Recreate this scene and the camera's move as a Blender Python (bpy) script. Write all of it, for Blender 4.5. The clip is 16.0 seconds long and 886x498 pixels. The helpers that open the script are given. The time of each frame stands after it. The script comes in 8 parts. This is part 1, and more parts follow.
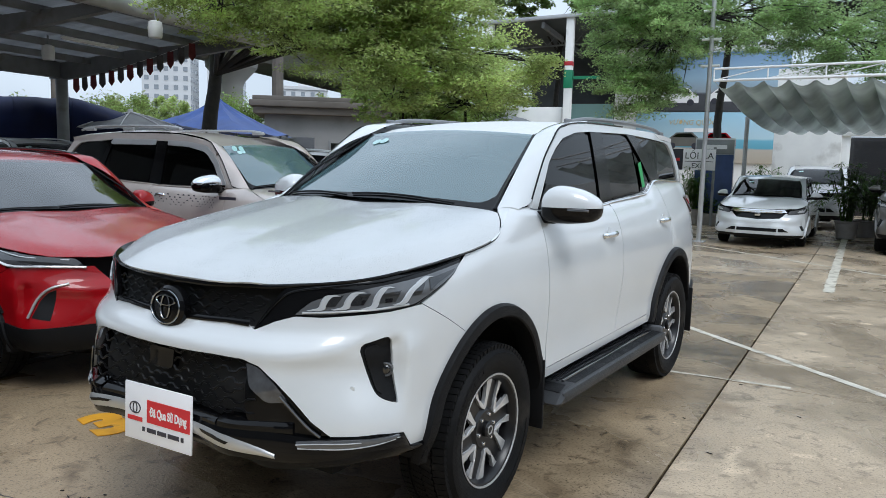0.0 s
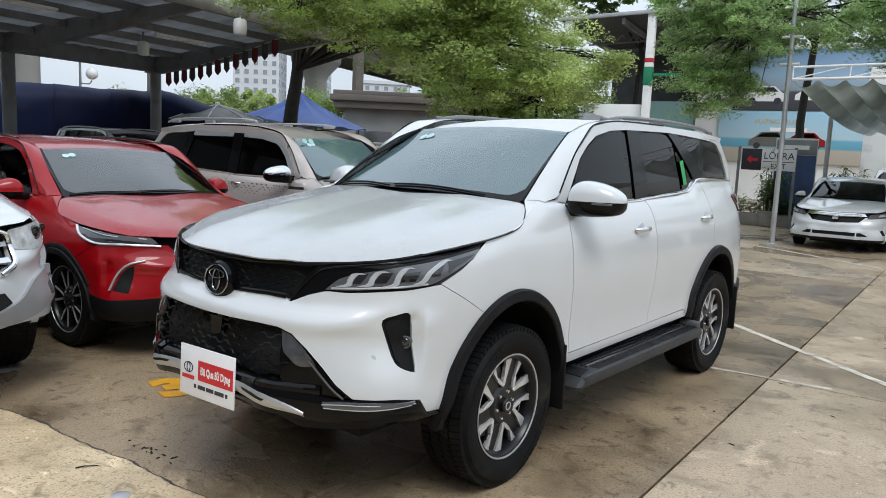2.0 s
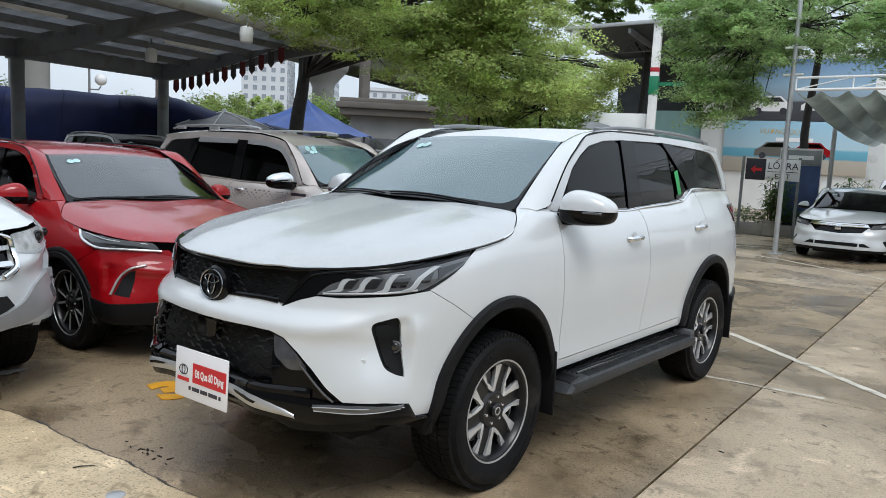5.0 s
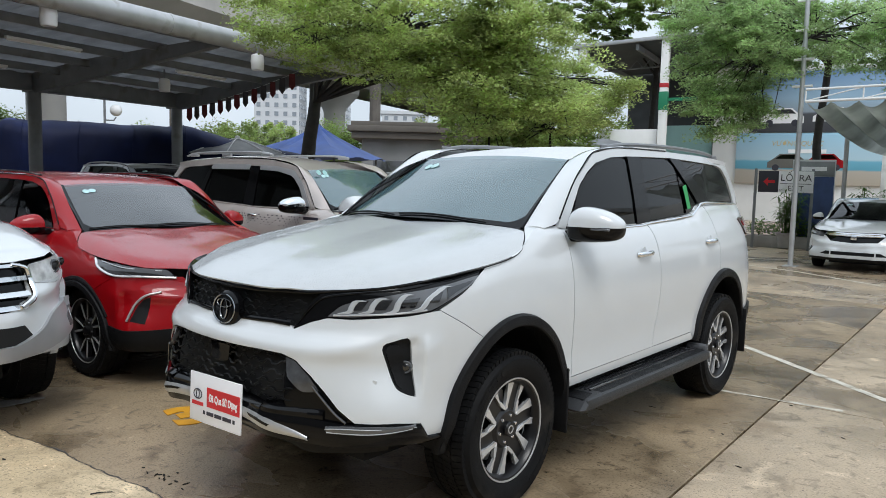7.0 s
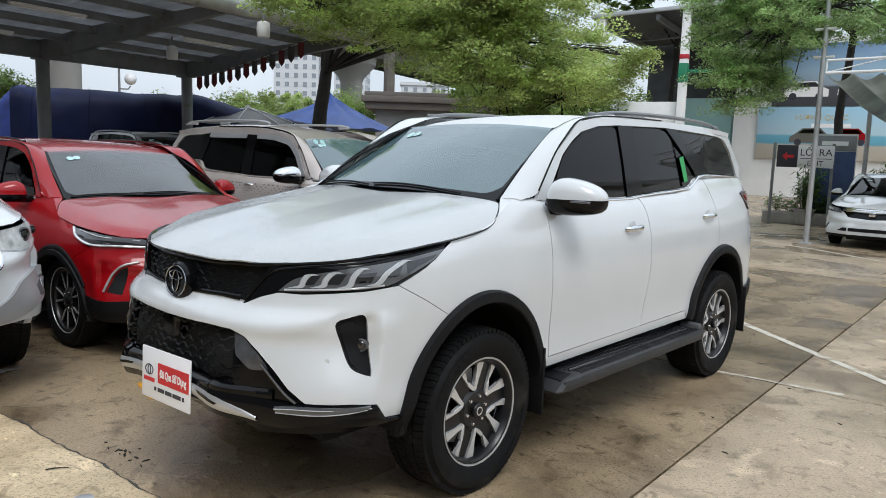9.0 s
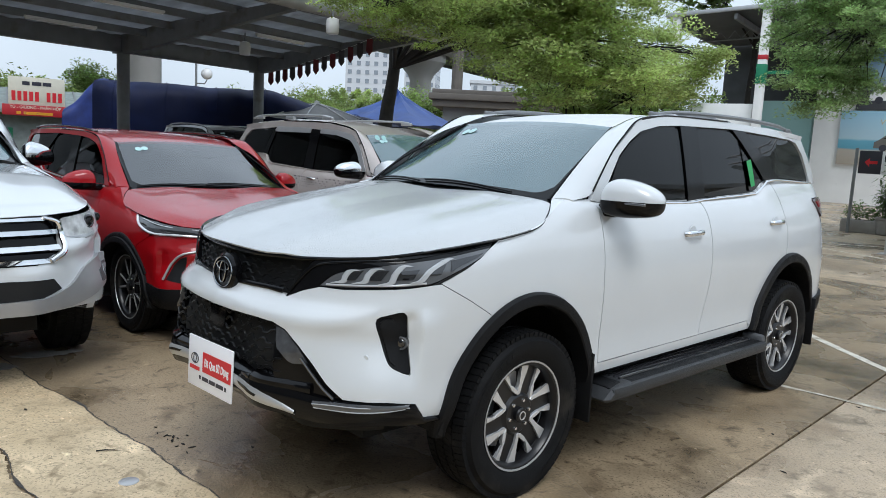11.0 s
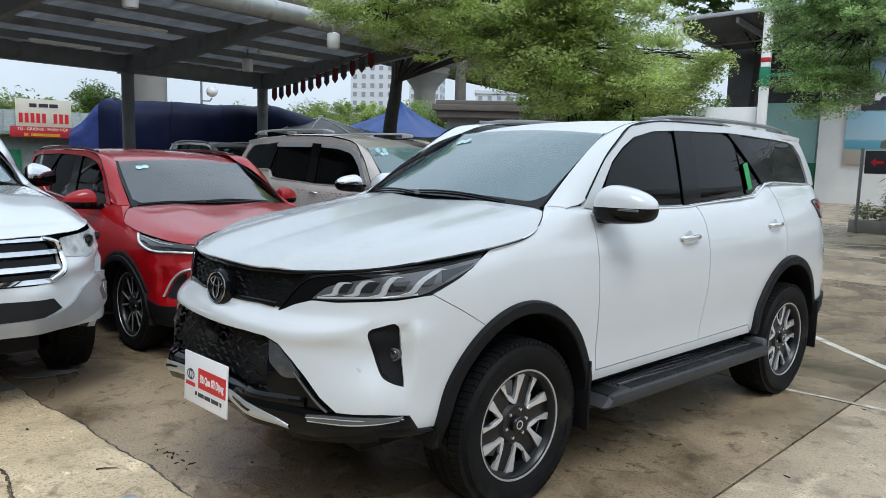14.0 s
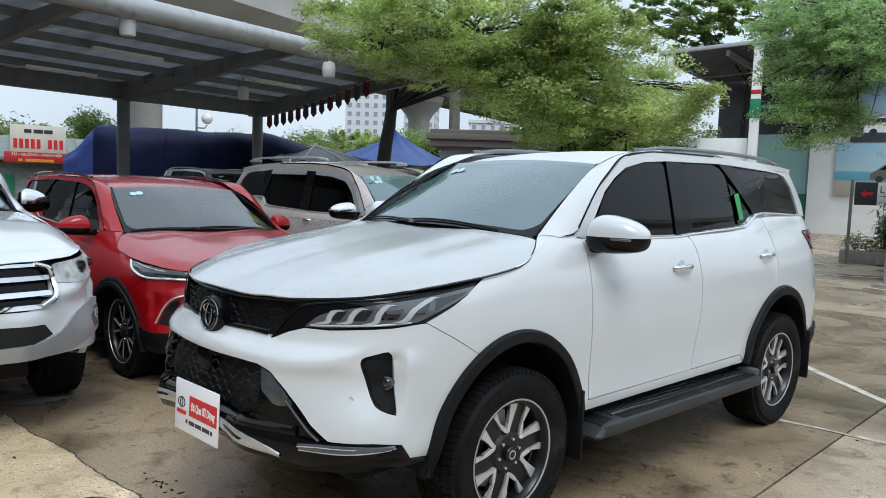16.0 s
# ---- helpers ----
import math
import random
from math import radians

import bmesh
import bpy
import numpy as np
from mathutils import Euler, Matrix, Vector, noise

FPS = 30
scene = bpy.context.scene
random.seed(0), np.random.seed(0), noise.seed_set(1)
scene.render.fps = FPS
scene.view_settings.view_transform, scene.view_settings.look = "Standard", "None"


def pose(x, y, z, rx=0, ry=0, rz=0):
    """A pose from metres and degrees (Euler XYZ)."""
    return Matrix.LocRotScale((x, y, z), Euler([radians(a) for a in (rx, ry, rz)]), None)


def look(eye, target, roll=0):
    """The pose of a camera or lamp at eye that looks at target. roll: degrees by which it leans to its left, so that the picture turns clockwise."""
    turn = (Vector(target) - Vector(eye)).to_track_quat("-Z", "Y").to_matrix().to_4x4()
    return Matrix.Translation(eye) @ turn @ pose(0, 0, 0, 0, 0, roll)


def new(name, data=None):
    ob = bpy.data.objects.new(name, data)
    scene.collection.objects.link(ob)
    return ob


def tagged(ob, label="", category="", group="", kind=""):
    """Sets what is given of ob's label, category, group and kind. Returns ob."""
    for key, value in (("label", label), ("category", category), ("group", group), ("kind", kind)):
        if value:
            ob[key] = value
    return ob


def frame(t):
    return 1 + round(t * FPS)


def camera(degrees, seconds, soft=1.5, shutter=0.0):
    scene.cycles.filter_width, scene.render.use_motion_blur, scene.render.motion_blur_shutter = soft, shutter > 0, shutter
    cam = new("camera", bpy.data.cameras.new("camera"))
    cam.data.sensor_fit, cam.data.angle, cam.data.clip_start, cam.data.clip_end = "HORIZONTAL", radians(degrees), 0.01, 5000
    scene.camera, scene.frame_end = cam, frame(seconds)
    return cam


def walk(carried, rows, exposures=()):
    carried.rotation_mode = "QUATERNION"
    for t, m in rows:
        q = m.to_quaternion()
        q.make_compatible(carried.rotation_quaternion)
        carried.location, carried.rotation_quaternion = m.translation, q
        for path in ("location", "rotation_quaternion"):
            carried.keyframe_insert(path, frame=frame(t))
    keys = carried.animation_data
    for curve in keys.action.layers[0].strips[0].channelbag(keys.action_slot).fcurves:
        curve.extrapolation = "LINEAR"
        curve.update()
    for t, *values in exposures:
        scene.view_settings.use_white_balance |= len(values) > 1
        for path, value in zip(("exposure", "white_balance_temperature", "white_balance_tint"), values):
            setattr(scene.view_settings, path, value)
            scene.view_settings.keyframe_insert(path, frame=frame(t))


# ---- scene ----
cam = camera(61.4, 16.0, soft=0.6)
PATH = [
    (0, (2.464, -2.827, 1.586), (1.387, -1.159, 1.347), 1.5),
    (0.5, (2.547, -2.838, 1.596), (1.385, -1.225, 1.375), 1.4),
    (1, (2.626, -2.955, 1.596), (1.407, -1.385, 1.372), 1.4),
    (1.5, (2.715, -2.974, 1.6), (1.474, -1.425, 1.359), 1.8),
    (2, (2.818, -2.915, 1.588), (1.574, -1.37, 1.33), 2.5),
    (2.5, (2.847, -2.89, 1.575), (1.606, -1.345, 1.302), 3.1),
    (3, (2.836, -2.884, 1.573), (1.598, -1.338, 1.292), 3.6),
    (3.5, (2.842, -2.906, 1.575), (1.607, -1.359, 1.29), 3.5),
    (4, (2.875, -2.916, 1.59), (1.636, -1.37, 1.312), 3.4),
    (6.5, (2.933, -2.925, 1.6), (1.643, -1.408, 1.414), 1.7),
    (7, (2.952, -2.926, 1.599), (1.658, -1.412, 1.413), 1.4),
    (7.5, (2.988, -2.909, 1.591), (1.694, -1.398, 1.386), 1.3),
    (8, (3.041, -2.863, 1.583), (1.748, -1.355, 1.353), 1.3),
    (8.5, (3.028, -2.768, 1.575), (1.726, -1.27, 1.322), 1.5),
    (9, (3.005, -2.62, 1.584), (1.68, -1.144, 1.324), 1.9),
    (9.5, (2.98, -2.575, 1.583), (1.613, -1.137, 1.326), 2.3),
    (12, (3.082, -2.457, 1.573), (1.606, -1.135, 1.296), 3.2),
    (12.5, (3.122, -2.43, 1.568), (1.634, -1.122, 1.298), 3.1),
    (13, (3.148, -2.428, 1.567), (1.653, -1.125, 1.306), 2.7),
    (13.5, (3.106, -2.448, 1.58), (1.619, -1.135, 1.33), 2.2),
    (14, (3.07, -2.465, 1.582), (1.603, -1.127, 1.338), 1.6),
    (14.5, (3.044, -2.472, 1.58), (1.597, -1.112, 1.344), 1.3),
    (15, (3.054, -2.462, 1.582), (1.613, -1.092, 1.362), 1.3),
    (15.5, (3.071, -2.465, 1.583), (1.62, -1.102, 1.387), 1.5),
    (16, (3.076, -2.473, 1.585), (1.614, -1.118, 1.416), 2.0),
]
# the film's camera cools and warms its picture a little on the way
TONE = [(0, 0.15, 6150, 9), (0.5, 0.15, 6200, 9), (1, 0.15, 6280, 9), (2, 0.16, 6480, 10), (3, 0.18, 6560, 10), (4, 0.18, 6440, 10), (6.5, 0.16, 6440, 9), (8, 0.18, 6560, 10), (9, 0.18, 6540, 10), (9.7, 0.17, 6400, 10), (12, 0.16, 6200, 8), (13.5, 0.16, 6210, 8), (14.5, 0.16, 6230, 8), (16, 0.16, 6230, 8)]
walk(cam, [(t, look(eye, target, roll)) for t, eye, target, roll in PATH], TONE)

# ---- light: an overcast, freshly rained-on day ----
world = bpy.data.worlds.new("overcast_sky")
scene.world = world
world.use_nodes = True
wn = world.node_tree
wn.nodes.clear()
sky = wn.nodes.new("ShaderNodeTexSky")
sky.sky_type = "NISHITA"
sky.sun_disc = False
sky.sun_elevation, sky.sun_rotation = radians(57), radians(121)
sky.air_density, sky.dust_density, sky.ozone_density = 1.0, 4.0, 1.0
# thick cloud: the sky's own colour is greyed and evened out, with soft cloud shapes
grey = wn.nodes.new("ShaderNodeMix")
grey.data_type = "RGBA"
grey.inputs["Factor"].default_value = 0.82
coord = wn.nodes.new("ShaderNodeTexCoord")
cloud = wn.nodes.new("ShaderNodeTexNoise")
cloud.inputs["Scale"].default_value, cloud.inputs["Detail"].default_value = 2.2, 5.0
ramp = wn.nodes.new("ShaderNodeValToRGB")
ramp.color_ramp.elements[0].position, ramp.color_ramp.elements[0].color = 0.3, (6.6, 7.6, 8.7, 1)
ramp.color_ramp.elements[1].position, ramp.color_ramp.elements[1].color = 0.72, (9.6, 10.7, 11.9, 1)
bg = wn.nodes.new("ShaderNodeBackground")
# an overcast sky is brighter overhead than towards the horizon
parts_of, high = wn.nodes.new("ShaderNodeSeparateXYZ"), wn.nodes.new("ShaderNodeMapRange")
for key, val in (("From Min", 0.0), ("From Max", 0.6), ("To Min", 0.082), ("To Max", 0.126)):
    high.inputs[key].default_value = val
wn.links.new(coord.outputs["Generated"], parts_of.inputs["Vector"])
wn.links.new(parts_of.outputs["Z"], high.inputs["Value"])
wn.links.new(high.outputs["Result"], bg.inputs["Strength"])
out = wn.nodes.new("ShaderNodeOutputWorld")
wn.links.new(coord.outputs["Generated"], cloud.inputs["Vector"])
wn.links.new(cloud.outputs["Fac"], ramp.inputs["Fac"])
wn.links.new(sky.outputs["Color"], grey.inputs["A"])
wn.links.new(ramp.outputs["Color"], grey.inputs["B"])
wn.links.new(grey.outputs["Result"], bg.inputs["Color"])
wn.links.new(bg.outputs["Background"], out.inputs["Surface"])
sun = new("sun", bpy.data.lights.new("sun", "SUN"))
sun.data.energy, sun.data.angle, sun.data.color = 1.25, radians(25), (0.98, 0.985, 0.98)
sun.matrix_world = look((15, -6, 26), (0, 3, 0))

# ---- materials ----
def make_mat(name, color, rough=0.5, metal=0.0, vary=0.08, scale=6.0, bump=0.0, bump_scale=60.0, coat=0.0, grain=0.0, island=0.0, trans=0.0, ior=1.5, spec=0.5, rough_vary=0.0, dirt=None, dirt_scale=1.5, dirt_at=0.6):
    """A procedural surface: base colour with blotches and grain, gloss and fine relief."""
    m = bpy.data.materials.new(name)
    m.use_nodes = True
    nt = m.node_tree
    n, l = nt.nodes, nt.links
    b = n["Principled BSDF"]
    b.inputs["Roughness"].default_value, b.inputs["Metallic"].default_value = rough, metal
    b.inputs["Coat Weight"].default_value, b.inputs["Coat Roughness"].default_value = coat, 0.03
    b.inputs["Transmission Weight"].default_value, b.inputs["IOR"].default_value = trans, ior
    b.inputs["Specular IOR Level"].default_value = spec
    tc = n.new("ShaderNodeTexCoord")
    def tex(sc, detail=4.0):
        t = n.new("ShaderNodeTexNoise")
        t.inputs["Scale"].default_value, t.inputs["Detail"].default_value = sc, detail
        l.new(tc.outputs["Object"], t.inputs["Vector"])
        return t
    def mixcol(a, bcol, fac):
        x = n.new("ShaderNodeMix")
        x.data_type = "RGBA"
        for sock, val in (("A", a), ("B", bcol)):
            if isinstance(val, tuple):
                x.inputs[sock].default_value = (*val, 1)
            else:
                l.new(val, x.inputs[sock])
        if isinstance(fac, float):
            x.inputs["Factor"].default_value = fac
        else:
            l.new(fac, x.inputs["Factor"])
        return x.outputs["Result"]
    def span(sock, lo, hi, to_lo=0.0, to_hi=1.0):
        r = n.new("ShaderNodeMapRange")
        for key, val in (("From Min", lo), ("From Max", hi), ("To Min", to_lo), ("To Max", to_hi)):
            r.inputs[key].default_value = val
        l.new(sock, r.inputs["Value"])
        return r.outputs["Result"]
    dark = tuple(c * (1 - 1.6 * vary) for c in color)
    light = tuple(min(1, c * (1 + vary)) for c in color)
    col = mixcol(dark, light, span(tex(scale).outputs["Fac"], 0.3, 0.7))
    if grain:
        col = mixcol(col, tuple(c * (1 - grain) for c in color), span(tex(scale * 25, 2.0).outputs["Fac"], 0.5, 0.75))
    if island:
        g = n.new("ShaderNodeNewGeometry")
        h = n.new("ShaderNodeHueSaturation")
        l.new(span(g.outputs["Random Per Island"], 0, 1, 1 - island, 1 + island), h.inputs["Value"])
        l.new(span(g.outputs["Random Per Island"], 0, 1, 0.5 - island * 0.05, 0.5 + island * 0.04), h.inputs["Hue"])
        l.new(col, h.inputs["Color"])
        col = h.outputs["Color"]
    if dirt:
        col = mixcol(col, dirt, span(tex(dirt_scale, 8.0).outputs["Fac"], dirt_at, dirt_at + 0.16, 0, 0.75))
    l.new(col, b.inputs["Base Color"])
    if rough_vary:
        l.new(span(tex(scale * 1.7).outputs["Fac"], 0.3, 0.7, max(0.02, rough - rough_vary), min(1, rough + rough_vary)), b.inputs["Roughness"])
    if bump:
        bp = n.new("ShaderNodeBump")
        bp.inputs["Strength"].default_value, bp.inputs["Distance"].default_value = bump, 0.01
        l.new(tex(bump_scale, 6.0).outputs["Fac"], bp.inputs["Height"])
        l.new(bp.outputs["Normal"], b.inputs["Normal"])
    return m


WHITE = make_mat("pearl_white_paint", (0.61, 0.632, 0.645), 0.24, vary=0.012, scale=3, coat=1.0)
RED = make_mat("red_metallic_paint", (0.30, 0.0025, 0.006), 0.4, vary=0.05, scale=3, coat=0.75, spec=0.12)
BEIGE = make_mat("champagne_paint", (0.46, 0.41, 0.38), 0.3, metal=0.25, vary=0.04, coat=0.8)
GREYCAR = make_mat("grey_metallic_paint", (0.16, 0.15, 0.14), 0.3, metal=0.4, vary=0.04, coat=0.8)
SILVERCAR = make_mat("silver_paint", (0.55, 0.56, 0.57), 0.3, metal=0.4, vary=0.03, coat=0.8)
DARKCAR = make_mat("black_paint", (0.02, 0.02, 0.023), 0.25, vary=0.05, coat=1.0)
BLACK = make_mat("gloss_black_trim", (0.0035, 0.0035, 0.004), 0.10, vary=0.1, spec=0.22)
PIANO = make_mat("wet_piano_black", (0.02, 0.021, 0.0225), 0.14, vary=0.15, scale=30, coat=1.0, rough_vary=0.05)
# gloss black with the sky's reflection put in as a grey base colour
FACETSKY = make_mat("wet_black_gloss_sky_greyed", (0.055, 0.057, 0.062), 0.2, vary=0.25, scale=25, coat=1.0)
GRILLE = make_mat("black_grille_plastic", (0.003, 0.003, 0.0034), 0.3, vary=0.1, spec=0.22)
PLASTIC = make_mat("textured_black_plastic", (0.0075, 0.0078, 0.0087), 0.48, vary=0.1, bump=0.25, bump_scale=500, rough_vary=0.1, spec=0.16)
GREYPLASTIC = make_mat("grey_plastic", (0.075, 0.078, 0.083), 0.5, vary=0.08, bump=0.2, bump_scale=400)
RUBBER = make_mat("tyre_rubber", (0.0072, 0.0074, 0.008), 0.62, spec=0.14, vary=0.15, scale=14, bump=0.25, bump_scale=160, dirt=(0.04, 0.036, 0.03), dirt_scale=5, dirt_at=0.6)
CHROME = make_mat("chrome", (0.78, 0.79, 0.8), 0.08, metal=1.0, vary=0.02)
SATIN = make_mat("satin_silver_trim", (0.50, 0.505, 0.51), 0.34, metal=0.6, vary=0.03)
ALLOY = make_mat("machined_alloy", (0.66, 0.67, 0.68), 0.25, metal=0.6, vary=0.05, scale=10)
DARKALLOY = make_mat("dark_grey_alloy", (0.007, 0.007, 0.008), 0.28, metal=0.0, vary=0.1, spec=0.4)
GLASS = make_mat("tinted_side_glass", (0.016, 0.018, 0.019), 0.02, vary=0.0, trans=1.0, ior=1.33, spec=0.3)
CABIN = make_mat("dark_cabin_plastic", (0.004, 0.0042, 0.0045), 0.8, vary=0.1)
LENS = make_mat("smoked_lamp_interior", (0.10, 0.104, 0.11), 0.15, metal=0.2, vary=0.1, coat=0.7)
LIGHTBAR = make_mat("frosted_light_guide", (0.40, 0.415, 0.43), 0.25, vary=0.08, coat=0.6)
TAILRED = make_mat("red_lamp_lens", (0.35, 0.01, 0.02), 0.08, vary=0.1, coat=1.0)
TAILDARK = make_mat("dark_red_lamp_lens", (0.05, 0.008, 0.012), 0.08, vary=0.1, coat=1.0)
CARD = make_mat("white_sign_board", (0.86, 0.86, 0.89), 0.35, vary=0.015)
PRINTRED = make_mat("red_print", (0.62, 0.02, 0.03), 0.4, vary=0.03)
PRINTWHITE = make_mat("white_print", (0.85, 0.85, 0.85), 0.4, vary=0.02)
INK = make_mat("dark_print", (0.03, 0.03, 0.045), 0.45, vary=0.05)
GREENTAG = make_mat("green_plastic_film", (0.03, 0.36, 0.10), 0.4, vary=0.05)
STEEL = make_mat("painted_grey_steel", (0.195, 0.204, 0.213), 0.5, vary=0.1, scale=3, dirt=(0.12, 0.1, 0.085), dirt_scale=2.5, dirt_at=0.58)
LIGHTSTEEL = make_mat("galvanised_sheet", (0.46, 0.47, 0.48), 0.4, metal=0.4, vary=0.1, scale=3, dirt=(0.2, 0.18, 0.16), dirt_scale=3, dirt_at=0.6)
ROOFDARK = make_mat("dull_roof_sheet", (0.34, 0.352, 0.37), 0.6, vary=0.12, scale=2)
PLASTER = make_mat("stained_white_plaster", (0.78, 0.78, 0.76), 0.8, vary=0.06, scale=1.2, bump=0.15, bump_scale=40, dirt=(0.30, 0.28, 0.25), dirt_scale=1.1, dirt_at=0.60)
GREYWALL = make_mat("grey_render", (0.25, 0.25, 0.25), 0.85, vary=0.1, scale=1.5, bump=0.2, bump_scale=40, dirt=(0.12, 0.12, 0.12), dirt_scale=1.4, dirt_at=0.56)
CONCRETE = make_mat("viaduct_concrete", (0.46, 0.44, 0.41), 0.85, vary=0.08, scale=0.5, bump=0.1, bump_scale=12, dirt=(0.28, 0.26, 0.24), dirt_scale=0.4)
TOWERWALL = make_mat("pale_tower_wall", (0.66, 0.67, 0.68), 0.8, vary=0.03, scale=0.05)
# window colour lightened to paint in the haze of distance
TOWERGLASS = make_mat("hazed_tower_window_glass", (0.28, 0.31, 0.34), 0.2, vary=0.1, scale=0.2)
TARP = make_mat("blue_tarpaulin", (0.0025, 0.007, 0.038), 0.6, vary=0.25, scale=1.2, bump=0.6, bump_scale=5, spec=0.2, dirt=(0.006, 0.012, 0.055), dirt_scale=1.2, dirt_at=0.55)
TENT = make_mat("bright_blue_tarpaulin", (0.012, 0.055, 0.24), 0.45, vary=0.2, scale=1.5, bump=0.4, bump_scale=6)
BARK = make_mat("wet_dark_bark", (0.016, 0.0135, 0.011), 0.8, vary=0.3, scale=8, bump=0.9, bump_scale=22)
def leaf_mat(name, color, seed_scale, island=0.35):
    """A thin leaf that lets some light through."""
    m = make_mat(name, color, 0.4, vary=0.3, scale=seed_scale, island=island, spec=0.5)
    n, l = m.node_tree.nodes, m.node_tree.links
    p = n["Principled BSDF"]
    tr, mx = n.new("ShaderNodeBsdfTranslucent"), n.new("ShaderNodeMixShader")
    src = p.inputs["Base Color"].links[0].from_socket
    l.new(src, tr.inputs["Color"])
    mx.inputs["Fac"].default_value = 0.62
    l.new(p.outputs["BSDF"], mx.inputs[1])
    l.new(tr.outputs["BSDF"], mx.inputs[2])
    l.new(mx.outputs["Shader"], n["Material Output"].inputs["Surface"])
    return m
CANVAS = leaf_mat("thin_grey_green_canvas", (0.36, 0.385, 0.365), 1.0, 0.0)
LEAF = leaf_mat("almond_leaves", (0.47, 0.575, 0.20), 1.3)
LEAFDARK = leaf_mat("deep_green_leaves", (0.30, 0.41, 0.125), 1.3)
FILM = leaf_mat("grey_translucent_film", (0.30, 0.31, 0.32), 1.0, 0.0)
LEAFCOOL = leaf_mat("cool_green_leaves", (0.38, 0.53, 0.23), 1.3)
LEAFPALM = leaf_mat("bamboo_palm_leaves", (0.085, 0.17, 0.035), 2.0)
FLAGRED = make_mat("faded_red_cloth", (0.16, 0.03, 0.035), 0.85, vary=0.15)
FLAGGREY = make_mat("dark_grey_cloth", (0.09, 0.085, 0.09), 0.85, vary=0.15)
LINEPAINT = make_mat("worn_white_road_paint", (0.62, 0.58, 0.49), 0.5, vary=0.12, scale=8, dirt=(0.22, 0.17, 0.11), dirt_scale=7, dirt_at=0.50)
YELLOWPAINT = make_mat("worn_yellow_road_paint", (0.70, 0.33, 0.018), 0.5, vary=0.12, scale=8, dirt=(0.2, 0.15, 0.08), dirt_scale=9, dirt_at=0.58)
TERRACOTTA = make_mat("grey_cement_pot", (0.30, 0.28, 0.26), 0.85, vary=0.1, bump=0.2, bump_scale=60)
GREENPAINT = make_mat("green_wall_paint", (0.01, 0.19, 0.09), 0.5, vary=0.08, scale=1)
TEALPAINT = make_mat("pale_teal_panel", (0.33, 0.55, 0.53), 0.5, vary=0.06, scale=1)
SHOPRED = make_mat("red_shop_fascia", (0.45, 0.02, 0.03), 0.5, vary=0.06)
SHOPCREAM = make_mat("cream_sign_sheet", (0.66, 0.63, 0.52), 0.5, vary=0.04)
SHOPGREY = make_mat("weathered_shop_sheet", (0.24, 0.28, 0.27), 0.7, vary=0.12)
PLATEWHITE = make_mat("number_plate_white", (0.72, 0.72, 0.74), 0.4, vary=0.02)
GOLDPRINT = make_mat("pale_gold_print", (0.55, 0.42, 0.20), 0.4, vary=0.04)
OPAL = make_mat("opal_lamp_globe", (0.80, 0.80, 0.80), 0.3, vary=0.02)


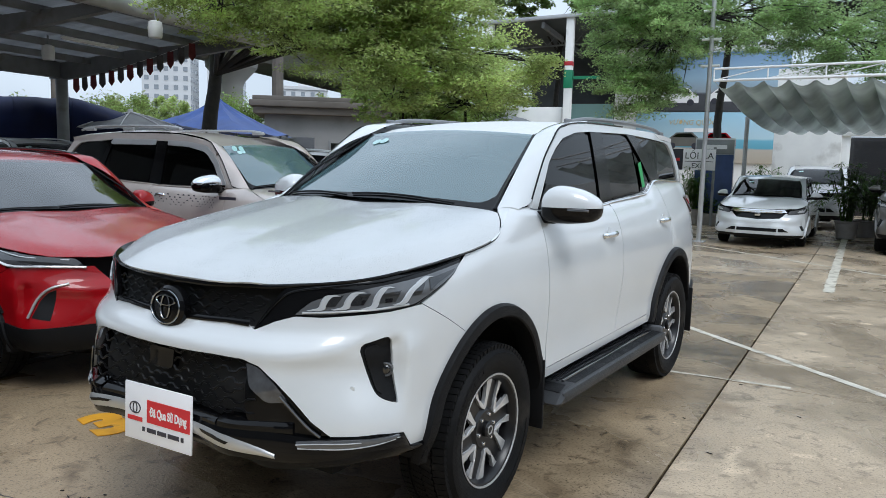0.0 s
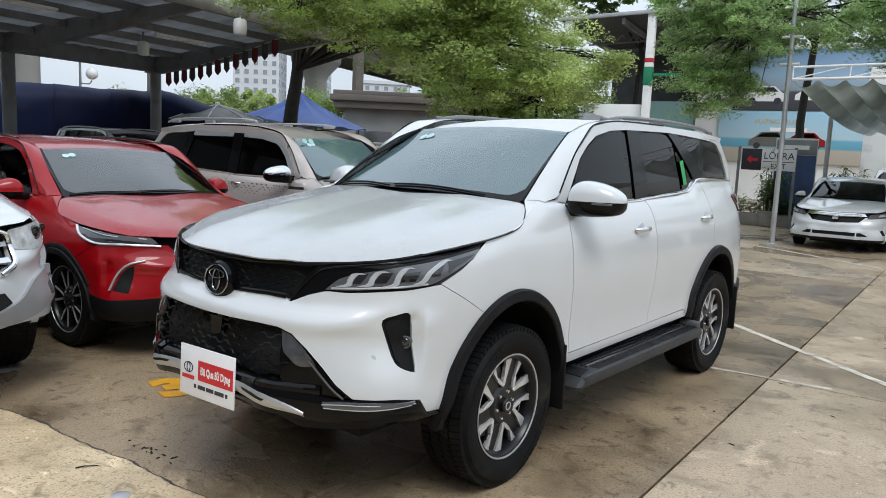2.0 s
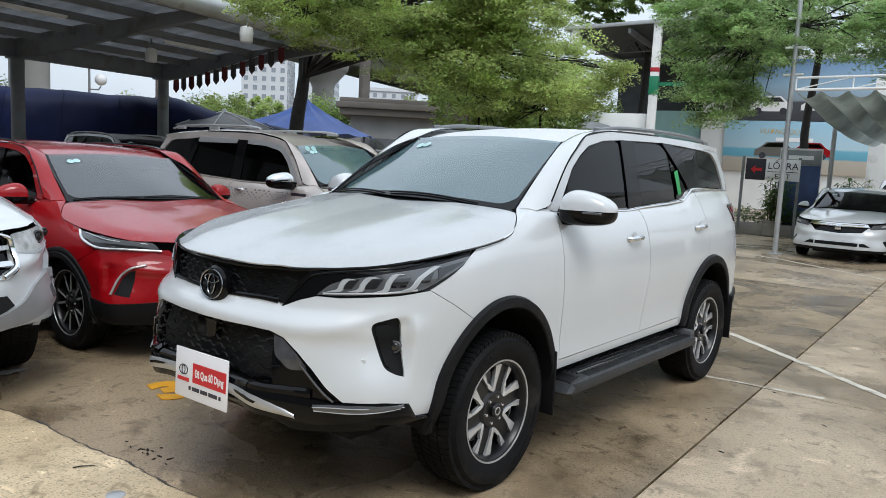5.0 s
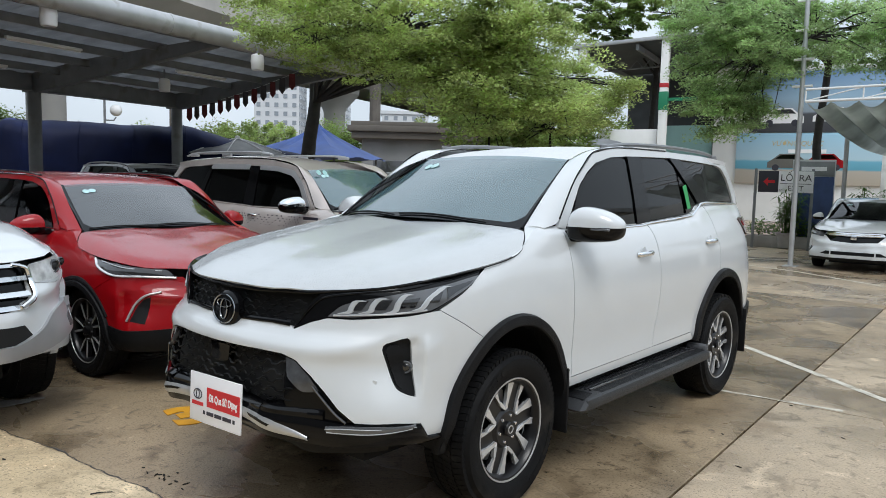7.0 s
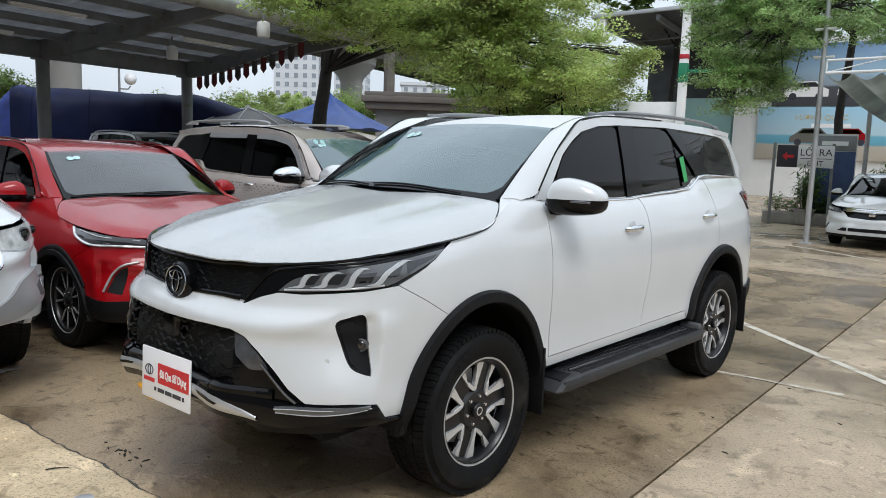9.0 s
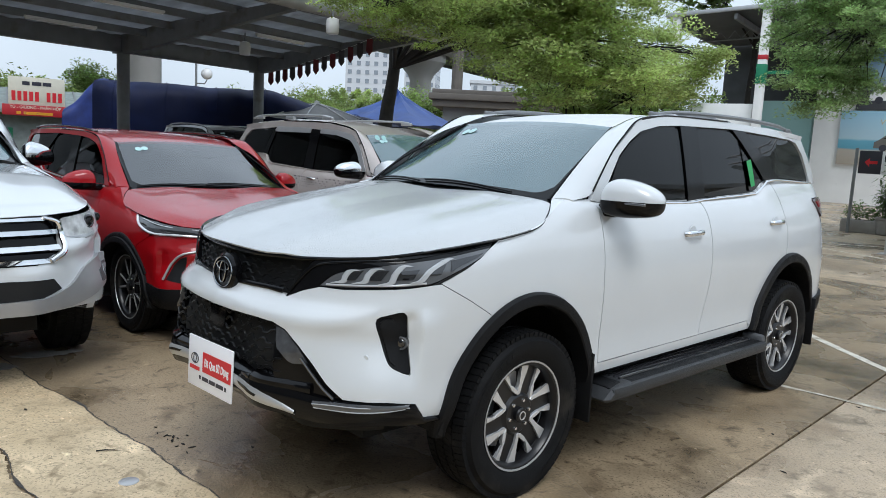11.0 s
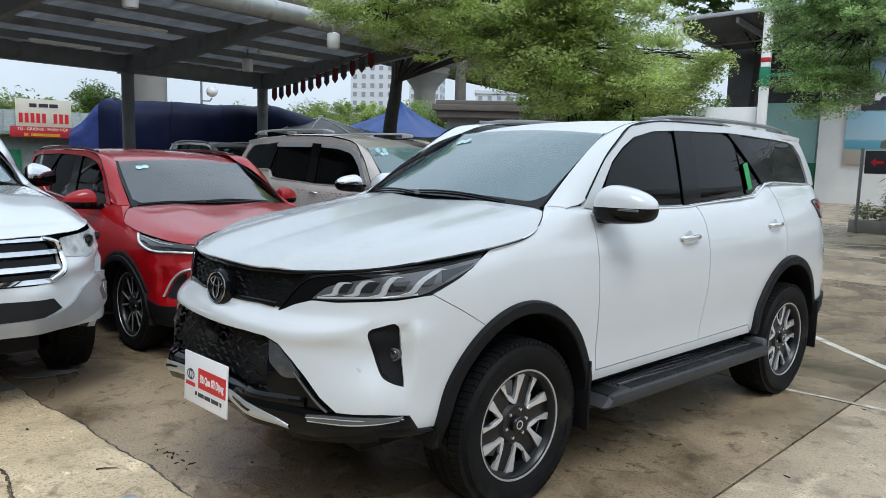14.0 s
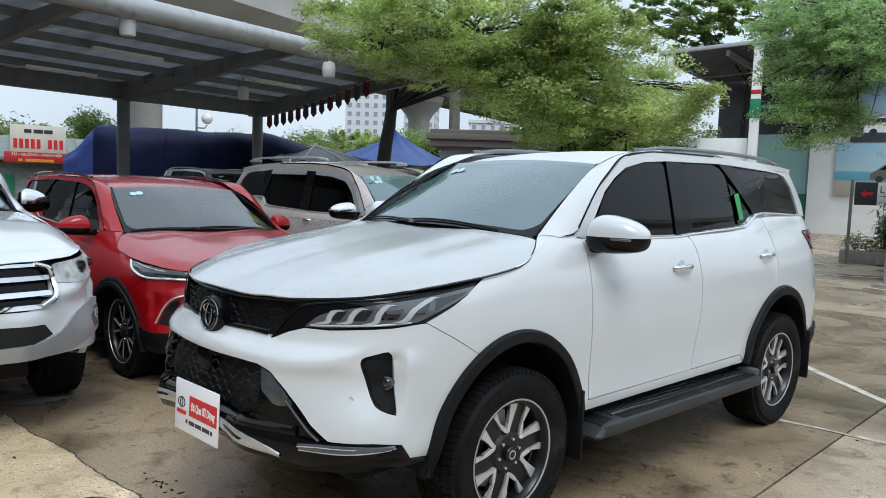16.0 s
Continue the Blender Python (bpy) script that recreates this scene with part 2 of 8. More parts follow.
def ground_mat(name, a, b, wet, seed, rust=(0.17, 0.11, 0.055), dry=0.62):
    """Rained-on concrete: pale worn patches, brown silt stains and smooth wet films."""
    m = bpy.data.materials.new(name)
    m.use_nodes = True
    n, l = m.node_tree.nodes, m.node_tree.links
    p = n["Principled BSDF"]
    tc = n.new("ShaderNodeTexCoord")
    mp = n.new("ShaderNodeMapping")
    mp.inputs["Location"].default_value = (seed, seed * 0.7, 0)
    gp, oi = n.new("ShaderNodeNewGeometry"), n.new("ShaderNodeObjectInfo")
    l.new(gp.outputs["Position"], mp.inputs["Vector"])
    def tex(sc, detail, dist=0.0):
        t = n.new("ShaderNodeTexNoise")
        t.inputs["Scale"].default_value, t.inputs["Detail"].default_value, t.inputs["Distortion"].default_value = sc, detail, dist
        l.new(mp.outputs["Vector"], t.inputs["Vector"])
        return t.outputs["Fac"]
    def ramp(sock, lo, hi):
        r = n.new("ShaderNodeMapRange")
        r.inputs["From Min"].default_value, r.inputs["From Max"].default_value = lo, hi
        l.new(sock, r.inputs["Value"])
        return r.outputs["Result"]
    def mix(x, y, f):
        q = n.new("ShaderNodeMix")
        q.data_type = "RGBA"
        for s, v in (("A", x), ("B", y)):
            if isinstance(v, tuple):
                q.inputs[s].default_value = (*v, 1)
            else:
                l.new(v, q.inputs[s])
        l.new(f, q.inputs["Factor"])
        return q.outputs["Result"]
    big, mid, fine = tex(0.55, 6, 0.4), tex(2.3, 9, 0.6), tex(70, 4)
    col = mix(a, b, ramp(big, 0.34, 0.68))
    col = mix(col, tuple(c * 1.2 for c in b), ramp(oi.outputs["Random"], 0.0, 2.2))
    col = mix(col, tuple(c * 0.6 for c in a), ramp(mid, 0.56, 0.76))
    col = mix(col, rust, ramp(tex(0.9, 7, 0.9), 0.56, 0.80))
    col = mix(col, tuple(min(1, c * 1.35) for c in b), ramp(tex(3.1, 10, 1.2), 0.62, 0.72))
    col = mix(col, tuple(c * 0.45 for c in b), ramp(fine, 0.52, 0.70))
    col = mix(col, tuple(min(1, c * 1.35) for c in b), ramp(tex(34, 6, 0.8), 0.63, 0.76))
    col = mix(col, tuple(c * 0.4 for c in a), ramp(tex(52, 3, 1.5), 0.66, 0.70))
    col = mix(col, tuple(c * 0.5 for c in a), ramp(tex(9, 8, 1.0), 0.56, 0.74))
    col = mix(col, tuple(min(1, c * 1.5 + 0.02) for c in b), ramp(tex(8, 10, 0.5), 0.69, 0.76))
    film = ramp(tex(0.8, 5, 0.8), 0.40, 0.62)
    col = mix(col, mix(col, tuple(c * 0.55 for c in a), ramp(mid, 0.1, 0.8)), film)
    l.new(col, p.inputs["Base Color"])
    r = n.new("ShaderNodeMapRange")
    r.inputs["To Min"].default_value, r.inputs["To Max"].default_value = dry, wet
    l.new(film, r.inputs["Value"])
    l.new(r.outputs["Result"], p.inputs["Roughness"])
    bp = n.new("ShaderNodeBump")
    bp.inputs["Strength"].default_value, bp.inputs["Distance"].default_value = 0.45, 0.006
    l.new(fine, bp.inputs["Height"])
    l.new(bp.outputs["Normal"], p.inputs["Normal"])
    return m


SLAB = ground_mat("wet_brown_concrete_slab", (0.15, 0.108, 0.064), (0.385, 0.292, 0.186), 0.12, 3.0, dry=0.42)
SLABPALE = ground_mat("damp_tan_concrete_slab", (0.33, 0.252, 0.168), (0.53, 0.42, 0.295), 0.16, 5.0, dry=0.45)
APRON = ground_mat("rough_pale_concrete", (0.47, 0.345, 0.195), (0.70, 0.56, 0.37), 0.5, 9.0, (0.40, 0.25, 0.12), 0.7)
PATCH = ground_mat("pale_ground_patch", (0.34, 0.32, 0.29), (0.48, 0.46, 0.42), 0.4, 12.0, (0.3, 0.26, 0.2), 0.6)
EARTH = ground_mat("dark_joint_ground", (0.05, 0.045, 0.04), (0.08, 0.07, 0.06), 0.5, 1.0)


def beaded(name, color, mat_rough, beads):
    """Car paint with standing rain drops in loose patches."""
    m = make_mat(name, color, mat_rough, vary=0.015, scale=3, coat=1.0)
    n, l = m.node_tree.nodes, m.node_tree.links
    p = n["Principled BSDF"]
    tc, bp = n.new("ShaderNodeTexCoord"), n.new("ShaderNodeBump")
    def span(sock, lo, hi, a, b):
        r = n.new("ShaderNodeMapRange")
        r.interpolation_type = "SMOOTHSTEP"
        for key, val in (("From Min", lo), ("From Max", hi), ("To Min", a), ("To Max", b)):
            r.inputs[key].default_value = val
        l.new(sock, r.inputs["Value"])
        return r.outputs["Result"]
    def times(a, b):
        q = n.new("ShaderNodeMath")
        q.operation = "MULTIPLY"
        l.new(a, q.inputs[0])
        l.new(b, q.inputs[1])
        return q.outputs["Value"]
    def noise_at(scale, detail):
        q = n.new("ShaderNodeTexNoise")
        q.inputs["Scale"].default_value, q.inputs["Detail"].default_value = scale, detail
        l.new(tc.outputs["Object"], q.inputs["Vector"])
        return q.outputs["Fac"]
    heights = []
    for k in (1.0, 2.1):
        vo = n.new("ShaderNodeTexVoronoi")
        vo.inputs["Scale"].default_value = beads * k
        l.new(tc.outputs["Object"], vo.inputs["Vector"])
        heights.append(times(span(vo.outputs["Distance"], 0.10, 0.40, 1.0, 0.0), span(noise_at(22 * k, 1.0), 0.42, 0.56, 0.0, 1.0)))
    both_sizes = n.new("ShaderNodeMath")
    both_sizes.operation = "MAXIMUM"
    l.new(heights[0], both_sizes.inputs[0])
    l.new(heights[1], both_sizes.inputs[1])
    l.new(times(both_sizes.outputs["Value"], span(noise_at(2.3, 4.0), 0.36, 0.58, 0.12, 1.0)), bp.inputs["Height"])
    bp.inputs["Strength"].default_value, bp.inputs["Distance"].default_value = 0.45, 0.004
    l.new(bp.outputs["Normal"], p.inputs["Normal"])
    l.new(bp.outputs["Normal"], p.inputs["Coat Normal"])
    p.inputs["Coat Roughness"].default_value, p.inputs["Specular IOR Level"].default_value = 0.06, 0.2
    return m


# hood: body white darkened in colour for its dimmer reflections; drops are relief
WHITEWETDIM = beaded("pearl_white_dimmed_with_drops", (0.485, 0.503, 0.51), 0.35, 95)
REDWET = beaded("red_paint_with_drops", (0.30, 0.0025, 0.006), 0.3, 80)
STICKER = make_mat("pale_cyan_sticker", (0.42, 0.62, 0.62), 0.4, vary=0.08, scale=20)
SMOKED = make_mat("dark_lamp_lens", (0.012, 0.012, 0.013), 0.06, vary=0.1, coat=1.0)
POLEBROWN = make_mat("brown_stained_concrete", (0.13, 0.115, 0.10), 0.85, vary=0.15, scale=2, bump=0.3, bump_scale=30)
DARKCHROME = make_mat("dark_chrome", (0.30, 0.31, 0.32), 0.1, metal=1.0, vary=0.02)
CLEARLAMP = make_mat("clear_headlamp", (0.62, 0.63, 0.64), 0.2, metal=0.1, vary=0.3, scale=14, coat=1.0)
SHEDROOF = make_mat("dark_shed_sheet", (0.055, 0.06, 0.065), 0.6, vary=0.15, scale=2)
NAVY = make_mat("navy_tarpaulin_fold", (0.016, 0.036, 0.19), 0.5, vary=0.3, scale=2.5, bump=0.5, bump_scale=6)
RAILGREY = make_mat("dark_silver_rail", (0.20, 0.205, 0.21), 0.35, metal=0.4, vary=0.05)
BOARDGREY = make_mat("dark_grey_step_plastic", (0.026, 0.0275, 0.03), 0.45, vary=0.12, bump=0.2, bump_scale=400)
GUARD = make_mat("silver_bumper_guard", (0.36, 0.365, 0.375), 0.35, metal=0.4, vary=0.05)


# ---- mesh helpers ----
def finish(ob, bm, material, smooth=True, angle=35):
    me = ob.data
    bmesh.ops.recalc_face_normals(bm, faces=bm.faces)
    bm.to_mesh(me)
    bm.free()
    if material:
        me.materials.append(material)
    if smooth:
        me.shade_smooth()
        me.set_sharp_from_angle(angle=radians(angle))
    return ob


def part(name, bm, material, parent, label="", smooth=True, angle=35):
    """One mesh under a thing, or under a part of it."""
    ob = new(name, bpy.data.meshes.new(name))
    finish(ob, bm, material, smooth, angle)
    ob.parent = parent
    if label:
        tagged(ob, label)
    return ob


def thing(name, label, category, m=None, group=""):
    ob = new(name)
    ob.empty_display_size = 0.2
    if m is not None:
        ob.matrix_basis = m
    return tagged(ob, label, category, group)


def solid(name, bm, material, label, category="", kind="", m=None, group="", smooth=True):
    """A thing that is one plain mesh."""
    ob = new(name, bpy.data.meshes.new(name))
    finish(ob, bm, material, smooth)
    if m is not None:
        ob.matrix_basis = m
    return tagged(ob, label, category, group, kind)


def box(bm, c, s, bevel=0.0, m=None):
    r = bmesh.ops.create_cube(bm, size=1.0, matrix=Matrix.Translation(c) @ Matrix.Diagonal((*s, 1)))
    vs = r["verts"]
    if bevel:
        es = {e for v in vs for e in v.link_edges}
        vs = list({v for f in bmesh.ops.bevel(bm, geom=list(es), offset=bevel, segments=2, profile=0.5, affect="EDGES")["faces"] for v in f.verts} | {v for v in vs if v.is_valid})
    if m is not None:
        bmesh.ops.transform(bm, matrix=m, verts=vs)
    return bm


def nb(*boxes):
    bm = bmesh.new()
    for b in boxes:
        box(bm, *b)
    return bm


def spline(pts, n, closed=False):
    """n points along a Catmull-Rom curve through pts, even in parameter."""
    p = np.array(pts, float)
    k = len(p)
    if closed:
        ext = np.vstack([p[-1], p, p[0], p[1]])
        t = np.linspace(0, k, n, endpoint=False)
    else:
        ext = np.vstack([2 * p[0] - p[1], p, 2 * p[-1] - p[-2]])
        t = np.linspace(0, k - 1 - 1e-9, n)
    i = t.astype(int)
    f = (t - i)[:, None]
    a, b, c, d = ext[i], ext[i + 1], ext[i + 2], ext[i + 3]
    return 0.5 * (2 * b + (c - a) * f + (2 * a - 5 * b + 4 * c - d) * f * f + (3 * b - a - 3 * c + d) * f ** 3)


def tube(bm, pts, r, seg=10, taper=None, caps=True):
    """A round bar along pts; taper: its radius at the end."""
    pts = [Vector(p) for p in pts]
    rings = []
    for i, p in enumerate(pts):
        d = (pts[min(i + 1, len(pts) - 1)] - pts[max(i - 1, 0)]).normalized()
        u = d.orthogonal().normalized() if i == 0 else (u - d * u.dot(d)).normalized()
        w = d.cross(u)
        rr = r if taper is None else r + (taper - r) * i / max(1, len(pts) - 1)
        rings.append([bm.verts.new(p + (u * math.cos(a) + w * math.sin(a)) * rr) for a in (2 * math.pi * k / seg for k in range(seg))])
    for a, b in zip(rings, rings[1:]):
        for k in range(seg):
            bm.faces.new((a[k], a[(k + 1) % seg], b[(k + 1) % seg], b[k]))
    if caps:
        bm.faces.new(rings[0][::-1])
        bm.faces.new(rings[-1])
    return bm


def lathe(bm, prof, seg=32, m=None, closed=False):
    """Turns a profile of (radius, height) round z."""
    rings = [[bm.verts.new((r * math.cos(2 * math.pi * k / seg), r * math.sin(2 * math.pi * k / seg), h)) for k in range(seg)] for r, h in prof]
    pairs = list(zip(rings, rings[1:])) + ([(rings[-1], rings[0])] if closed else [])
    for a, b in pairs:
        for k in range(seg):
            bm.faces.new((a[k], a[(k + 1) % seg], b[(k + 1) % seg], b[k]))
    if not closed:
        for ring in (rings[0], rings[-1]):
            bm.faces.new(ring)
    if m is not None:
        bmesh.ops.transform(bm, matrix=m, verts=[v for r in rings for v in r])
    return bm


def prism(bm, poly, depth, m=None, bevel=0.0):
    """A flat outline (x, y) given a thickness along z, from 0 to depth."""
    lo = [bm.verts.new((x, y, 0)) for x, y in poly]
    hi = [bm.verts.new((x, y, depth)) for x, y in poly]
    k = len(poly)
    bm.faces.new(lo[::-1])
    top = bm.faces.new(hi)
    for i in range(k):
        bm.faces.new((lo[i], lo[(i + 1) % k], hi[(i + 1) % k], hi[i]))
    vs = lo + hi
    if bevel:
        r = bmesh.ops.bevel(bm, geom=list(top.edges), offset=bevel, segments=1, affect="EDGES")
        vs = [v for v in vs if v.is_valid] + [v for f in r["faces"] for v in f.verts]
    if m is not None:
        bmesh.ops.transform(bm, matrix=m, verts=list(set(vs)))
    return bm


def quads(name, verts, faces, material, parent=None):
    me = bpy.data.meshes.new(name)
    me.from_pydata(verts, [], faces)
    me.materials.append(material)
    ob = new(name, me)
    ob.parent = parent
    return ob


def lettering(text, size, material, m, parent, name="lettering", extrude=0.001, font_shear=0.0, bold=0.0):
    """Raised letters in the built-in font, turned into a mesh."""
    cu = bpy.data.curves.new(name, "FONT")
    cu.body, cu.size, cu.extrude, cu.shear, cu.offset = text, size, extrude, font_shear, bold
    cu.align_x, cu.align_y = "CENTER", "CENTER"
    tmp = bpy.data.objects.new(name, cu)
    scene.collection.objects.link(tmp)
    bpy.context.view_layer.update()
    me = bpy.data.meshes.new_from_object(tmp.evaluated_get(bpy.context.evaluated_depsgraph_get()))
    bpy.data.objects.remove(tmp)
    me.materials.clear()
    me.materials.append(material)
    ob = new(name, me)
    ob.parent = parent
    ob.matrix_basis = m
    return ob


# ---- ground ----
bm = bmesh.new()
bmesh.ops.create_grid(bm, x_segments=8, y_segments=8, size=600)
for v in bm.verts:
    v.co.z = -0.02
solid("ground", bm, EARTH, "dark wet ground under and around the yard", kind="structure")
# cast slabs, turned a little against the parked car
SLAB_TURN = -3.2
pavement = solid("pavement", nb(((0, 0, -0.026), (130, 110, 0.012))), EARTH, "concrete bed below the yard slabs", kind="structure", m=pose(-25, 25, 0))
slab_bm = nb(((0, 0, -0.012), (4.486, 5.986, 0.024), 0.004))
bmesh.ops.recalc_face_normals(slab_bm, faces=slab_bm.faces)
slab_meshes = []
for surface in (SLAB, SLABPALE):
    me = bpy.data.meshes.new("slab")
    slab_bm.to_mesh(me)
    me.materials.append(surface)
    slab_meshes.append(me)
slab_bm.free()
turn = Matrix.Rotation(radians(-SLAB_TURN), 4, "Z")
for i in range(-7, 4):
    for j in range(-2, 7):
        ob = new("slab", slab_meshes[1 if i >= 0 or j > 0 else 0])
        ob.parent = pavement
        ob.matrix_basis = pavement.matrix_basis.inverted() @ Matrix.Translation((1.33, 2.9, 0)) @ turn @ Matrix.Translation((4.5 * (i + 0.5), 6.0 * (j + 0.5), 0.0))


def strip(name, pts, width, z, material, label, rough=0.0, kind="structure"):
    """A band of paint along a line on the ground, with slightly worn edges."""
    rnd = random.Random(name + str(pts))
    p = [Vector((*q, 0)) for q in pts]
    bm = bmesh.new()
    rows = []
    for a, b in zip(p, p[1:]):
        n = max(2, int((b - a).length / 0.12))
        side = Vector((-(b - a).y, (b - a).x, 0)).normalized()
        for k in range(n + (b is p[-1])):
            c = a.lerp(b, k / n)
            w1, w2 = (width / 2 + rnd.uniform(-rough, rough) for _ in range(2))
            rows.append((bm.verts.new(c + side * w1 + Vector((0, 0, z))), bm.verts.new(c - side * w2 + Vector((0, 0, z)))))
    for (a, b), (c, d) in zip(rows, rows[1:]):
        bm.faces.new((a, b, d, c))
    return solid(name, bm, material, label, kind=kind, smooth=False)


strip("road_line", [(-4.5, 13.6), (-1.12, 12.3), (2.1, 10.2), (6, 7.7)], 0.10, 0.003, LINEPAINT, "thin worn white line on wet concrete", 0.008)
strip("road_line", [(0.93, 16.8), (1.49, 7.9)], 0.13, 0.005, LINEPAINT, "worn white bay line on wet concrete", 0.01)
strip("road_line", [(-0.9, 5.9), (0.5, 4.65), (2.4, 3.14), (5, 1.2)], 0.075, 0.003, LINEPAINT, "thin worn white line on wet concrete", 0.006)
strip("road_line", [(0.75, 2.86), (1.75, 2.98)], 0.045, 0.002, LINEPAINT, "faded white line on wet concrete", 0.012)
strip("road_line", [(-4.2, 12.9), (-1.2, 15.2)], 0.09, 0.005, LINEPAINT, "thin worn white line on wet concrete", 0.008)

# the rough pale apron in front of the parked row, with an uneven broken edge
rnd = random.Random(5)
edge = spline([(-9, -1.62), (-5, -1.45), (-2.5, -1.34), (-1.93, -1.29), (-1.6, -1.235), (-1.2, -1.205), (-0.87, -1.165), (-0.6, -1.15), (-0.24, -1.12), (0.3, -1.075), (1.5, -1.0), (3.5, -0.9), (7, -0.7)], 200)
edge = [(x, y + 0.03 * noise.noise((x * 2.6, 3.3, 0)) + 0.014 * noise.noise((x * 9, 1.3, 0))) for x, y in edge]
bm = bmesh.new()
top, low, far = [], [], []
for x, y in edge:
    y += rnd.uniform(-0.005, 0.005)
    top.append(bm.verts.new((x, y, 0.010)))
    low.append(bm.verts.new((x, y + 0.012, -0.002)))
    far.append(bm.verts.new((x, -1.67 + 0.07 * x - 0.02 * math.sin(x * 9) - 0.03 * math.sin(x * 2.3 + 1) + rnd.uniform(-0.008, 0.008), 0.010)))
for i in range(len(top) - 1):
    bm.faces.new((top[i], top[i + 1], low[i + 1], low[i]))
    bm.faces.new((top[i], far[i], far[i + 1], top[i + 1]))
solid("pavement_apron", bm, APRON, "pale rough concrete strip with a broken edge", kind="structure", smooth=False)
bm = bmesh.new()
near = [bm.verts.new((v[0], -1.682 + 0.07 * v[0] - 0.02 * math.sin(v[0] * 9) - 0.03 * math.sin(v[0] * 2.3 + 1) + rnd.uniform(-0.008, 0.008), 0.009)) for v in edge]
back = [bm.verts.new((v[0], -9.0, 0.009)) for v in edge]
for i in range(len(near) - 1):
    bm.faces.new((near[i], back[i], back[i + 1], near[i + 1]))
solid("pavement_apron", bm, APRON, "pale rough concrete beyond a wandering crack", kind="structure", smooth=False)

# parking number
number = tagged(new("parking_number", None), "worn yellow painted numeral three on concrete", kind="structure")
number.matrix_basis = pose(-1.42, -0.35, 0.004, 0, 0, 78)
lettering("3", 0.48, YELLOWPAINT, Matrix.Identity(4), number, "numeral", 0.002, 0.0, 0.03)
# dark broken joints along the apron
for dy, seed in ((0.0, 1), (-0.6, 2)):
    rnd = random.Random(seed)
    pts = [(x, (y if dy == 0 else -1.676 + 0.07 * x - 0.02 * math.sin(x * 9) - 0.03 * math.sin(x * 2.3 + 1)) + 0.004) for x, y in edge]
    bm = bmesh.new()
    rows = []
    for x, y in pts:
        y += 0.010 * noise.noise((x * 14, seed, 5)) + 0.006 * noise.noise((x * 41, seed, 7))
        w = 0.0012 + 0.010 * max(0, noise.noise((x * 7, seed * 3.1, 0))) + 0.010 * max(0, noise.noise((x * 3, seed * 7.7, 2)) - 0.3)
        rows.append((bm.verts.new((x, y + w + rnd.uniform(0, 0.003), 0.0125)), bm.verts.new((x, y - w - rnd.uniform(0, 0.003), 0.0125))))
    for a, b in zip(rows, rows[1:]):
        bm.faces.new((a[0], a[1], b[1], b[0]))
    solid("pavement_crack", bm, EARTH, "dark wandering crack in the concrete", kind="structure", smooth=False)
bm = lathe(bmesh.new(), [(0.0, 0.014), (0.036, 0.014), (0.044, 0.012), (0.046, 0.0)], 24)
solid("survey_cap", bm, SATIN, "small round pale metal cap set in concrete", "drain cap", m=pose(-0.235, -1.335, 0.0))

# pale ragged patches, leaf litter and a twig on the wet concrete
def blotch(name, x, y, rx, ry, turn, z, material, label, seed):
    """A thin flat patch with a ragged outline."""
    bm = bmesh.new()
    rim, low = [], []
    for k in range(48):
        a = 2 * math.pi * k / 48
        q = 1 + 0.55 * noise.noise((1.3 * math.cos(a), 1.3 * math.sin(a), seed)) + 0.16 * noise.noise((5 * math.cos(a), 5 * math.sin(a), seed))
        rim.append(bm.verts.new((rx * q * math.cos(a), ry * q * math.sin(a), 0.004)))
    bm.faces.new(rim)
    ring = bmesh.ops.extrude_face_region(bm, geom=bm.faces[:])["geom"]
    bmesh.ops.translate(bm, verts=[v for v in ring if isinstance(v, bmesh.types.BMVert)], vec=(0, 0, -0.004))
    return solid(name, bm, material, label, kind="structure", m=pose(x, y, z, 0, 0, turn), smooth=False)
blotch("pavement_patch", -2.48, -1.08, 0.20, 0.07, 75, 0.0125, PATCH, "pale ragged patch on wet concrete", 2.0)
blotch("pavement_patch", -2.35, -1.46, 0.16, 0.09, 75, 0.0125, PATCH, "pale ragged patch on wet concrete", 5.0)
rnd = random.Random(77)
for k in range(46):
    x, y = rnd.uniform(-2.6, 2.6), rnd.uniform(-2.3, 3.0)
    if k < 14:
        x, y = -0.62 + rnd.gauss(0, 0.10), -0.98 + rnd.gauss(0, 0.045)
    ln, wd = rnd.uniform(0.008, 0.022), rnd.uniform(0.003, 0.007)
    bm = prism(bmesh.new(), [(-ln, 0), (-ln * 0.3, wd), (ln * 0.6, wd * 0.7), (ln, 0), (ln * 0.4, -wd), (-ln * 0.5, -wd * 0.8)], 0.003, Matrix.Identity(4))
    solid("leaf_scrap", bm, BARK, "small dark leaf scrap lying on wet concrete", "litter", m=pose(x, y, 0.0125 if y < -1.0 else 0.001, 0, 0, rnd.uniform(0, 360)), group="leaf litter", smooth=False)
twig_bm = tube(bmesh.new(), [(-0.05, 0, 0.004), (-0.01, 0.006, 0.006), (0.05, 0.002, 0.004)], 0.004, 6, 0.002)
solid("twig", twig_bm, BARK, "short dark twig on pale concrete", "twig", m=pose(-0.62, -1.30, 0.010, 0, 0, 60))

# ---- right side: wall, hoardings, sign, lamp pole, canopies ----
def set_back(k):
    """Moves and enlarges a far thing away from the yard's middle."""
    e = Vector((2.95, -2.7, 1.58))
    return Matrix.Translation(e) @ Matrix.Scale(k, 4) @ Matrix.Translation(-e)


WALLROT = 12.0
WM = set_back(1.75) @ Matrix.Translation((-4.9, 17.9, 0)) @ Matrix.Rotation(radians(WALLROT), 4, "Z")

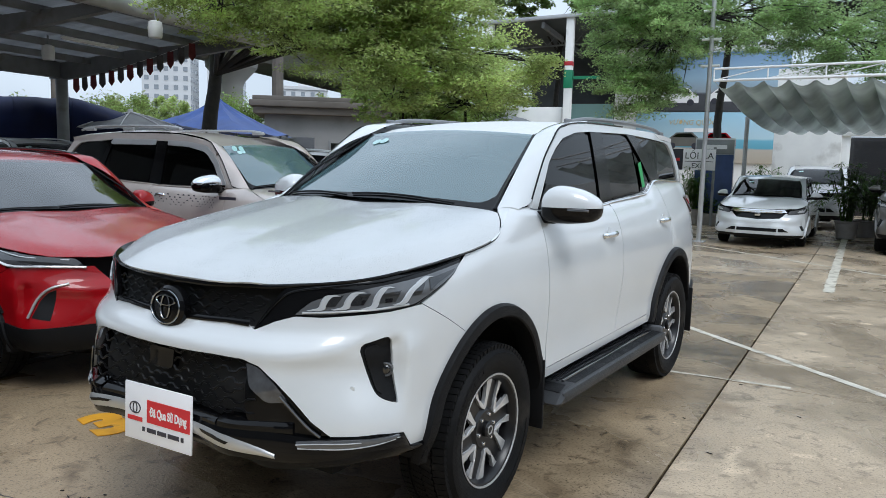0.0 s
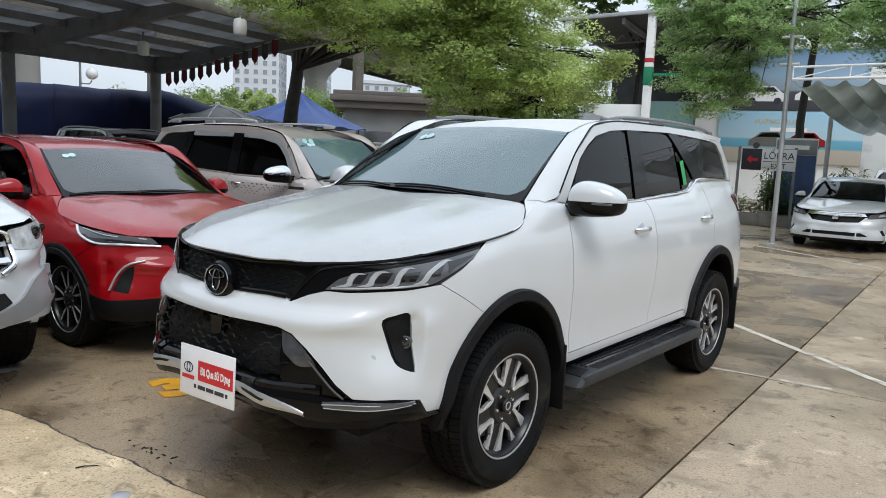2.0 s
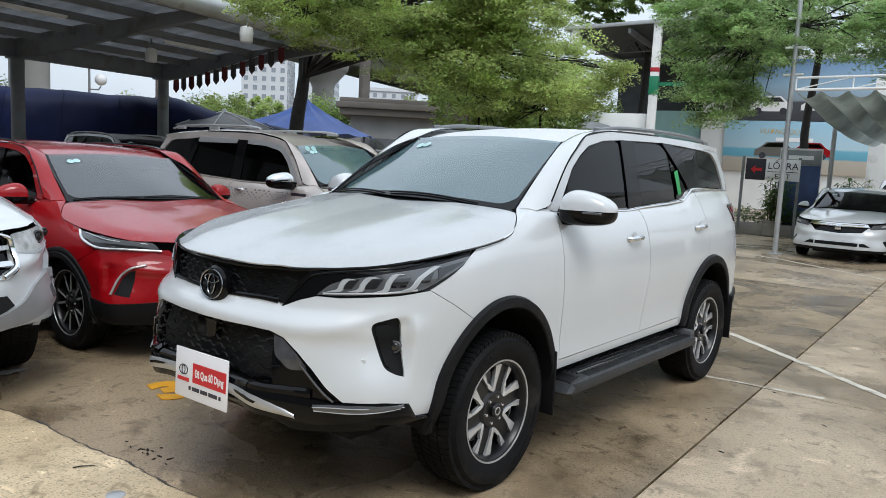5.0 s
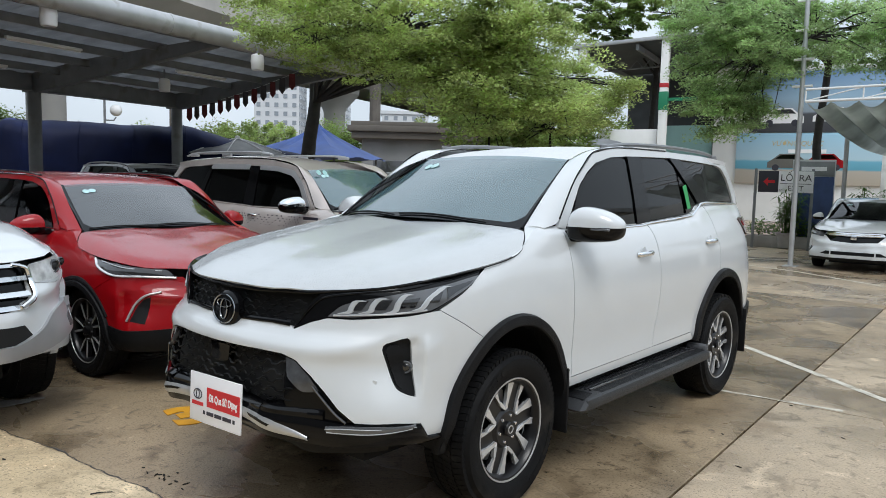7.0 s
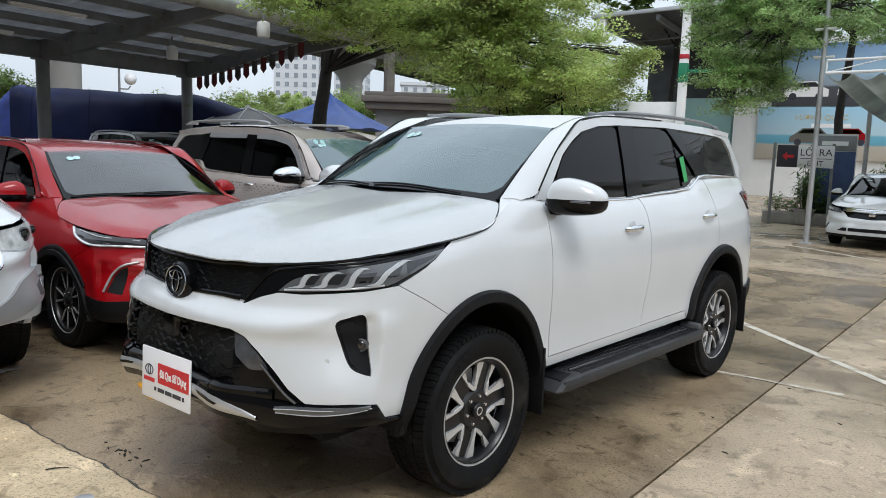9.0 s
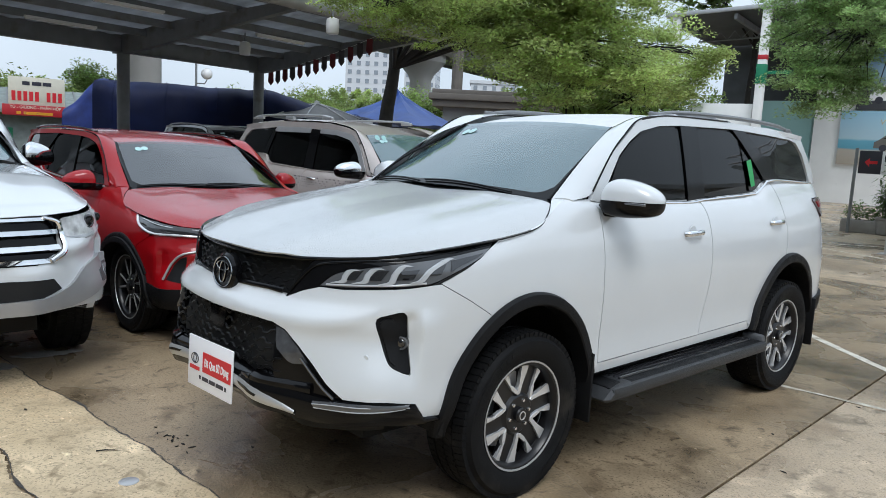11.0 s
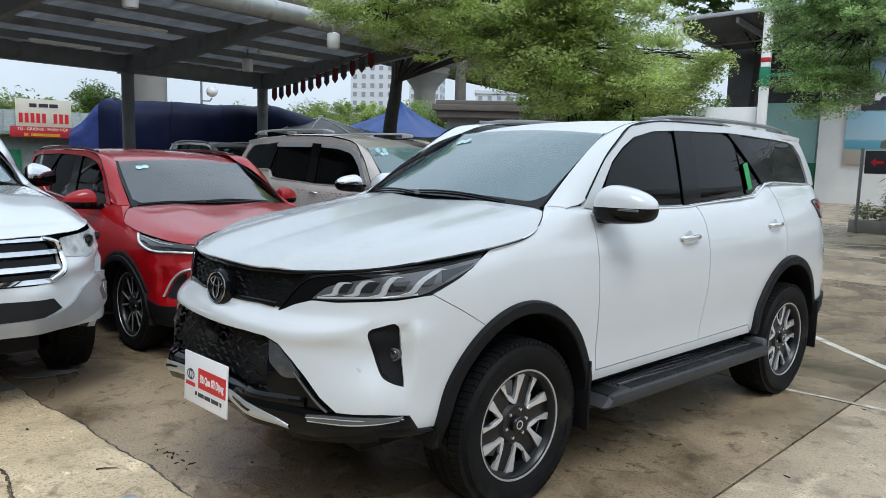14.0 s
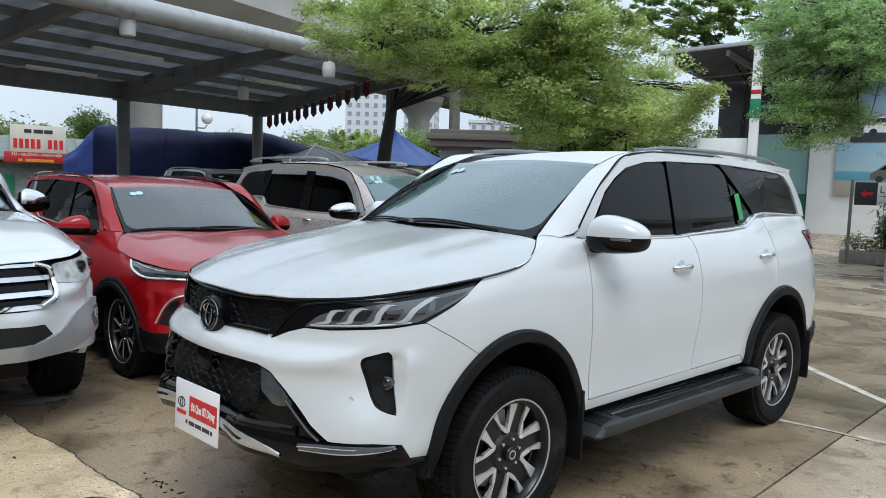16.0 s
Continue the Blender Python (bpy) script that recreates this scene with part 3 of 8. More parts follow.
solid("wall_hall", nb(((2.15, 0.15, 2.4), (4.5, 0.3, 4.8))), PLASTER, "stained white plaster hall wall", kind="structure", m=WM)
solid("wall_band", nb(((-0.95, 0.55, 0.85), (1.5, 0.3, 1.7))), GREENPAINT, "green painted wall base", kind="structure", m=WM)
solid("wall_panel", nb(((-0.95, 0.56, 2.5), (1.46, 0.26, 1.6))), TEALPAINT, "pale teal wall panel", kind="structure", m=WM)
solid("wall_hall_far", nb(((-9.2, 3.0, 1.05), (9.6, 0.3, 2.1))), PLASTER, "low white yard wall", kind="structure", m=WM)

# plain walls that close the yard behind the camera
east = solid("wall_east", nb(((16.0, 16.0, 2.3), (0.4, 66.0, 4.6)), ((15.7, 16.0, 4.75), (1.2, 66.0, 0.3))), PLASTER, "plain pale hall wall with dark windows beyond the drive", kind="structure")
pane_bm = nb(((0, 0, 0), (0.05, 2.2, 1.3), 0.01))
pane_me = bpy.data.meshes.new("window_pane")
pane_bm.to_mesh(pane_me)
pane_bm.free()
pane_me.materials.append(CABIN)
for k in range(14):
    o = new("window_pane", pane_me)
    o.parent, o.matrix_basis = east, Matrix.Translation((15.79, -10 + 3.6 * k, 2.9))
solid("wall_south", nb(((-20, -11.0, 3.6), (90.0, 0.4, 7.2))), GREYWALL, "plain grey hall wall closing the yard", kind="structure")


# ---- steel car canopy along the parked row ----
CM = Matrix.Translation((-16.5, 6.4, 0)) @ Matrix.Rotation(radians(11), 4, "Z")
canopy = thing("car_canopy", "grey steel carport with cantilever beams and sheet roof", "carport", CM)
Y0, Y1, REACH, ZC, ZF = -14.6, 2.35, 6.0, 3.42, 4.05
for y in (-10.7, -6.4, -2.1, 2.1):
    part("column", lathe(bmesh.new(), [(0.17, 0.0), (0.17, 0.02), (0.15, 0.02), (0.15, ZC)], 20, pose(0, y, 0)), STEEL, canopy)
    bm = bmesh.new()
    prism(bm, [(-0.35, ZC), (0.2, ZC - 0.02), (REACH, ZF + 0.02), (REACH, ZF + 0.2), (-0.35, ZC + 0.52)], 0.16, pose(0, y + 0.08, 0, 90, 0, 0))
    part("beam", bm, STEEL, canopy)
part("girder", nb(((0, (Y0 + Y1) / 2, ZC + 0.24), (0.1, Y1 - Y0, 0.44), 0.01), ((0, (Y0 + Y1) / 2, ZC + 0.03), (0.22, Y1 - Y0, 0.03)), ((0, (Y0 + Y1) / 2, ZC + 0.47), (0.22, Y1 - Y0, 0.03))), STEEL, canopy)
slope = (ZF - ZC) / REACH
for k in range(1, 6):
    x = REACH * k / 5.5
    part("purlin", nb(((x, (Y0 + Y1) / 2, ZC + slope * x + 0.30), (0.07, Y1 - Y0, 0.16), 0.008)), STEEL, canopy)
bm = bmesh.new()
n = 150
rows = []
for i in range(n + 1):
    y = Y0 + (Y1 - Y0) * i / n
    dz = 0.022 * (1 if i % 4 in (1, 2) else 0)
    rows.append([bm.verts.new((x, y, ZC + slope * x + 0.40 + dz)) for x in (-0.6, REACH + 0.05)])
for a, b in zip(rows, rows[1:]):
    bm.faces.new((a[0], a[1], b[1], b[0]))
bmesh.ops.solidify(bm, geom=bm.faces[:], thickness=0.006)
part("roof_sheet", bm, ROOFDARK, canopy, "dull grey corrugated roof sheet", smooth=False)
part("gutter", tube(bmesh.new(), [(REACH + 0.12, Y0, ZF + 0.22), (REACH + 0.12, Y1, ZF + 0.22)], 0.19, 16), LIGHTSTEEL, canopy, "rounded galvanised gutter edge")
for y in (-12, -9.2, -6.1, -3.4, -1.0, 1.4):
    part("gutter_band", tube(bmesh.new(), [(REACH + 0.12, y, ZF + 0.22), (REACH + 0.12, y + 0.05, ZF + 0.22)], 0.198, 16), LIGHTSTEEL, canopy)
for x, y in ((1.4, -4.3), (3.6, -4.1), (1.4, -8.5), (3.6, -8.4), (3.3, 0.0)):
    part("tube_light", nb(((x, y, ZC + slope * x + 0.17), (0.09, 1.5, 0.05), 0.01), ((x, y, ZC + slope * x + 0.13), (0.03, 1.46, 0.03), 0.008)), PRINTWHITE, canopy, "unlit white tube light under the roof")


def canopy_lamp(x, y, z):
    t = thing("hanging_lamp", "white plastic flood lamp hanging under the carport", "lamp", pose(x, y, z), "canopy lamps")
    part("housing", lathe(bmesh.new(), [(0.05, 0.16), (0.12, 0.13), (0.135, 0.02), (0.125, -0.14), (0.11, -0.16)], 20), OPAL, t)
    part("stem", tube(bmesh.new(), [(0, 0, 0.16), (0, 0, 0.36)], 0.02, 8), STEEL, t)
canopy_lamp(-9.86, 6.19, 3.85)
canopy_lamp(-13.69, 6.31, 3.65)
canopy_lamp(-9.6, 2.1, 4.0)

# pennants on a cord
pen = thing("bunting", "cord with dark red and grey cloth pennants", "bunting", CM)
p0, p1 = Vector((-0.1, 2.38, 3.44)), Vector((5.2, 1.4, 4.16))
cord = [p0.lerp(p1, k / 14) - Vector((0, 0, 0.10 * 4 * (k / 14) * (1 - k / 14))) for k in range(15)]
part("cord", tube(bmesh.new(), cord, 0.006, 5), PRINTWHITE, pen)
for k in range(1, 14):
    bm = prism(bmesh.new(), [(-0.07, 0), (-0.08, -0.29), (0, -0.40), (0.08, -0.29), (0.07, 0)], 0.004)
    o = part("pennant", bm, FLAGRED if k % 2 else FLAGGREY, pen, smooth=False)
    o.matrix_basis = Matrix.Translation(cord[k]) @ Matrix.Rotation(radians(28 + 10 * math.sin(k * 2.1)), 4, "Z") @ Matrix.Rotation(radians(90), 4, "X")

# ---- covered goods, tent, hut ----
def cover(label, length, depth, top, m, material, seed):
    """Tarpaulin over a long heap: a height line along it, folds, sags and an uneven hem, tied with ropes."""
    t = thing("tarpaulin_cover", label, "tarpaulin", m)
    def at(x, q, lift=0.0):
        a = math.pi * q
        h = np.interp(x, [p[0] for p in top], [p[1] for p in top])
        y, z = -(depth / 2 + lift) * math.cos(a), h * (math.sin(a) ** 0.10 if 0.001 < q < 0.999 else 0.0)
        z *= 1 + 0.006 * math.sin(x * 2.1 + seed) + 0.004 * math.sin(x * 5.7)
        f = 0.05 * noise.noise((x * 1.6 + seed, y * 1.2, z * 1.2)) + 0.02 * math.sin(x * 7 + 2 * noise.noise((x, seed, z)))
        return Vector((x, y - f * 2 * (z / h), max(0.01, z + f * 0.35 + lift)))
    bm = bmesh.new()
    nx, nz = int(length / 0.12), 34
    qs = [0.5 - 0.5 * math.cos(math.pi * j / nz) for j in range(nz + 1)]
    grid = [[bm.verts.new(at(length * (i / nx - 0.5), q)) for q in qs] for i in range(nx + 1)]
    for a, b in zip(grid, grid[1:]):
        for j in range(nz):
            bm.faces.new((a[j], b[j], b[j + 1], a[j + 1]))
    part("sheet", bm, material, t)
    for k in range(int(length / 1.4)):
        x = -length / 2 + 0.5 + 1.4 * k
        part("rope", tube(bmesh.new(), [at(x + 0.05 * math.sin(9 * q), q, 0.02) for q in qs[1:-1]], 0.008, 5), TARP, t)
    return t
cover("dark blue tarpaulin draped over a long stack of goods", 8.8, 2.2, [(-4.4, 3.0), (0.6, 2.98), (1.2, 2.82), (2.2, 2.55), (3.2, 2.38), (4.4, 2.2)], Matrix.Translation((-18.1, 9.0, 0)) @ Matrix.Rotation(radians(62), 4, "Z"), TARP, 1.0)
cover("blue tarpaulin end hanging in loose folds", 1.15, 0.9, [(-0.6, 2.05), (-0.3, 2.3), (0.1, 2.8), (0.35, 3.0), (0.6, 3.02)], Matrix.Translation((-19.75, 4.65, 0)) @ Matrix.Rotation(radians(62), 4, "Z"), NAVY, 4.0)
bm = bmesh.new()
tip = []
for k in range(40):
    a = 2 * math.pi * k / 40
    col = []
    for j in range(11):
        q = j / 10
        rr = 1.75 * q ** 1.1 * (1 + 0.04 * math.sin(a * 7) * q)
        sq = 1 / max(abs(math.cos(a)), abs(math.sin(a))) ** 0.6
        col.append(bm.verts.new((rr * sq * math.cos(a), rr * sq * math.sin(a), 3.1 - 1.0 * q ** 0.8 + 0.03 * math.sin(a * 9 + q * 5))))
    tip.append(col)
for k in range(40):
    for j in range(10):
        bm.faces.new((tip[k][j], tip[(k + 1) % 40][j], tip[(k + 1) % 40][j + 1], tip[k][j + 1]))
bmesh.ops.remove_doubles(bm, verts=bm.verts[:], dist=0.001)
tent = thing("tent", "bright blue tarpaulin tent with a pointed top", "tent", set_back(1.28) @ pose(-13.6, 10.9, 0, 0, 0, 20))
part("canopy", bm, TENT, tent)
for sx in (-1, 1):
    for sy in (-1, 1):
        part("pole", tube(bmesh.new(), [(1.25 * sx, 1.25 * sy, 0), (1.25 * sx, 1.25 * sy, 2.2)], 0.03, 8), STEEL, tent)

parasol = thing("parasol", "grey translucent film parasol with pale ribs", "parasol", pose(-16.8, 10.4, 0))
bm = bmesh.new()
rim = []
apex = bm.verts.new((0, 0, 2.68))
for k in range(32):
    a = 2 * math.pi * k / 32
    sag = 0.05 * abs(math.sin(a * 4))
    rim.append([bm.verts.new((r * math.cos(a), r * math.sin(a), 2.68 - 0.50 * (r / 1.6) ** 1.25 - sag * r / 1.6)) for r in (0.5, 1.0, 1.6)])
for k in range(32):
    a, b = rim[k], rim[(k + 1) % 32]
    bm.faces.new((apex, a[0], b[0]))
    for j in range(2):
        bm.faces.new((a[j], a[j + 1], b[j + 1], b[j]))
part("canopy", bm, FILM, parasol)
for k in range(8):
    a = math.pi * k / 4
    part("rib", tube(bmesh.new(), [(r * math.cos(a), r * math.sin(a), 2.695 - 0.50 * (r / 1.6) ** 1.25) for r in (0.05, 0.5, 1.0, 1.6)], 0.016, 6), LIGHTSTEEL, parasol)
part("finial", lathe(bmesh.new(), [(0.0, 2.78), (0.07, 2.76), (0.08, 2.67), (0.0, 2.66)], 14), LIGHTSTEEL, parasol)
part("pole", tube(bmesh.new(), [(0, 0, 0), (0, 0, 2.66)], 0.025, 8), STEEL, parasol)

hut = thing("guard_hut", "small grey rendered hut with a flat overhanging roof", "hut", set_back(2.0) @ Matrix.Translation((-8.46, 9.6, 0)) @ Matrix.Rotation(radians(42), 4, "Z"))
part("wall", nb(((0, 0, 1.2), (2.35, 2.0, 2.4), 0.01)), GREYWALL, hut)
part("roof", nb(((0, 0, 2.47), (2.75, 2.5, 0.14), 0.01), ((0, 0, 2.60), (2.9, 2.65, 0.12), 0.012), ((0, 0, 2.70), (2.78, 2.5, 0.10), 0.01)), POLEBROWN, hut, "stained concrete roof slab")
part("window", nb(((0.55, -1.005, 1.5), (0.8, 0.03, 0.7), 0.005)), GLASS, hut)
part("door", nb(((-0.55, -1.01, 0.98), (0.75, 0.04, 1.94), 0.005)), DARKCAR, hut)
for x in (0.13, 0.97):
    part("jamb", nb(((x, -1.02, 1.5), (0.05, 0.05, 0.8), 0.004)), STEEL, hut)

# ---- right side: hoarding, signs, pole, shade sail, back hall ----
def billboard(z0, z1, u0, u1, name, label):
    t = thing(name, label, "billboard", WM @ Matrix.Translation((0.08, -0.06, 0.13)))
    part("panel", nb((((u0 + u1) / 2, 0, (z0 + z1) / 2), (u1 - u0, 0.05, z1 - z0), 0.004)), BILLSKY if z0 < 2 else BILLNIGHT, t)
    return t
def flat_mat(name, stops):
    """A printed sheet: bands of colour up its height."""
    m = bpy.data.materials.new(name)
    m.use_nodes = True
    n, l = m.node_tree.nodes, m.node_tree.links
    tc, sp, rp = n.new("ShaderNodeTexCoord"), n.new("ShaderNodeSeparateXYZ"), n.new("ShaderNodeValToRGB")
    l.new(tc.outputs["Generated"], sp.inputs["Vector"])
    nz, ad = n.new("ShaderNodeTexNoise"), n.new("ShaderNodeMath")
    nz.inputs["Scale"].default_value = 5.0
    ad.operation, ad.inputs[1].default_value = "MULTIPLY_ADD", 0.06
    l.new(tc.outputs["Generated"], nz.inputs["Vector"])
    l.new(nz.outputs["Fac"], ad.inputs[0])
    l.new(sp.outputs["Z"], ad.inputs[2])
    l.new(ad.outputs["Value"], rp.inputs["Fac"])
    e = rp.color_ramp.elements
    e[0].position, e[0].color = stops[0][0], (*stops[0][1], 1)
    e[1].position, e[1].color = stops[-1][0], (*stops[-1][1], 1)
    for pos, c in stops[1:-1]:
        x = e.new(pos)
        x.color = (*c, 1)
    l.new(rp.outputs["Color"], n["Principled BSDF"].inputs["Base Color"])
    n["Principled BSDF"].inputs["Roughness"].default_value = 0.4
    return m
BILLSKY = flat_mat("printed_beach_sheet", [(0.0, (0.45, 0.40, 0.33)), (0.3, (0.48, 0.44, 0.38)), (0.33, (0.12, 0.36, 0.48)), (0.48, (0.15, 0.42, 0.55)), (0.52, (0.42, 0.58, 0.66)), (1.0, (0.30, 0.52, 0.66))])
BILLNIGHT = flat_mat("printed_street_sheet", [(0.0, (0.06, 0.065, 0.08)), (0.32, (0.08, 0.085, 0.10)), (0.36, (0.30, 0.36, 0.42)), (0.6, (0.30, 0.45, 0.58)), (1.0, (0.12, 0.22, 0.38))])


def printed_car(t, u, z, w, material):
    """The flat printed picture of a car on a hoarding."""
    o = [(-0.5, 0.05), (-0.49, 0.2), (-0.38, 0.27), (-0.2, 0.42), (0.22, 0.43), (0.38, 0.28), (0.5, 0.22), (0.5, 0.05)]
    M = Matrix.Translation((u, -0.031, z)) @ Matrix.Rotation(radians(90), 4, "X")
    body = part("printed_body", prism(bmesh.new(), [(x * w, y * w) for x, y in o], 0.004, M), material, t, smooth=False)
    part("printed_glass", prism(bmesh.new(), [(x * w, y * w) for x, y in [(-0.3, 0.29), (-0.17, 0.39), (0.19, 0.4), (0.31, 0.29)]], 0.004, M @ Matrix.Translation((0, 0, 0.003))), GLASS, body, smooth=False)
    for x in (-0.29, 0.3):
        part("printed_wheel", prism(bmesh.new(), [((x + 0.085 * math.cos(a)) * w, (0.06 + 0.085 * math.sin(a)) * w) for a in np.linspace(0, 2 * math.pi, 16, endpoint=False)], 0.004, M @ Matrix.Translation((0, 0, 0.003))), INK, body, smooth=False)

b1 = billboard(1.55, 2.9, 0.45, 4.05, "billboard", "printed hoarding with cars on a pale beach sky")
printed_car(b1, 1.75, 1.93, 1.0, GREYCAR)
printed_car(b1, 2.62, 1.95, 0.95, RED)
lettering("VƯƠNG QUỐC", 0.18, GOLDPRINT, Matrix.Translation((1.95, -0.032, 2.62)) @ Matrix.Rotation(radians(90), 4, "X"), b1, extrude=0.002, font_shear=0.15)
part("print_bar", nb(((2.2, -0.03, 2.42), (0.9, 0.012, 0.10))), PRINTWHITE, b1, smooth=False)
b2 = billboard(2.92, 4.5, 0.75, 4.3, "billboard", "printed hoarding with white cars on a dark street")
printed_car(b2, 1.55, 3.10, 1.05, PRINTWHITE)
printed_car(b2, 2.75, 3.14, 0.95, PRINTWHITE)

sign = thing("exit_sign", "black and white exit sign on two steel posts", "sign", set_back(1.2) @ pose(-2.55, 14.05, 0, 0, 0, 14))
for x in (0, 1.12):
    part("post", nb(((x, 0, 1.0), (0.06, 0.06, 2.0), 0.006)), STEEL, sign)
part("arrow_panel", nb(((0.26, -0.05, 1.72), (0.40, 0.03, 0.46), 0.004)), INK, sign)
part("text_panel", nb(((0.80, -0.05, 1.72), (0.68, 0.03, 0.46), 0.004)), CARD, sign)
part("arrow", prism(bmesh.new(), [(-0.11, 0), (-0.02, 0.09), (-0.02, 0.03), (0.12, 0.03), (0.12, -0.03), (-0.02, -0.03), (-0.02, -0.09)], 0.004, Matrix.Translation((0.27, -0.066, 1.72)) @ Matrix.Rotation(radians(90), 4, "X")), PRINTRED, sign, smooth=False)
R90 = Matrix.Rotation(radians(90), 4, "X")
lettering("LỐI RA", 0.20, INK, Matrix.Translation((0.80, -0.067, 1.80)) @ R90, sign, extrude=0.001)
lettering("EXIT", 0.15, INK, Matrix.Translation((0.80, -0.067, 1.58)) @ R90, sign, extrude=0.001)
part("rule", nb(((0.80, -0.067, 1.68), (0.6, 0.004, 0.012))), INK, sign, smooth=False)

banner = thing("banner_stand", "dark blue upright banner with pale print", "banner", set_back(1.2) @ pose(-1.6, 14.9, 0, 0, 0, 14))
part("frame", nb(((0, 0, 1.12), (0.85, 0.05, 2.2), 0.006)), SILVERCAR, banner)
part("panel", nb(((0, -0.03, 0.95), (0.81, 0.02, 1.8), 0.003)), make_mat("blue_print", (0.03, 0.06, 0.16), 0.4, vary=0.2, scale=4), banner)
part("header_panel", nb(((0, -0.03, 2.02), (0.81, 0.02, 0.32), 0.003)), make_mat("grey_print", (0.22, 0.23, 0.24), 0.4), banner)
part("print_bar", nb(((0, -0.043, 2.02), (0.5, 0.006, 0.09))), PRINTWHITE, banner, smooth=False)

pole = thing("lamp_pole", "slim galvanised pole with short cross arms", "pole", pose(-1.50, 13.2, 0))
part("shaft", tube(bmesh.new(), [(0, 0, 0), (0, 0, 3.0), (0.0, 0, 8.0)], 0.052, 14, 0.042), LIGHTSTEEL, pole)
part("base_plate", nb(((0, 0, 0.012), (0.26, 0.26, 0.024), 0.004)), LIGHTSTEEL, pole)
for z in (3.62, 4.15, 4.72, 5.3):
    part("cross_arm", tube(bmesh.new(), [(-0.19, 0, z), (0.19, 0, z)], 0.026, 8), PRINTWHITE, pole)

# shade sail hung in waves from a light truss
sail = thing("shade_canopy", "grey-green canvas shade hung in waves from a steel truss", "canopy", pose(-1.3, 12.75, 0, 0, 0, -1))
part("top_rail", tube(bmesh.new(), [(0, 0, 3.50), (7, 0, 3.50)], 0.023, 8), PRINTWHITE, sail)
part("bottom_rail", tube(bmesh.new(), [(0, 0, 3.27), (7, 0, 3.27)], 0.027, 8), PRINTWHITE, sail)
for k in range(7):
    part("lattice", tube(bmesh.new(), [(k, 0, 3.27), (k, 0, 3.50)], 0.016, 6), PRINTWHITE, sail)
    part("lattice", tube(bmesh.new(), [(k, 0, 3.28), (k + 1, 0, 3.49)], 0.012, 6), PRINTWHITE, sail)
bm = bmesh.new()
grid = []
for i in range(113):
    x = 7 * i / 112
    w = abs(math.sin(math.pi * x / 0.46))
    col = []
    for j in range(25):
        q = j / 24
        sag = 0.15 * w ** 0.7 + (0.10 + 0.16 * w) * math.sin(math.pi * min(1, q * 1.02)) * 0.7
        col.append(bm.verts.new((x, 0.02 + 6.2 * q, 3.27 - 0.66 * q - sag - 0.02 * noise.noise((x * 3, q * 4, 0)))))
    grid.append(col)
for a, b in zip(grid, grid[1:]):
    for j in range(24):
        bm.faces.new((a[j], b[j], b[j + 1], a[j + 1]))
part("canvas", bm, CANVAS, sail, "thin grey-green canvas", angle=70)
for x in (3.3, 6.8):
    part("support_post", tube(bmesh.new(), [(x, 6.2, 0), (x, 6.2, 2.6)], 0.05, 10), LIGHTSTEEL, sail)
part("support_post", tube(bmesh.new(), [(-0.15, 3.9, 0), (-0.15, 3.9, 2.8)], 0.05, 10), LIGHTSTEEL, sail)

hall = thing("workshop_hall", "white workshop front with a dark wide opening", "building", pose(3.0, 24.5, 0, 0, 0, 3))
part("wall", nb(((-4.0, 0, 2.4), (2.0, 0.4, 4.8), 0.02)), PLASTER, hall)
part("fascia", nb(((4.0, 0, 3.2), (14.0, 0.4, 1.1), 0.02)), PLASTER, hall)
# black sheet set behind the front, painting in the interior's shade
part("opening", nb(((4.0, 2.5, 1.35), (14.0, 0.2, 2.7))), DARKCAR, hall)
part("shutter_box", nb(((3.2, 0.35, 2.3), (8.0, 0.3, 0.24), 0.02)), SHOPCREAM, hall)
for x in (-2.9, 0.4, 3.7, 7.0):
    part("pillar", nb(((x, 0.1, 1.35), (0.3, 0.4, 2.7), 0.015)), PLASTER, hall)
part("side_wall", nb(((11.2, 0, 2.0), (0.4, 6, 4.0), 0.02)), PLASTER, hall)

shed = thing("open_shed", "tall open steel shed with a dark roof and pale posts", "shed", set_back(1.25) @ pose(-9.2, 22.5, 0, 0, 0, 12))
part("roof", prism(bmesh.new(), [(-2.1, 6.207), (4.5, 6.5), (4.5, 6.62), (-2.1, 6.327)], 7, pose(0, 5, 0, 90, 0, 0)), SHEDROOF, shed)
part("fascia", nb(((1.2, -2.05, 0), (6.8, 0.1, 0.12), 0.01, Matrix.Translation((0, 0, 6.36)) @ Matrix.Rotation(radians(-2.5), 4, "Y"))), LIGHTSTEEL, shed)
part("back_wall", nb(((1.3, 5.2, 3.3), (6.8, 0.2, 6.6))), SHEDROOF, shed)
for x, top in ((-1.85, 3.95), (0.95, 4.65)):
    part("post", nb(((x, -1.9, 3.2), (0.25, 0.25, 6.4), 0.01)), PLASTER, shed)
    part("post_band", nb(((x, -1.9, top - 0.3), (0.28, 0.28, 0.6), 0.01)), GREENPAINT, shed)
part("front_wall", nb(((-0.25, -1.7, 1.72), (2.0, 0.2, 3.44), 0.01)), PLASTER, shed)
part("post_mark", nb(((0.95, -1.9, 4.86), (0.265, 0.265, 0.14), 0.004)), SHOPRED, shed)
for k in range(1, 5):
    part("rafter", nb(((-4 + 2 * k, 1.5, 5.98 + 0.045 * (2 * k)), (0.1, 6.8, 0.18))), STEEL, shed)
for k in range(4, 16):
    part("truss_web", tube(bmesh.new(), [(-4 + 0.5 * k, 1.0, 5.75 + 0.022 * k), (-3.75 + 0.5 * k, 1.0, 6.05 + 0.022 * k), (-3.5 + 0.5 * k, 1.0, 5.77 + 0.022 * k)], 0.016, 5), STEEL, shed)
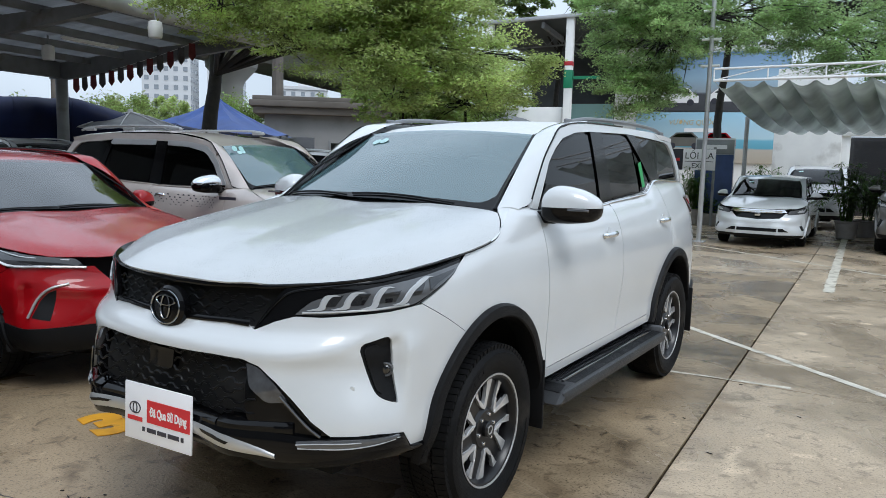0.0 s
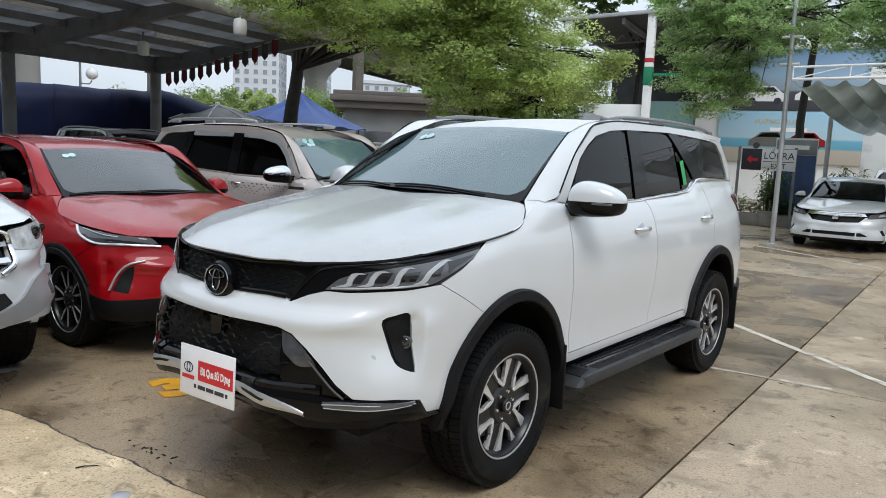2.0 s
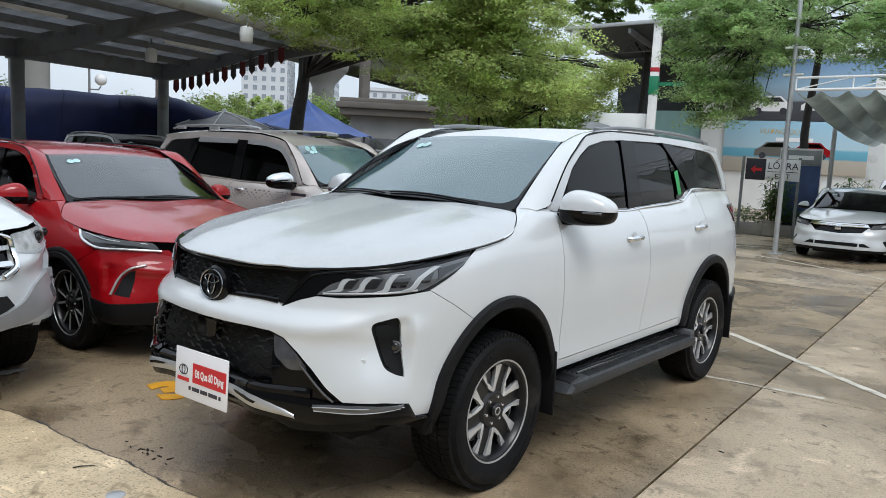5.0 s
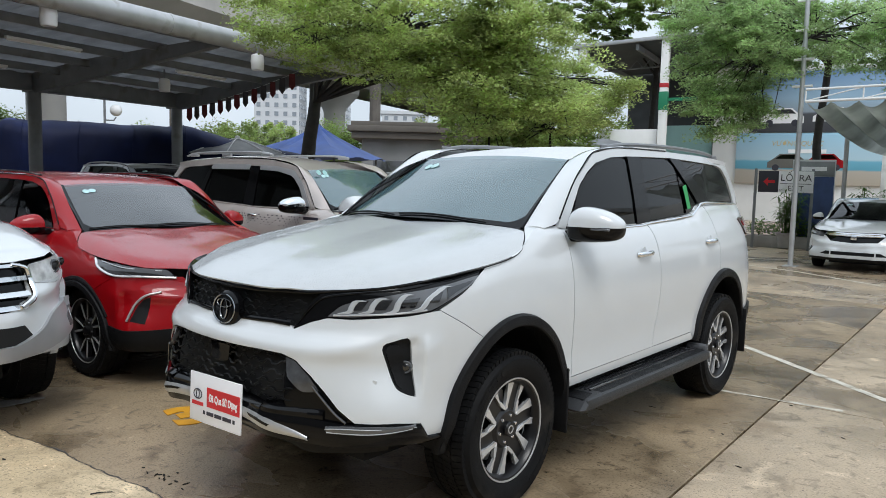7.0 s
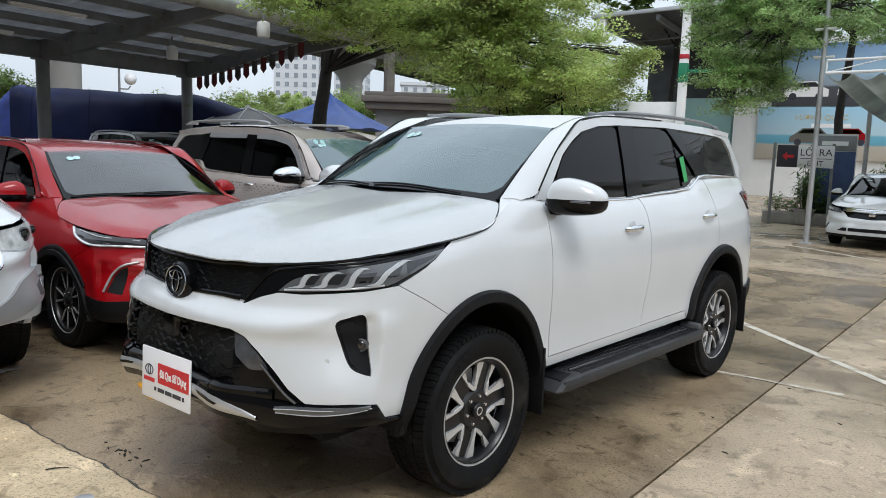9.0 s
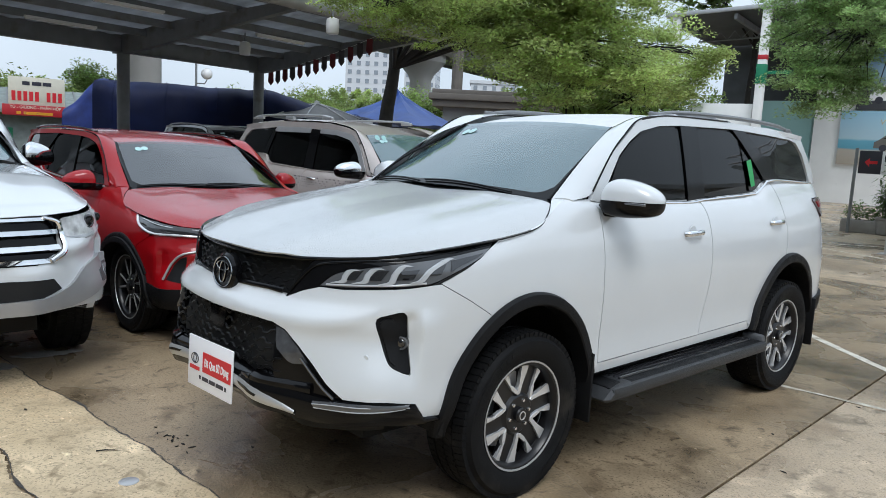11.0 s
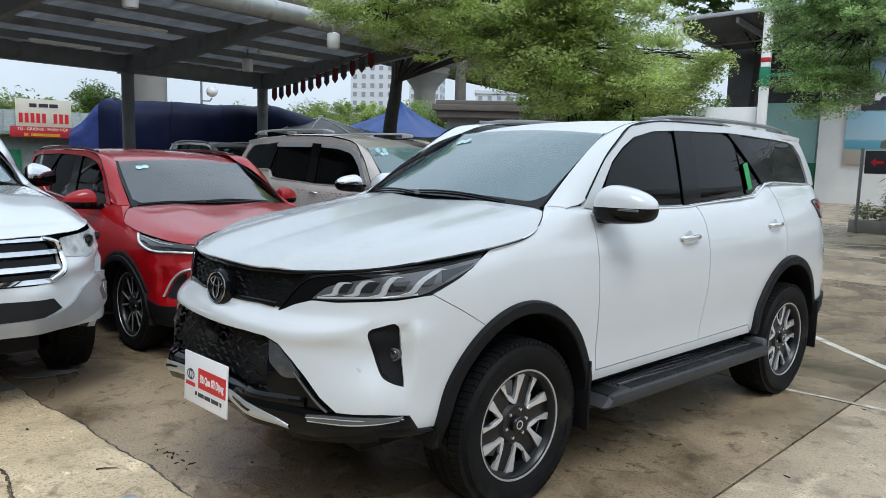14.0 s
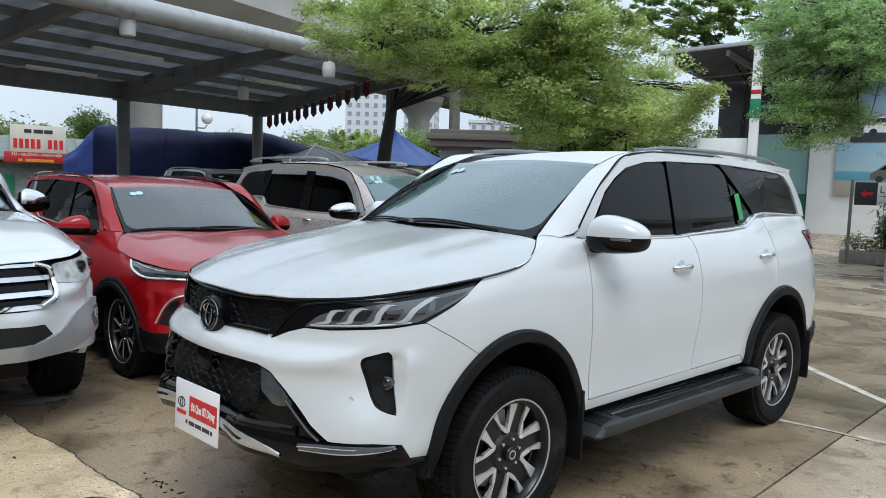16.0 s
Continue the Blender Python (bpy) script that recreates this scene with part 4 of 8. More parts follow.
part("truss_chord", tube(bmesh.new(), [(-2.0, 1.0, 5.834), (4.2, 1.0, 6.10)], 0.03, 6), STEEL, shed)
part("cross_rail", nb(((1.55, -1.9, 4.4), (0.9, 0.08, 0.1))), GREENPAINT, shed)
part("awning", lathe(bmesh.new(), [(1.1, 2.6), (1.0, 2.75), (0.5, 2.95), (0.05, 3.05)], 24, pose(-0.6, -3.3, 0)), STEEL, shed, "round grey awning")

# ---- distance ----
via = thing("viaduct", "pale concrete elevated railway on hammerhead piers", "viaduct", Matrix.Translation((-34.3, 11.8, 0)) @ Matrix.Rotation(radians(18), 4, "Z"))
for y in (-26, 0, 26, 52):
    part("pier", lathe(bmesh.new(), [(0.85, 0), (0.85, 6.6), (1.0, 7.0), (1.9, 8.0), (1.95, 8.5)], 28, pose(0, y, 0)), CONCRETE, via)
part("deck", prism(bmesh.new(), [(-2.2, 8.5), (2.2, 8.5), (4.4, 10.0), (4.4, 11.4), (-4.4, 11.4), (-4.4, 10.0)], 130, pose(0, 80, 0, 90, 0, 0)), CONCRETE, via, smooth=False)

win_bm = nb(((0, 0, 0), (1.5, 0.3, 1.6)))
win_mesh = bpy.data.meshes.new("window")
win_bm.to_mesh(win_bm and win_mesh)
win_bm.free()
win_mesh.materials.append(TOWERGLASS)
def tower(x, y, w, d, floors, rot, cols):
    t = thing("apartment_tower", "tall white apartment tower with rows of small windows", "apartment building", pose(x, y, 0, 0, 0, rot), "towers")
    h = floors * 3.3
    part("wall", nb(((0, 0, h / 2), (w, d, h))), TOWERWALL, t, smooth=False)
    part("roof", nb(((0, 0, h + 0.6), (w + 1, d + 1, 1.2)), ((w * 0.1, 0, h + 2.4), (w * 0.4, d * 0.5, 3.2))), TOWERWALL, t, smooth=False)
    for f in range(3, floors):
        for c in range(cols):
            for face in (0, 1):
                o = new("window", win_mesh)
                o.parent = t
                span = w if face == 0 else d
                u = -span / 2 + span * (c + 0.5) / cols
                o.matrix_basis = Matrix.Translation((u, -d / 2, f * 3.3 + 1.7)) if face == 0 else Matrix.Translation((w / 2, u, f * 3.3 + 1.7)) @ Matrix.Rotation(radians(90), 4, "Z")
tower(-236, 178, 17, 15, 13, 40, 5)
tower(-224, 194, 12, 14, 12, 40, 4)
tower(-205, 215, 18, 14, 8, 44, 5)

shop = thing("furniture_shop", "low grey shop with a cream sign above a red fascia", "shop", pose(-22.97, 4.15, -0.24, 0, 0, 77))
part("wall", nb(((0.6, 1.6, 1.05), (4.0, 2.6, 2.1), 0.01)), SHOPGREY, shop)
part("roof", prism(bmesh.new(), [(-0.1, 2.16), (2.6, 2.95), (2.6, 3.02), (-0.1, 2.24)], 4.6, pose(-1.6, 0, 0) @ Matrix(((0, 0, 1, 0), (1, 0, 0, 0), (0, 1, 0, 0), (0, 0, 0, 1)))), SHOPGREY, shop, "grey corrugated shop roof")
part("fascia", nb(((-0.02, -0.16, 2.25), (1.80, 0.08, 0.33), 0.008)), SHOPRED, shop)
part("sign_board", nb(((0.02, -0.12, 2.84), (1.54, 0.08, 0.84), 0.008)), SHOPCREAM, shop)
for x in (-0.5, 0.5):
    part("sign_post", nb(((x, -0.05, 2.5), (0.05, 0.05, 0.9))), STEEL, shop)
for x, w in ((-0.27, 0.20), (0.02, 0.26), (0.30, 0.24)):
    part("print_bar", nb(((x, -0.165, 3.07), (w, 0.012, 0.11))), INK, shop, smooth=False)
for k in range(9):
    if k != 5:
        part("print_bar", nb(((-0.61 + 0.158 * k, -0.165, 2.68), (0.105, 0.012, 0.29))), PRINTRED, shop, smooth=False)
lettering("TỦ - GIƯỜNG - PHẢN HỘP", 0.115, SHOPCREAM, pose(-0.02, -0.202, 2.335, 90, 0, 0), shop, "lettering", 0.003, 0.0, 0.002)
for x, w in ((-0.48, 0.12), (0.05, 0.80)):
    part("print_bar", nb(((x, -0.202, 2.165), (w, 0.012, 0.085))), YELLOWPAINT, shop, smooth=False)
part("shutter", nb(((-1.0, 0.27, 0.85), (0.7, 0.06, 1.7))), GREENPAINT, shop)
for k in range(14):
    part("roof_rib", nb(((-1.45 + 0.33 * k, 1.25, 2.63), (0.05, 2.75, 0.04), 0.0, Matrix.Translation((0, 1.25, 2.63)) @ Matrix.Rotation(radians(16.3), 4, "X") @ Matrix.Translation((0, -1.25, -2.63)))), STEEL, shop, smooth=False)
shed2 = thing("market_shed", "low grey shed with a pale curved eave", "shed", pose(-23.4, 0.2, 0, 0, 0, 77))
part("wall", nb(((-0.4, 1.5, 1.25), (4.6, 2.6, 2.5), 0.01)), SHOPGREY, shed2)
part("eave", tube(bmesh.new(), [(-1.6, -0.25, 4.1), (1.2, -0.25, 3.75), (2.2, -0.25, 3.45), (2.55, -0.25, 3.30)], 0.12, 14), PRINTWHITE, shed2)
part("gable", prism(bmesh.new(), [(-2.7, 2.4), (1.9, 2.4), (1.9, 3.35), (-2.7, 4.1)], 0.15, pose(0, 0.35, 0, 90, 0, 0)), SHOPGREY, shed2)
part("door", nb(((1.2, 0.17, 0.95), (0.8, 0.06, 1.9), 0.005)), GREENPAINT, shed2)

lampost = thing("street_lamp", "street lamp with one white globe", "street lamp", pose(-31, 13.0, 0))
part("post", tube(bmesh.new(), [(0, 0, 0), (0, 0, 5.2)], 0.07, 10, 0.05), STEEL, lampost)
part("arm", tube(bmesh.new(), [(0, 0, 3.9), (0.25, 0.3, 3.9), (0.3, 0.38, 4.05)], 0.03, 8), STEEL, lampost)
part("globe", lathe(bmesh.new(), [(0.26 * math.sin(a) + 0.001, 4.35 - 0.26 * math.cos(a)) for a in np.linspace(0.1, 3.04, 12)], 20, pose(0.3, 0.38, 0)), OPAL, lampost)
for x, y, r in ((-30.5, 16.0, 0.12), (-20.2, 19.5, 0.25)):
    solid("utility_pole", tube(bmesh.new(), [(0, 0, 0), (0, 0, 9)], r, 10, r * 0.85), POLEBROWN, "brown stained concrete utility pole", "pole", m=pose(x, y, 0))

# ---- trees ----
def leaves(name, centres, radii, per, size, material, seed, parent, flat=0.35):
    """Many small leaf blades in loose, flattish sprays round the given centres."""
    r = np.random.default_rng(seed)
    centres, radii = np.array(centres), np.array(radii)
    n = len(centres) * per
    idx = np.repeat(np.arange(len(centres)), per)
    d = r.normal(size=(n, 3))
    d /= np.linalg.norm(d, axis=1)[:, None]
    d *= (r.random(n) ** 0.45)[:, None]
    pos = centres[idx] + d * radii[idx][:, None] * np.array([1, 1, flat])
    pos[:, 2] -= 0.25 * (np.hypot(d[:, 0], d[:, 1]) ** 2) * radii[idx]
    ang = r.random(n) * 2 * np.pi
    tilt = r.normal(0, 0.45, n)
    roll = r.normal(0, 0.5, n)
    u = np.stack([np.cos(ang) * np.cos(tilt), np.sin(ang) * np.cos(tilt), np.sin(tilt)], 1)
    w = np.stack([-np.sin(ang) * np.cos(roll), np.cos(ang) * np.cos(roll), np.sin(roll)], 1)
    s = (size * (0.6 + 0.8 * r.random(n)))[:, None]
    a, b, c, e = pos - u * s, pos + w * s * 0.45, pos + u * s, pos - w * s * 0.45
    verts = np.stack([a, b, c, e], 1).reshape(-1, 3)
    faces = np.arange(n * 4).reshape(-1, 4)
    me = bpy.data.meshes.new(name)
    me.vertices.add(n * 4)
    me.vertices.foreach_set("co", verts.ravel().astype(np.float32))
    me.loops.add(n * 4)
    me.loops.foreach_set("vertex_index", faces.ravel().astype(np.int32))
    me.polygons.add(n)
    me.polygons.foreach_set("loop_start", np.arange(0, n * 4, 4, dtype=np.int32))
    me.update(calc_edges=True)
    me.materials.append(material)
    ob = new(name, me)
    ob.parent = parent
    return ob


def tree(base, lean, h, blobs, count, seed, label, material=LEAF, trunk_r=0.17, size=0.035, per=235, group="yard trees"):
    """A trunk with limbs that reach the given crown masses; each mass is made of flat layered sprays."""
    r = random.Random(seed)
    t = thing("tree", label, "tree", pose(*base, 0), group)
    top = Vector((lean[0], lean[1], h))
    mid = [Vector((lean[0] * q ** 1.5 + 0.06 * math.sin(q * 9), lean[1] * q ** 1.5 + 0.05 * math.cos(q * 7), h * q)) for q in np.linspace(0, 1, 9)]
    part("trunk", tube(bmesh.new(), mid, trunk_r, 12, trunk_r * 0.6), BARK, t)
    centres, radii = [], []
    limbs = bmesh.new()
    for (cx, cy, cz), (rx, ry, rz), share in blobs:
        c = Vector((cx, cy, cz)) - Vector((*base, 0))
        start = mid[max(7, min(8, int(8 * min(1, c.z / h * 0.8))))]
        bend = start.lerp(c, 0.5) + Vector((0, 0, 0.5 + max(0, start.z - c.z) * 0.4))
        path = [tuple(q) for q in spline([start, bend, c], 8)]
        tube(limbs, path, trunk_r * 0.3, 6, 0.015)
        for _ in range(int(count * share)):
            while True:
                d = Vector((r.uniform(-1, 1), r.uniform(-1, 1), r.uniform(-1, 1)))
                if d.length < 1 and d.length > 0.25:
                    break
            layer = d.z if group == "skyline trees" else 0.5 * d.z + 0.5 * round(d.z * 2.6 + 0.5 * r.random()) / 2.6
            p = c + Vector((d.x * rx, d.y * ry, layer * rz + r.uniform(-0.08, 0.08)))
            centres.append(tuple(p))
            radii.append(r.choice((r.uniform(0.18, 0.34), r.uniform(0.34, 0.58))) * (1.8 if group == "skyline trees" else 1.0))
            if r.random() < 0.45:
                s = Vector(path[r.randrange(3, 8)])
                tube(limbs, [s, s.lerp(p, 0.55) + Vector((0, 0, 0.12)), p], 0.022, 4, 0.006, caps=False)
    tagged(part("branchwork", limbs, BARK, t), kind="stuff")
    crown = leaves("crown", centres, radii, per, size, material, seed, t, 0.9 if group == "skyline trees" else 0.34)
    tagged(crown, kind="stuff")
    return t

tree((-15.1, 11.8), (0.12, 0.05), 4.4, [((-13.6, 11.2, 5.2), (2.2, 2.0, 0.9), 0.2), ((-10.4, 9.2, 4.9), (2.4, 2.2, 0.9), 0.25), ((-9.5, 12.0, 4.2), (2.4, 2.0, 0.9), 0.2), ((-6.4, 7.0, 4.3), (2.3, 2.0, 1.1), 0.34), ((-5.2, 7.6, 3.3), (1.25, 1.2, 0.9), 0.26), ((-7.7, 6.0, 4.3), (1.6, 1.5, 0.7), 0.2), ((-4.0, 8.2, 2.85), (0.75, 0.7, 0.35), 0.06), ((-4.75, 10.3, 3.1), (0.8, 0.8, 0.45), 0.07), ((-3.9, 10.4, 3.45), (0.45, 0.4, 0.12), 0.02), ((-5.6, 11.2, 3.6), (1.4, 1.2, 0.7), 0.14), ((-5.6, 7.5, 3.9), (1.2, 1.1, 0.6), 0.14), ((-4.7, 7.9, 4.2), (1.1, 1.0, 0.6), 0.16)], 420, 11, "spreading almond tree with dark wet trunk and layered leaves", trunk_r=0.27)
tree((-2.55, 18.9), (0.1, -0.3), 5.5, [((-2.75, 13.2, 4.3), (1.3, 1.5, 1.2), 0.32), ((-3.2, 13.0, 5.0), (1.1, 1.2, 0.6), 0.16), ((1.2, 14.4, 3.9), (1.6, 1.2, 0.5), 0.12), ((-1.6, 14.0, 4.7), (2.4, 2.0, 0.9), 0.22), ((0.8, 14.6, 4.6), (2.2, 1.8, 0.8), 0.2), ((-3.0, 13.2, 3.2), (1.0, 1.0, 0.6), 0.14), ((2.8, 14.8, 4.8), (2.0, 1.8, 0.8), 0.16), ((-0.6, 16.6, 5.2), (2.6, 1.8, 0.9), 0.26), ((-2.6, 15.4, 5.6), (1.6, 1.4, 0.8), 0.16)], 350, 23, "spreading almond tree beside the lamp pole", LEAFCOOL, trunk_r=0.13)
tree((-13.0, 31.0), (0.2, -0.6), 7.6, [((-14.8, 28.0, 9.4), (2.8, 2.2, 1.7), 0.5), ((-11.2, 29.5, 9.4), (2.8, 2.2, 1.7), 0.5), ((-8.0, 30.5, 9.6), (2.4, 2.0, 1.6), 0.4)], 200, 31, "taller tree behind the yard wall", LEAFDARK, size=0.10, per=130)
# woods on the skyline
for k, (x, y, hh, rr, s) in enumerate([(-33, 6, 3.3, 2.2, 0.2), (-40, 11.3, 4.6, 1.6, 0.2), (-36, 22, 4.0, 2.4, 0.22), (-30, 19, 3.4, 1.8, 0.16), (-46, 30, 5.2, 3.5, 0.25), (-52, 8, 4.4, 3.2, 0.25), (-60, 2, 4.4, 3.6, 0.3), (-70, -6, 5, 4, 0.3), (-44, 22, 4.3, 2.6, 0.22), (-25, 22, 3.9, 2.0, 0.16), (-40, 48, 7, 4.5, 0.3), (-30, 40, 6, 4, 0.3), (-62, 44, 6.8, 5, 0.3), (-15, 26, 5, 3, 0.2), (-85, 20, 6, 5, 0.35)]):
    tree((x, y), (0, 0), hh * 0.7, [((x, y, hh * 0.72), (rr, rr, hh * 0.33), 1.0)], 60, 60 + k, "leafy tree on the skyline beyond the yard", LEAF if k % 2 == 0 else LEAFDARK, 0.14, s * 0.45, 260, "skyline trees")
for x, y, hh in ((-7.6, 10.9, 3.6), (-6.4, 11.6, 3.4)):
    tree((x, y), (0, 0), 2.2, [((x, y, hh * 0.8), (1.2, 1.0, 0.8), 1.0)], 45, int(hh * 10), "dark bushy tree behind the hut", LEAFDARK, 0.08, 0.06, 90, "yard trees")


def palm(x, y, h, n, seed):
    """A clump of bamboo palm in a round pot."""
    r = random.Random(seed)
    t = thing("potted_palm", "green bamboo palm in a round cement pot", "potted plant", pose(x, y, 0), "potted palms")
    part("pot", lathe(bmesh.new(), [(0.16, 0.0), (0.2, 0.02), (0.24, 0.36), (0.265, 0.38), (0.265, 0.42), (0.235, 0.42), (0.22, 0.36), (0.0, 0.36)], 24), TERRACOTTA, t)
    stems = bmesh.new()
    verts, faces = [], []
    for _ in range(n):
        a, rr = r.uniform(0, 6.28), r.uniform(0.05, 0.45)
        hh = h * r.uniform(0.55, 1.0)
        p = [Vector((0.1 * math.cos(a), 0.1 * math.sin(a), 0.34)), Vector((rr * 0.5 * math.cos(a), rr * 0.5 * math.sin(a), hh * 0.6)), Vector((rr * math.cos(a), rr * math.sin(a), hh))]
        tube(stems, p, 0.010, 5, 0.006)
        for lv in range(4):
            c = p[1].lerp(p[2], 0.1 + 0.3 * lv)
            for k in range(7):
                b = r.uniform(0, 6.28)
                ln = r.uniform(0.16, 0.3)
                d = Vector((math.cos(b), math.sin(b), r.uniform(-0.35, 0.5)))
                s = Vector((-d.y, d.x, 0)).normalized() * 0.022
                i = len(verts)
                verts += [tuple(c), tuple(c + d * ln * 0.45 + s), tuple(c + d * ln - Vector((0, 0, 0.06))), tuple(c + d * ln * 0.45 - s)]
                faces.append((i, i + 1, i + 2, i + 3))
    tagged(part("stem_clump", stems, LEAFPALM, t), kind="stuff")
    tagged(quads("foliage", verts, faces, LEAFPALM, t), kind="stuff")
for x, y, h, n in ((0.95, 16.6, 1.75, 26), (1.75, 16.8, 1.7, 26), (1.3, 17.4, 1.6, 20), (-2.95, 17.9, 1.7, 26), (-1.35, 18.9, 1.65, 22), (0.1, 16.9, 1.4, 18)):
    palm(x, y, h, n, int(x * 100 + 500))
planter = thing("planter", "long low cement planter with green shrubs", "planter", pose(-3.1, 18.1, 0, 0, 0, 14) @ Matrix.Scale(1.2, 4))
part("trough", nb(((0, 0, 0.13), (1.5, 0.5, 0.26), 0.015)), TERRACOTTA, planter)
leaves("shrub", [(-0.6 + 0.15 * k, 0.05 * math.sin(k * 3), 0.42 + 0.08 * math.sin(k * 2)) for k in range(9)], [0.22] * 9, 160, 0.035, LEAFPALM, 5, planter, 0.9)


# ---- car shells: a wrap surface round the flanks, a hood, a glasshouse and a roof, all in the car's own axes ----
# origin on the ground under the front axle; x to the car's left, y to its tail, z up
class Shell:
    def __init__(self, plan, front, side, rear, ztop, hood, crown, belt, tumble, roof, blend):
        c = spline(plan, 600)
        s = np.concatenate([[0], np.cumsum(np.linalg.norm(np.diff(c, axis=0), axis=1))])
        self.s, self.cx, self.cy = s, c[:, 0], c[:, 1]
        tx, ty = np.gradient(c[:, 0], s), np.gradient(c[:, 1], s)
        k = np.hypot(tx, ty)
        self.nx, self.ny = -ty / k, tx / k
        self.front, self.side, self.rear = [spline(p, 120).T for p in (front, side, rear)]
        self.top, self.hood_c, self.crown = [spline(p, 80).T for p in (ztop, hood, crown)]
        self.belt, self.tumble, self.roof = belt, tumble, [spline(p, 80).T for p in roof]
        self.blend, self.scoop = blend, 0.05
        self.lip = np.array([(0.3, -0.978, 0.0), (0.39, -0.955, 0.006), (0.465, -0.915, 0.02), (0.572, -0.858, 0.023), (0.655, -0.79, 0.039), (0.725, -0.725, 0.043), (0.79, -0.63, 0.027), (0.832, -0.53, 0.009), (0.86, -0.41, 0.0)]).T
        # the nose narrows a little towards its middle
        a, b = np.clip(s / 0.30, 0, 1), np.clip((1.0 - s) / 0.45, 0, 1)
        self.cx = self.cx - 0.022 * a * a * (3 - 2 * a) * b * b * (3 - 2 * b)
        mid = int(np.argmax(self.cx))
        self.mid = mid

    def fy(self, y):
        """Place along the wrap of a point of the flank at length y."""
        return float(np.interp(y, self.cy, self.s))

    def ry(self, x):
        """Place along the wrap of a point of the tail at half-width x."""
        return float(np.interp(-x, -self.cx[self.mid:], self.s[self.mid:]))

    def wrap(self, s, z, out=0.0):
        sg, s = (-1 if s < 0 else 1), abs(s)
        x, y = np.interp(s, self.s, self.cx), np.interp(s, self.s, self.cy)
        nx, ny = np.interp(s, self.s, self.nx), np.interp(s, self.s, self.ny)
        f0, f1, r0, r1 = self.blend
        wf = min(1, max(0, (f1 - y) / (f1 - f0)))
        wr = min(1, max(0, (y - r0) / (r1 - r0)))
        wf, wr = wf * wf * (3 - 2 * wf), wr * wr * (3 - 2 * wr)
        d = (1 - wf - wr) * np.interp(z, *self.side) + wf * np.interp(z, *self.front) + wr * np.interp(z, *self.rear)
        t = np.interp(y, *self.top) - z
        if t < 0.09:
            q = min(1, (0.09 - t) / 0.09)
            d += 0.045 * (1 - math.sqrt(max(0, 1 - q * q))) * (1 - 0.85 * wf)
        # squarer lower corners, and a scoop round the fog lamp under a sharp crease
        if y < -0.5:
            d -= 0.035 * math.exp(-((s - 0.41) / 0.11) ** 2) * min(1, max(0, (0.84 - z) / 0.08))
        if self.scoop and 0.52 < s < 1.03:
            q = min(1, (s - 0.52) / 0.36, (1.03 - s) / 0.05)
            edge = min(1, max(0, (0.950 - z) / (0.065 + 0.35 * max(0, 0.86 - s))))
            low = min(1, max(0, (z - 0.60) / 0.22))
            d += self.scoop * q * q * (3 - 2 * q) * edge * edge * (3 - 2 * edge) * low * low * (3 - 2 * low)
        d -= out
        return Vector((sg * (x + nx * d), y + ny * d, z))

    def hood(self, x, y, out=0.0):
        z = np.interp(y, *self.hood_c) - np.interp(abs(x), *self.crown)
        # the leading edge rolls down towards the front corners
        e = min(1, max(0, 1 - (y - np.interp(abs(x), *self.lip[:2])) / 0.2))
        return Vector((x, y, z - np.interp(abs(x), self.lip[0], self.lip[2]) * e * e + out))

    def glass(self, y, z, side=1, out=0.0):
        """The leaning flank of the glasshouse."""
        zb = np.interp(y, *np.array(self.belt).T[:2]) if len(self.belt[0]) > 2 else 0
        xb = np.interp(y, [b[0] for b in self.belt], [b[2] for b in self.belt])
        zb = np.interp(y, [b[0] for b in self.belt], [b[1] for b in self.belt])
        h = z - zb
        x = xb - self.tumble[0] * h - self.tumble[1] * max(0, h) ** 2
        return Vector((side * (x + out), y, z))

    def top_at(self, x, y, out=0.0):
        """The roof skin."""
        zc, zw = np.interp(y, *self.roof[0]), np.interp(y, *self.roof[1])
        return Vector((x, y, zc - 0.045 * min(1, abs(x) / zw) ** 2.2 + out))


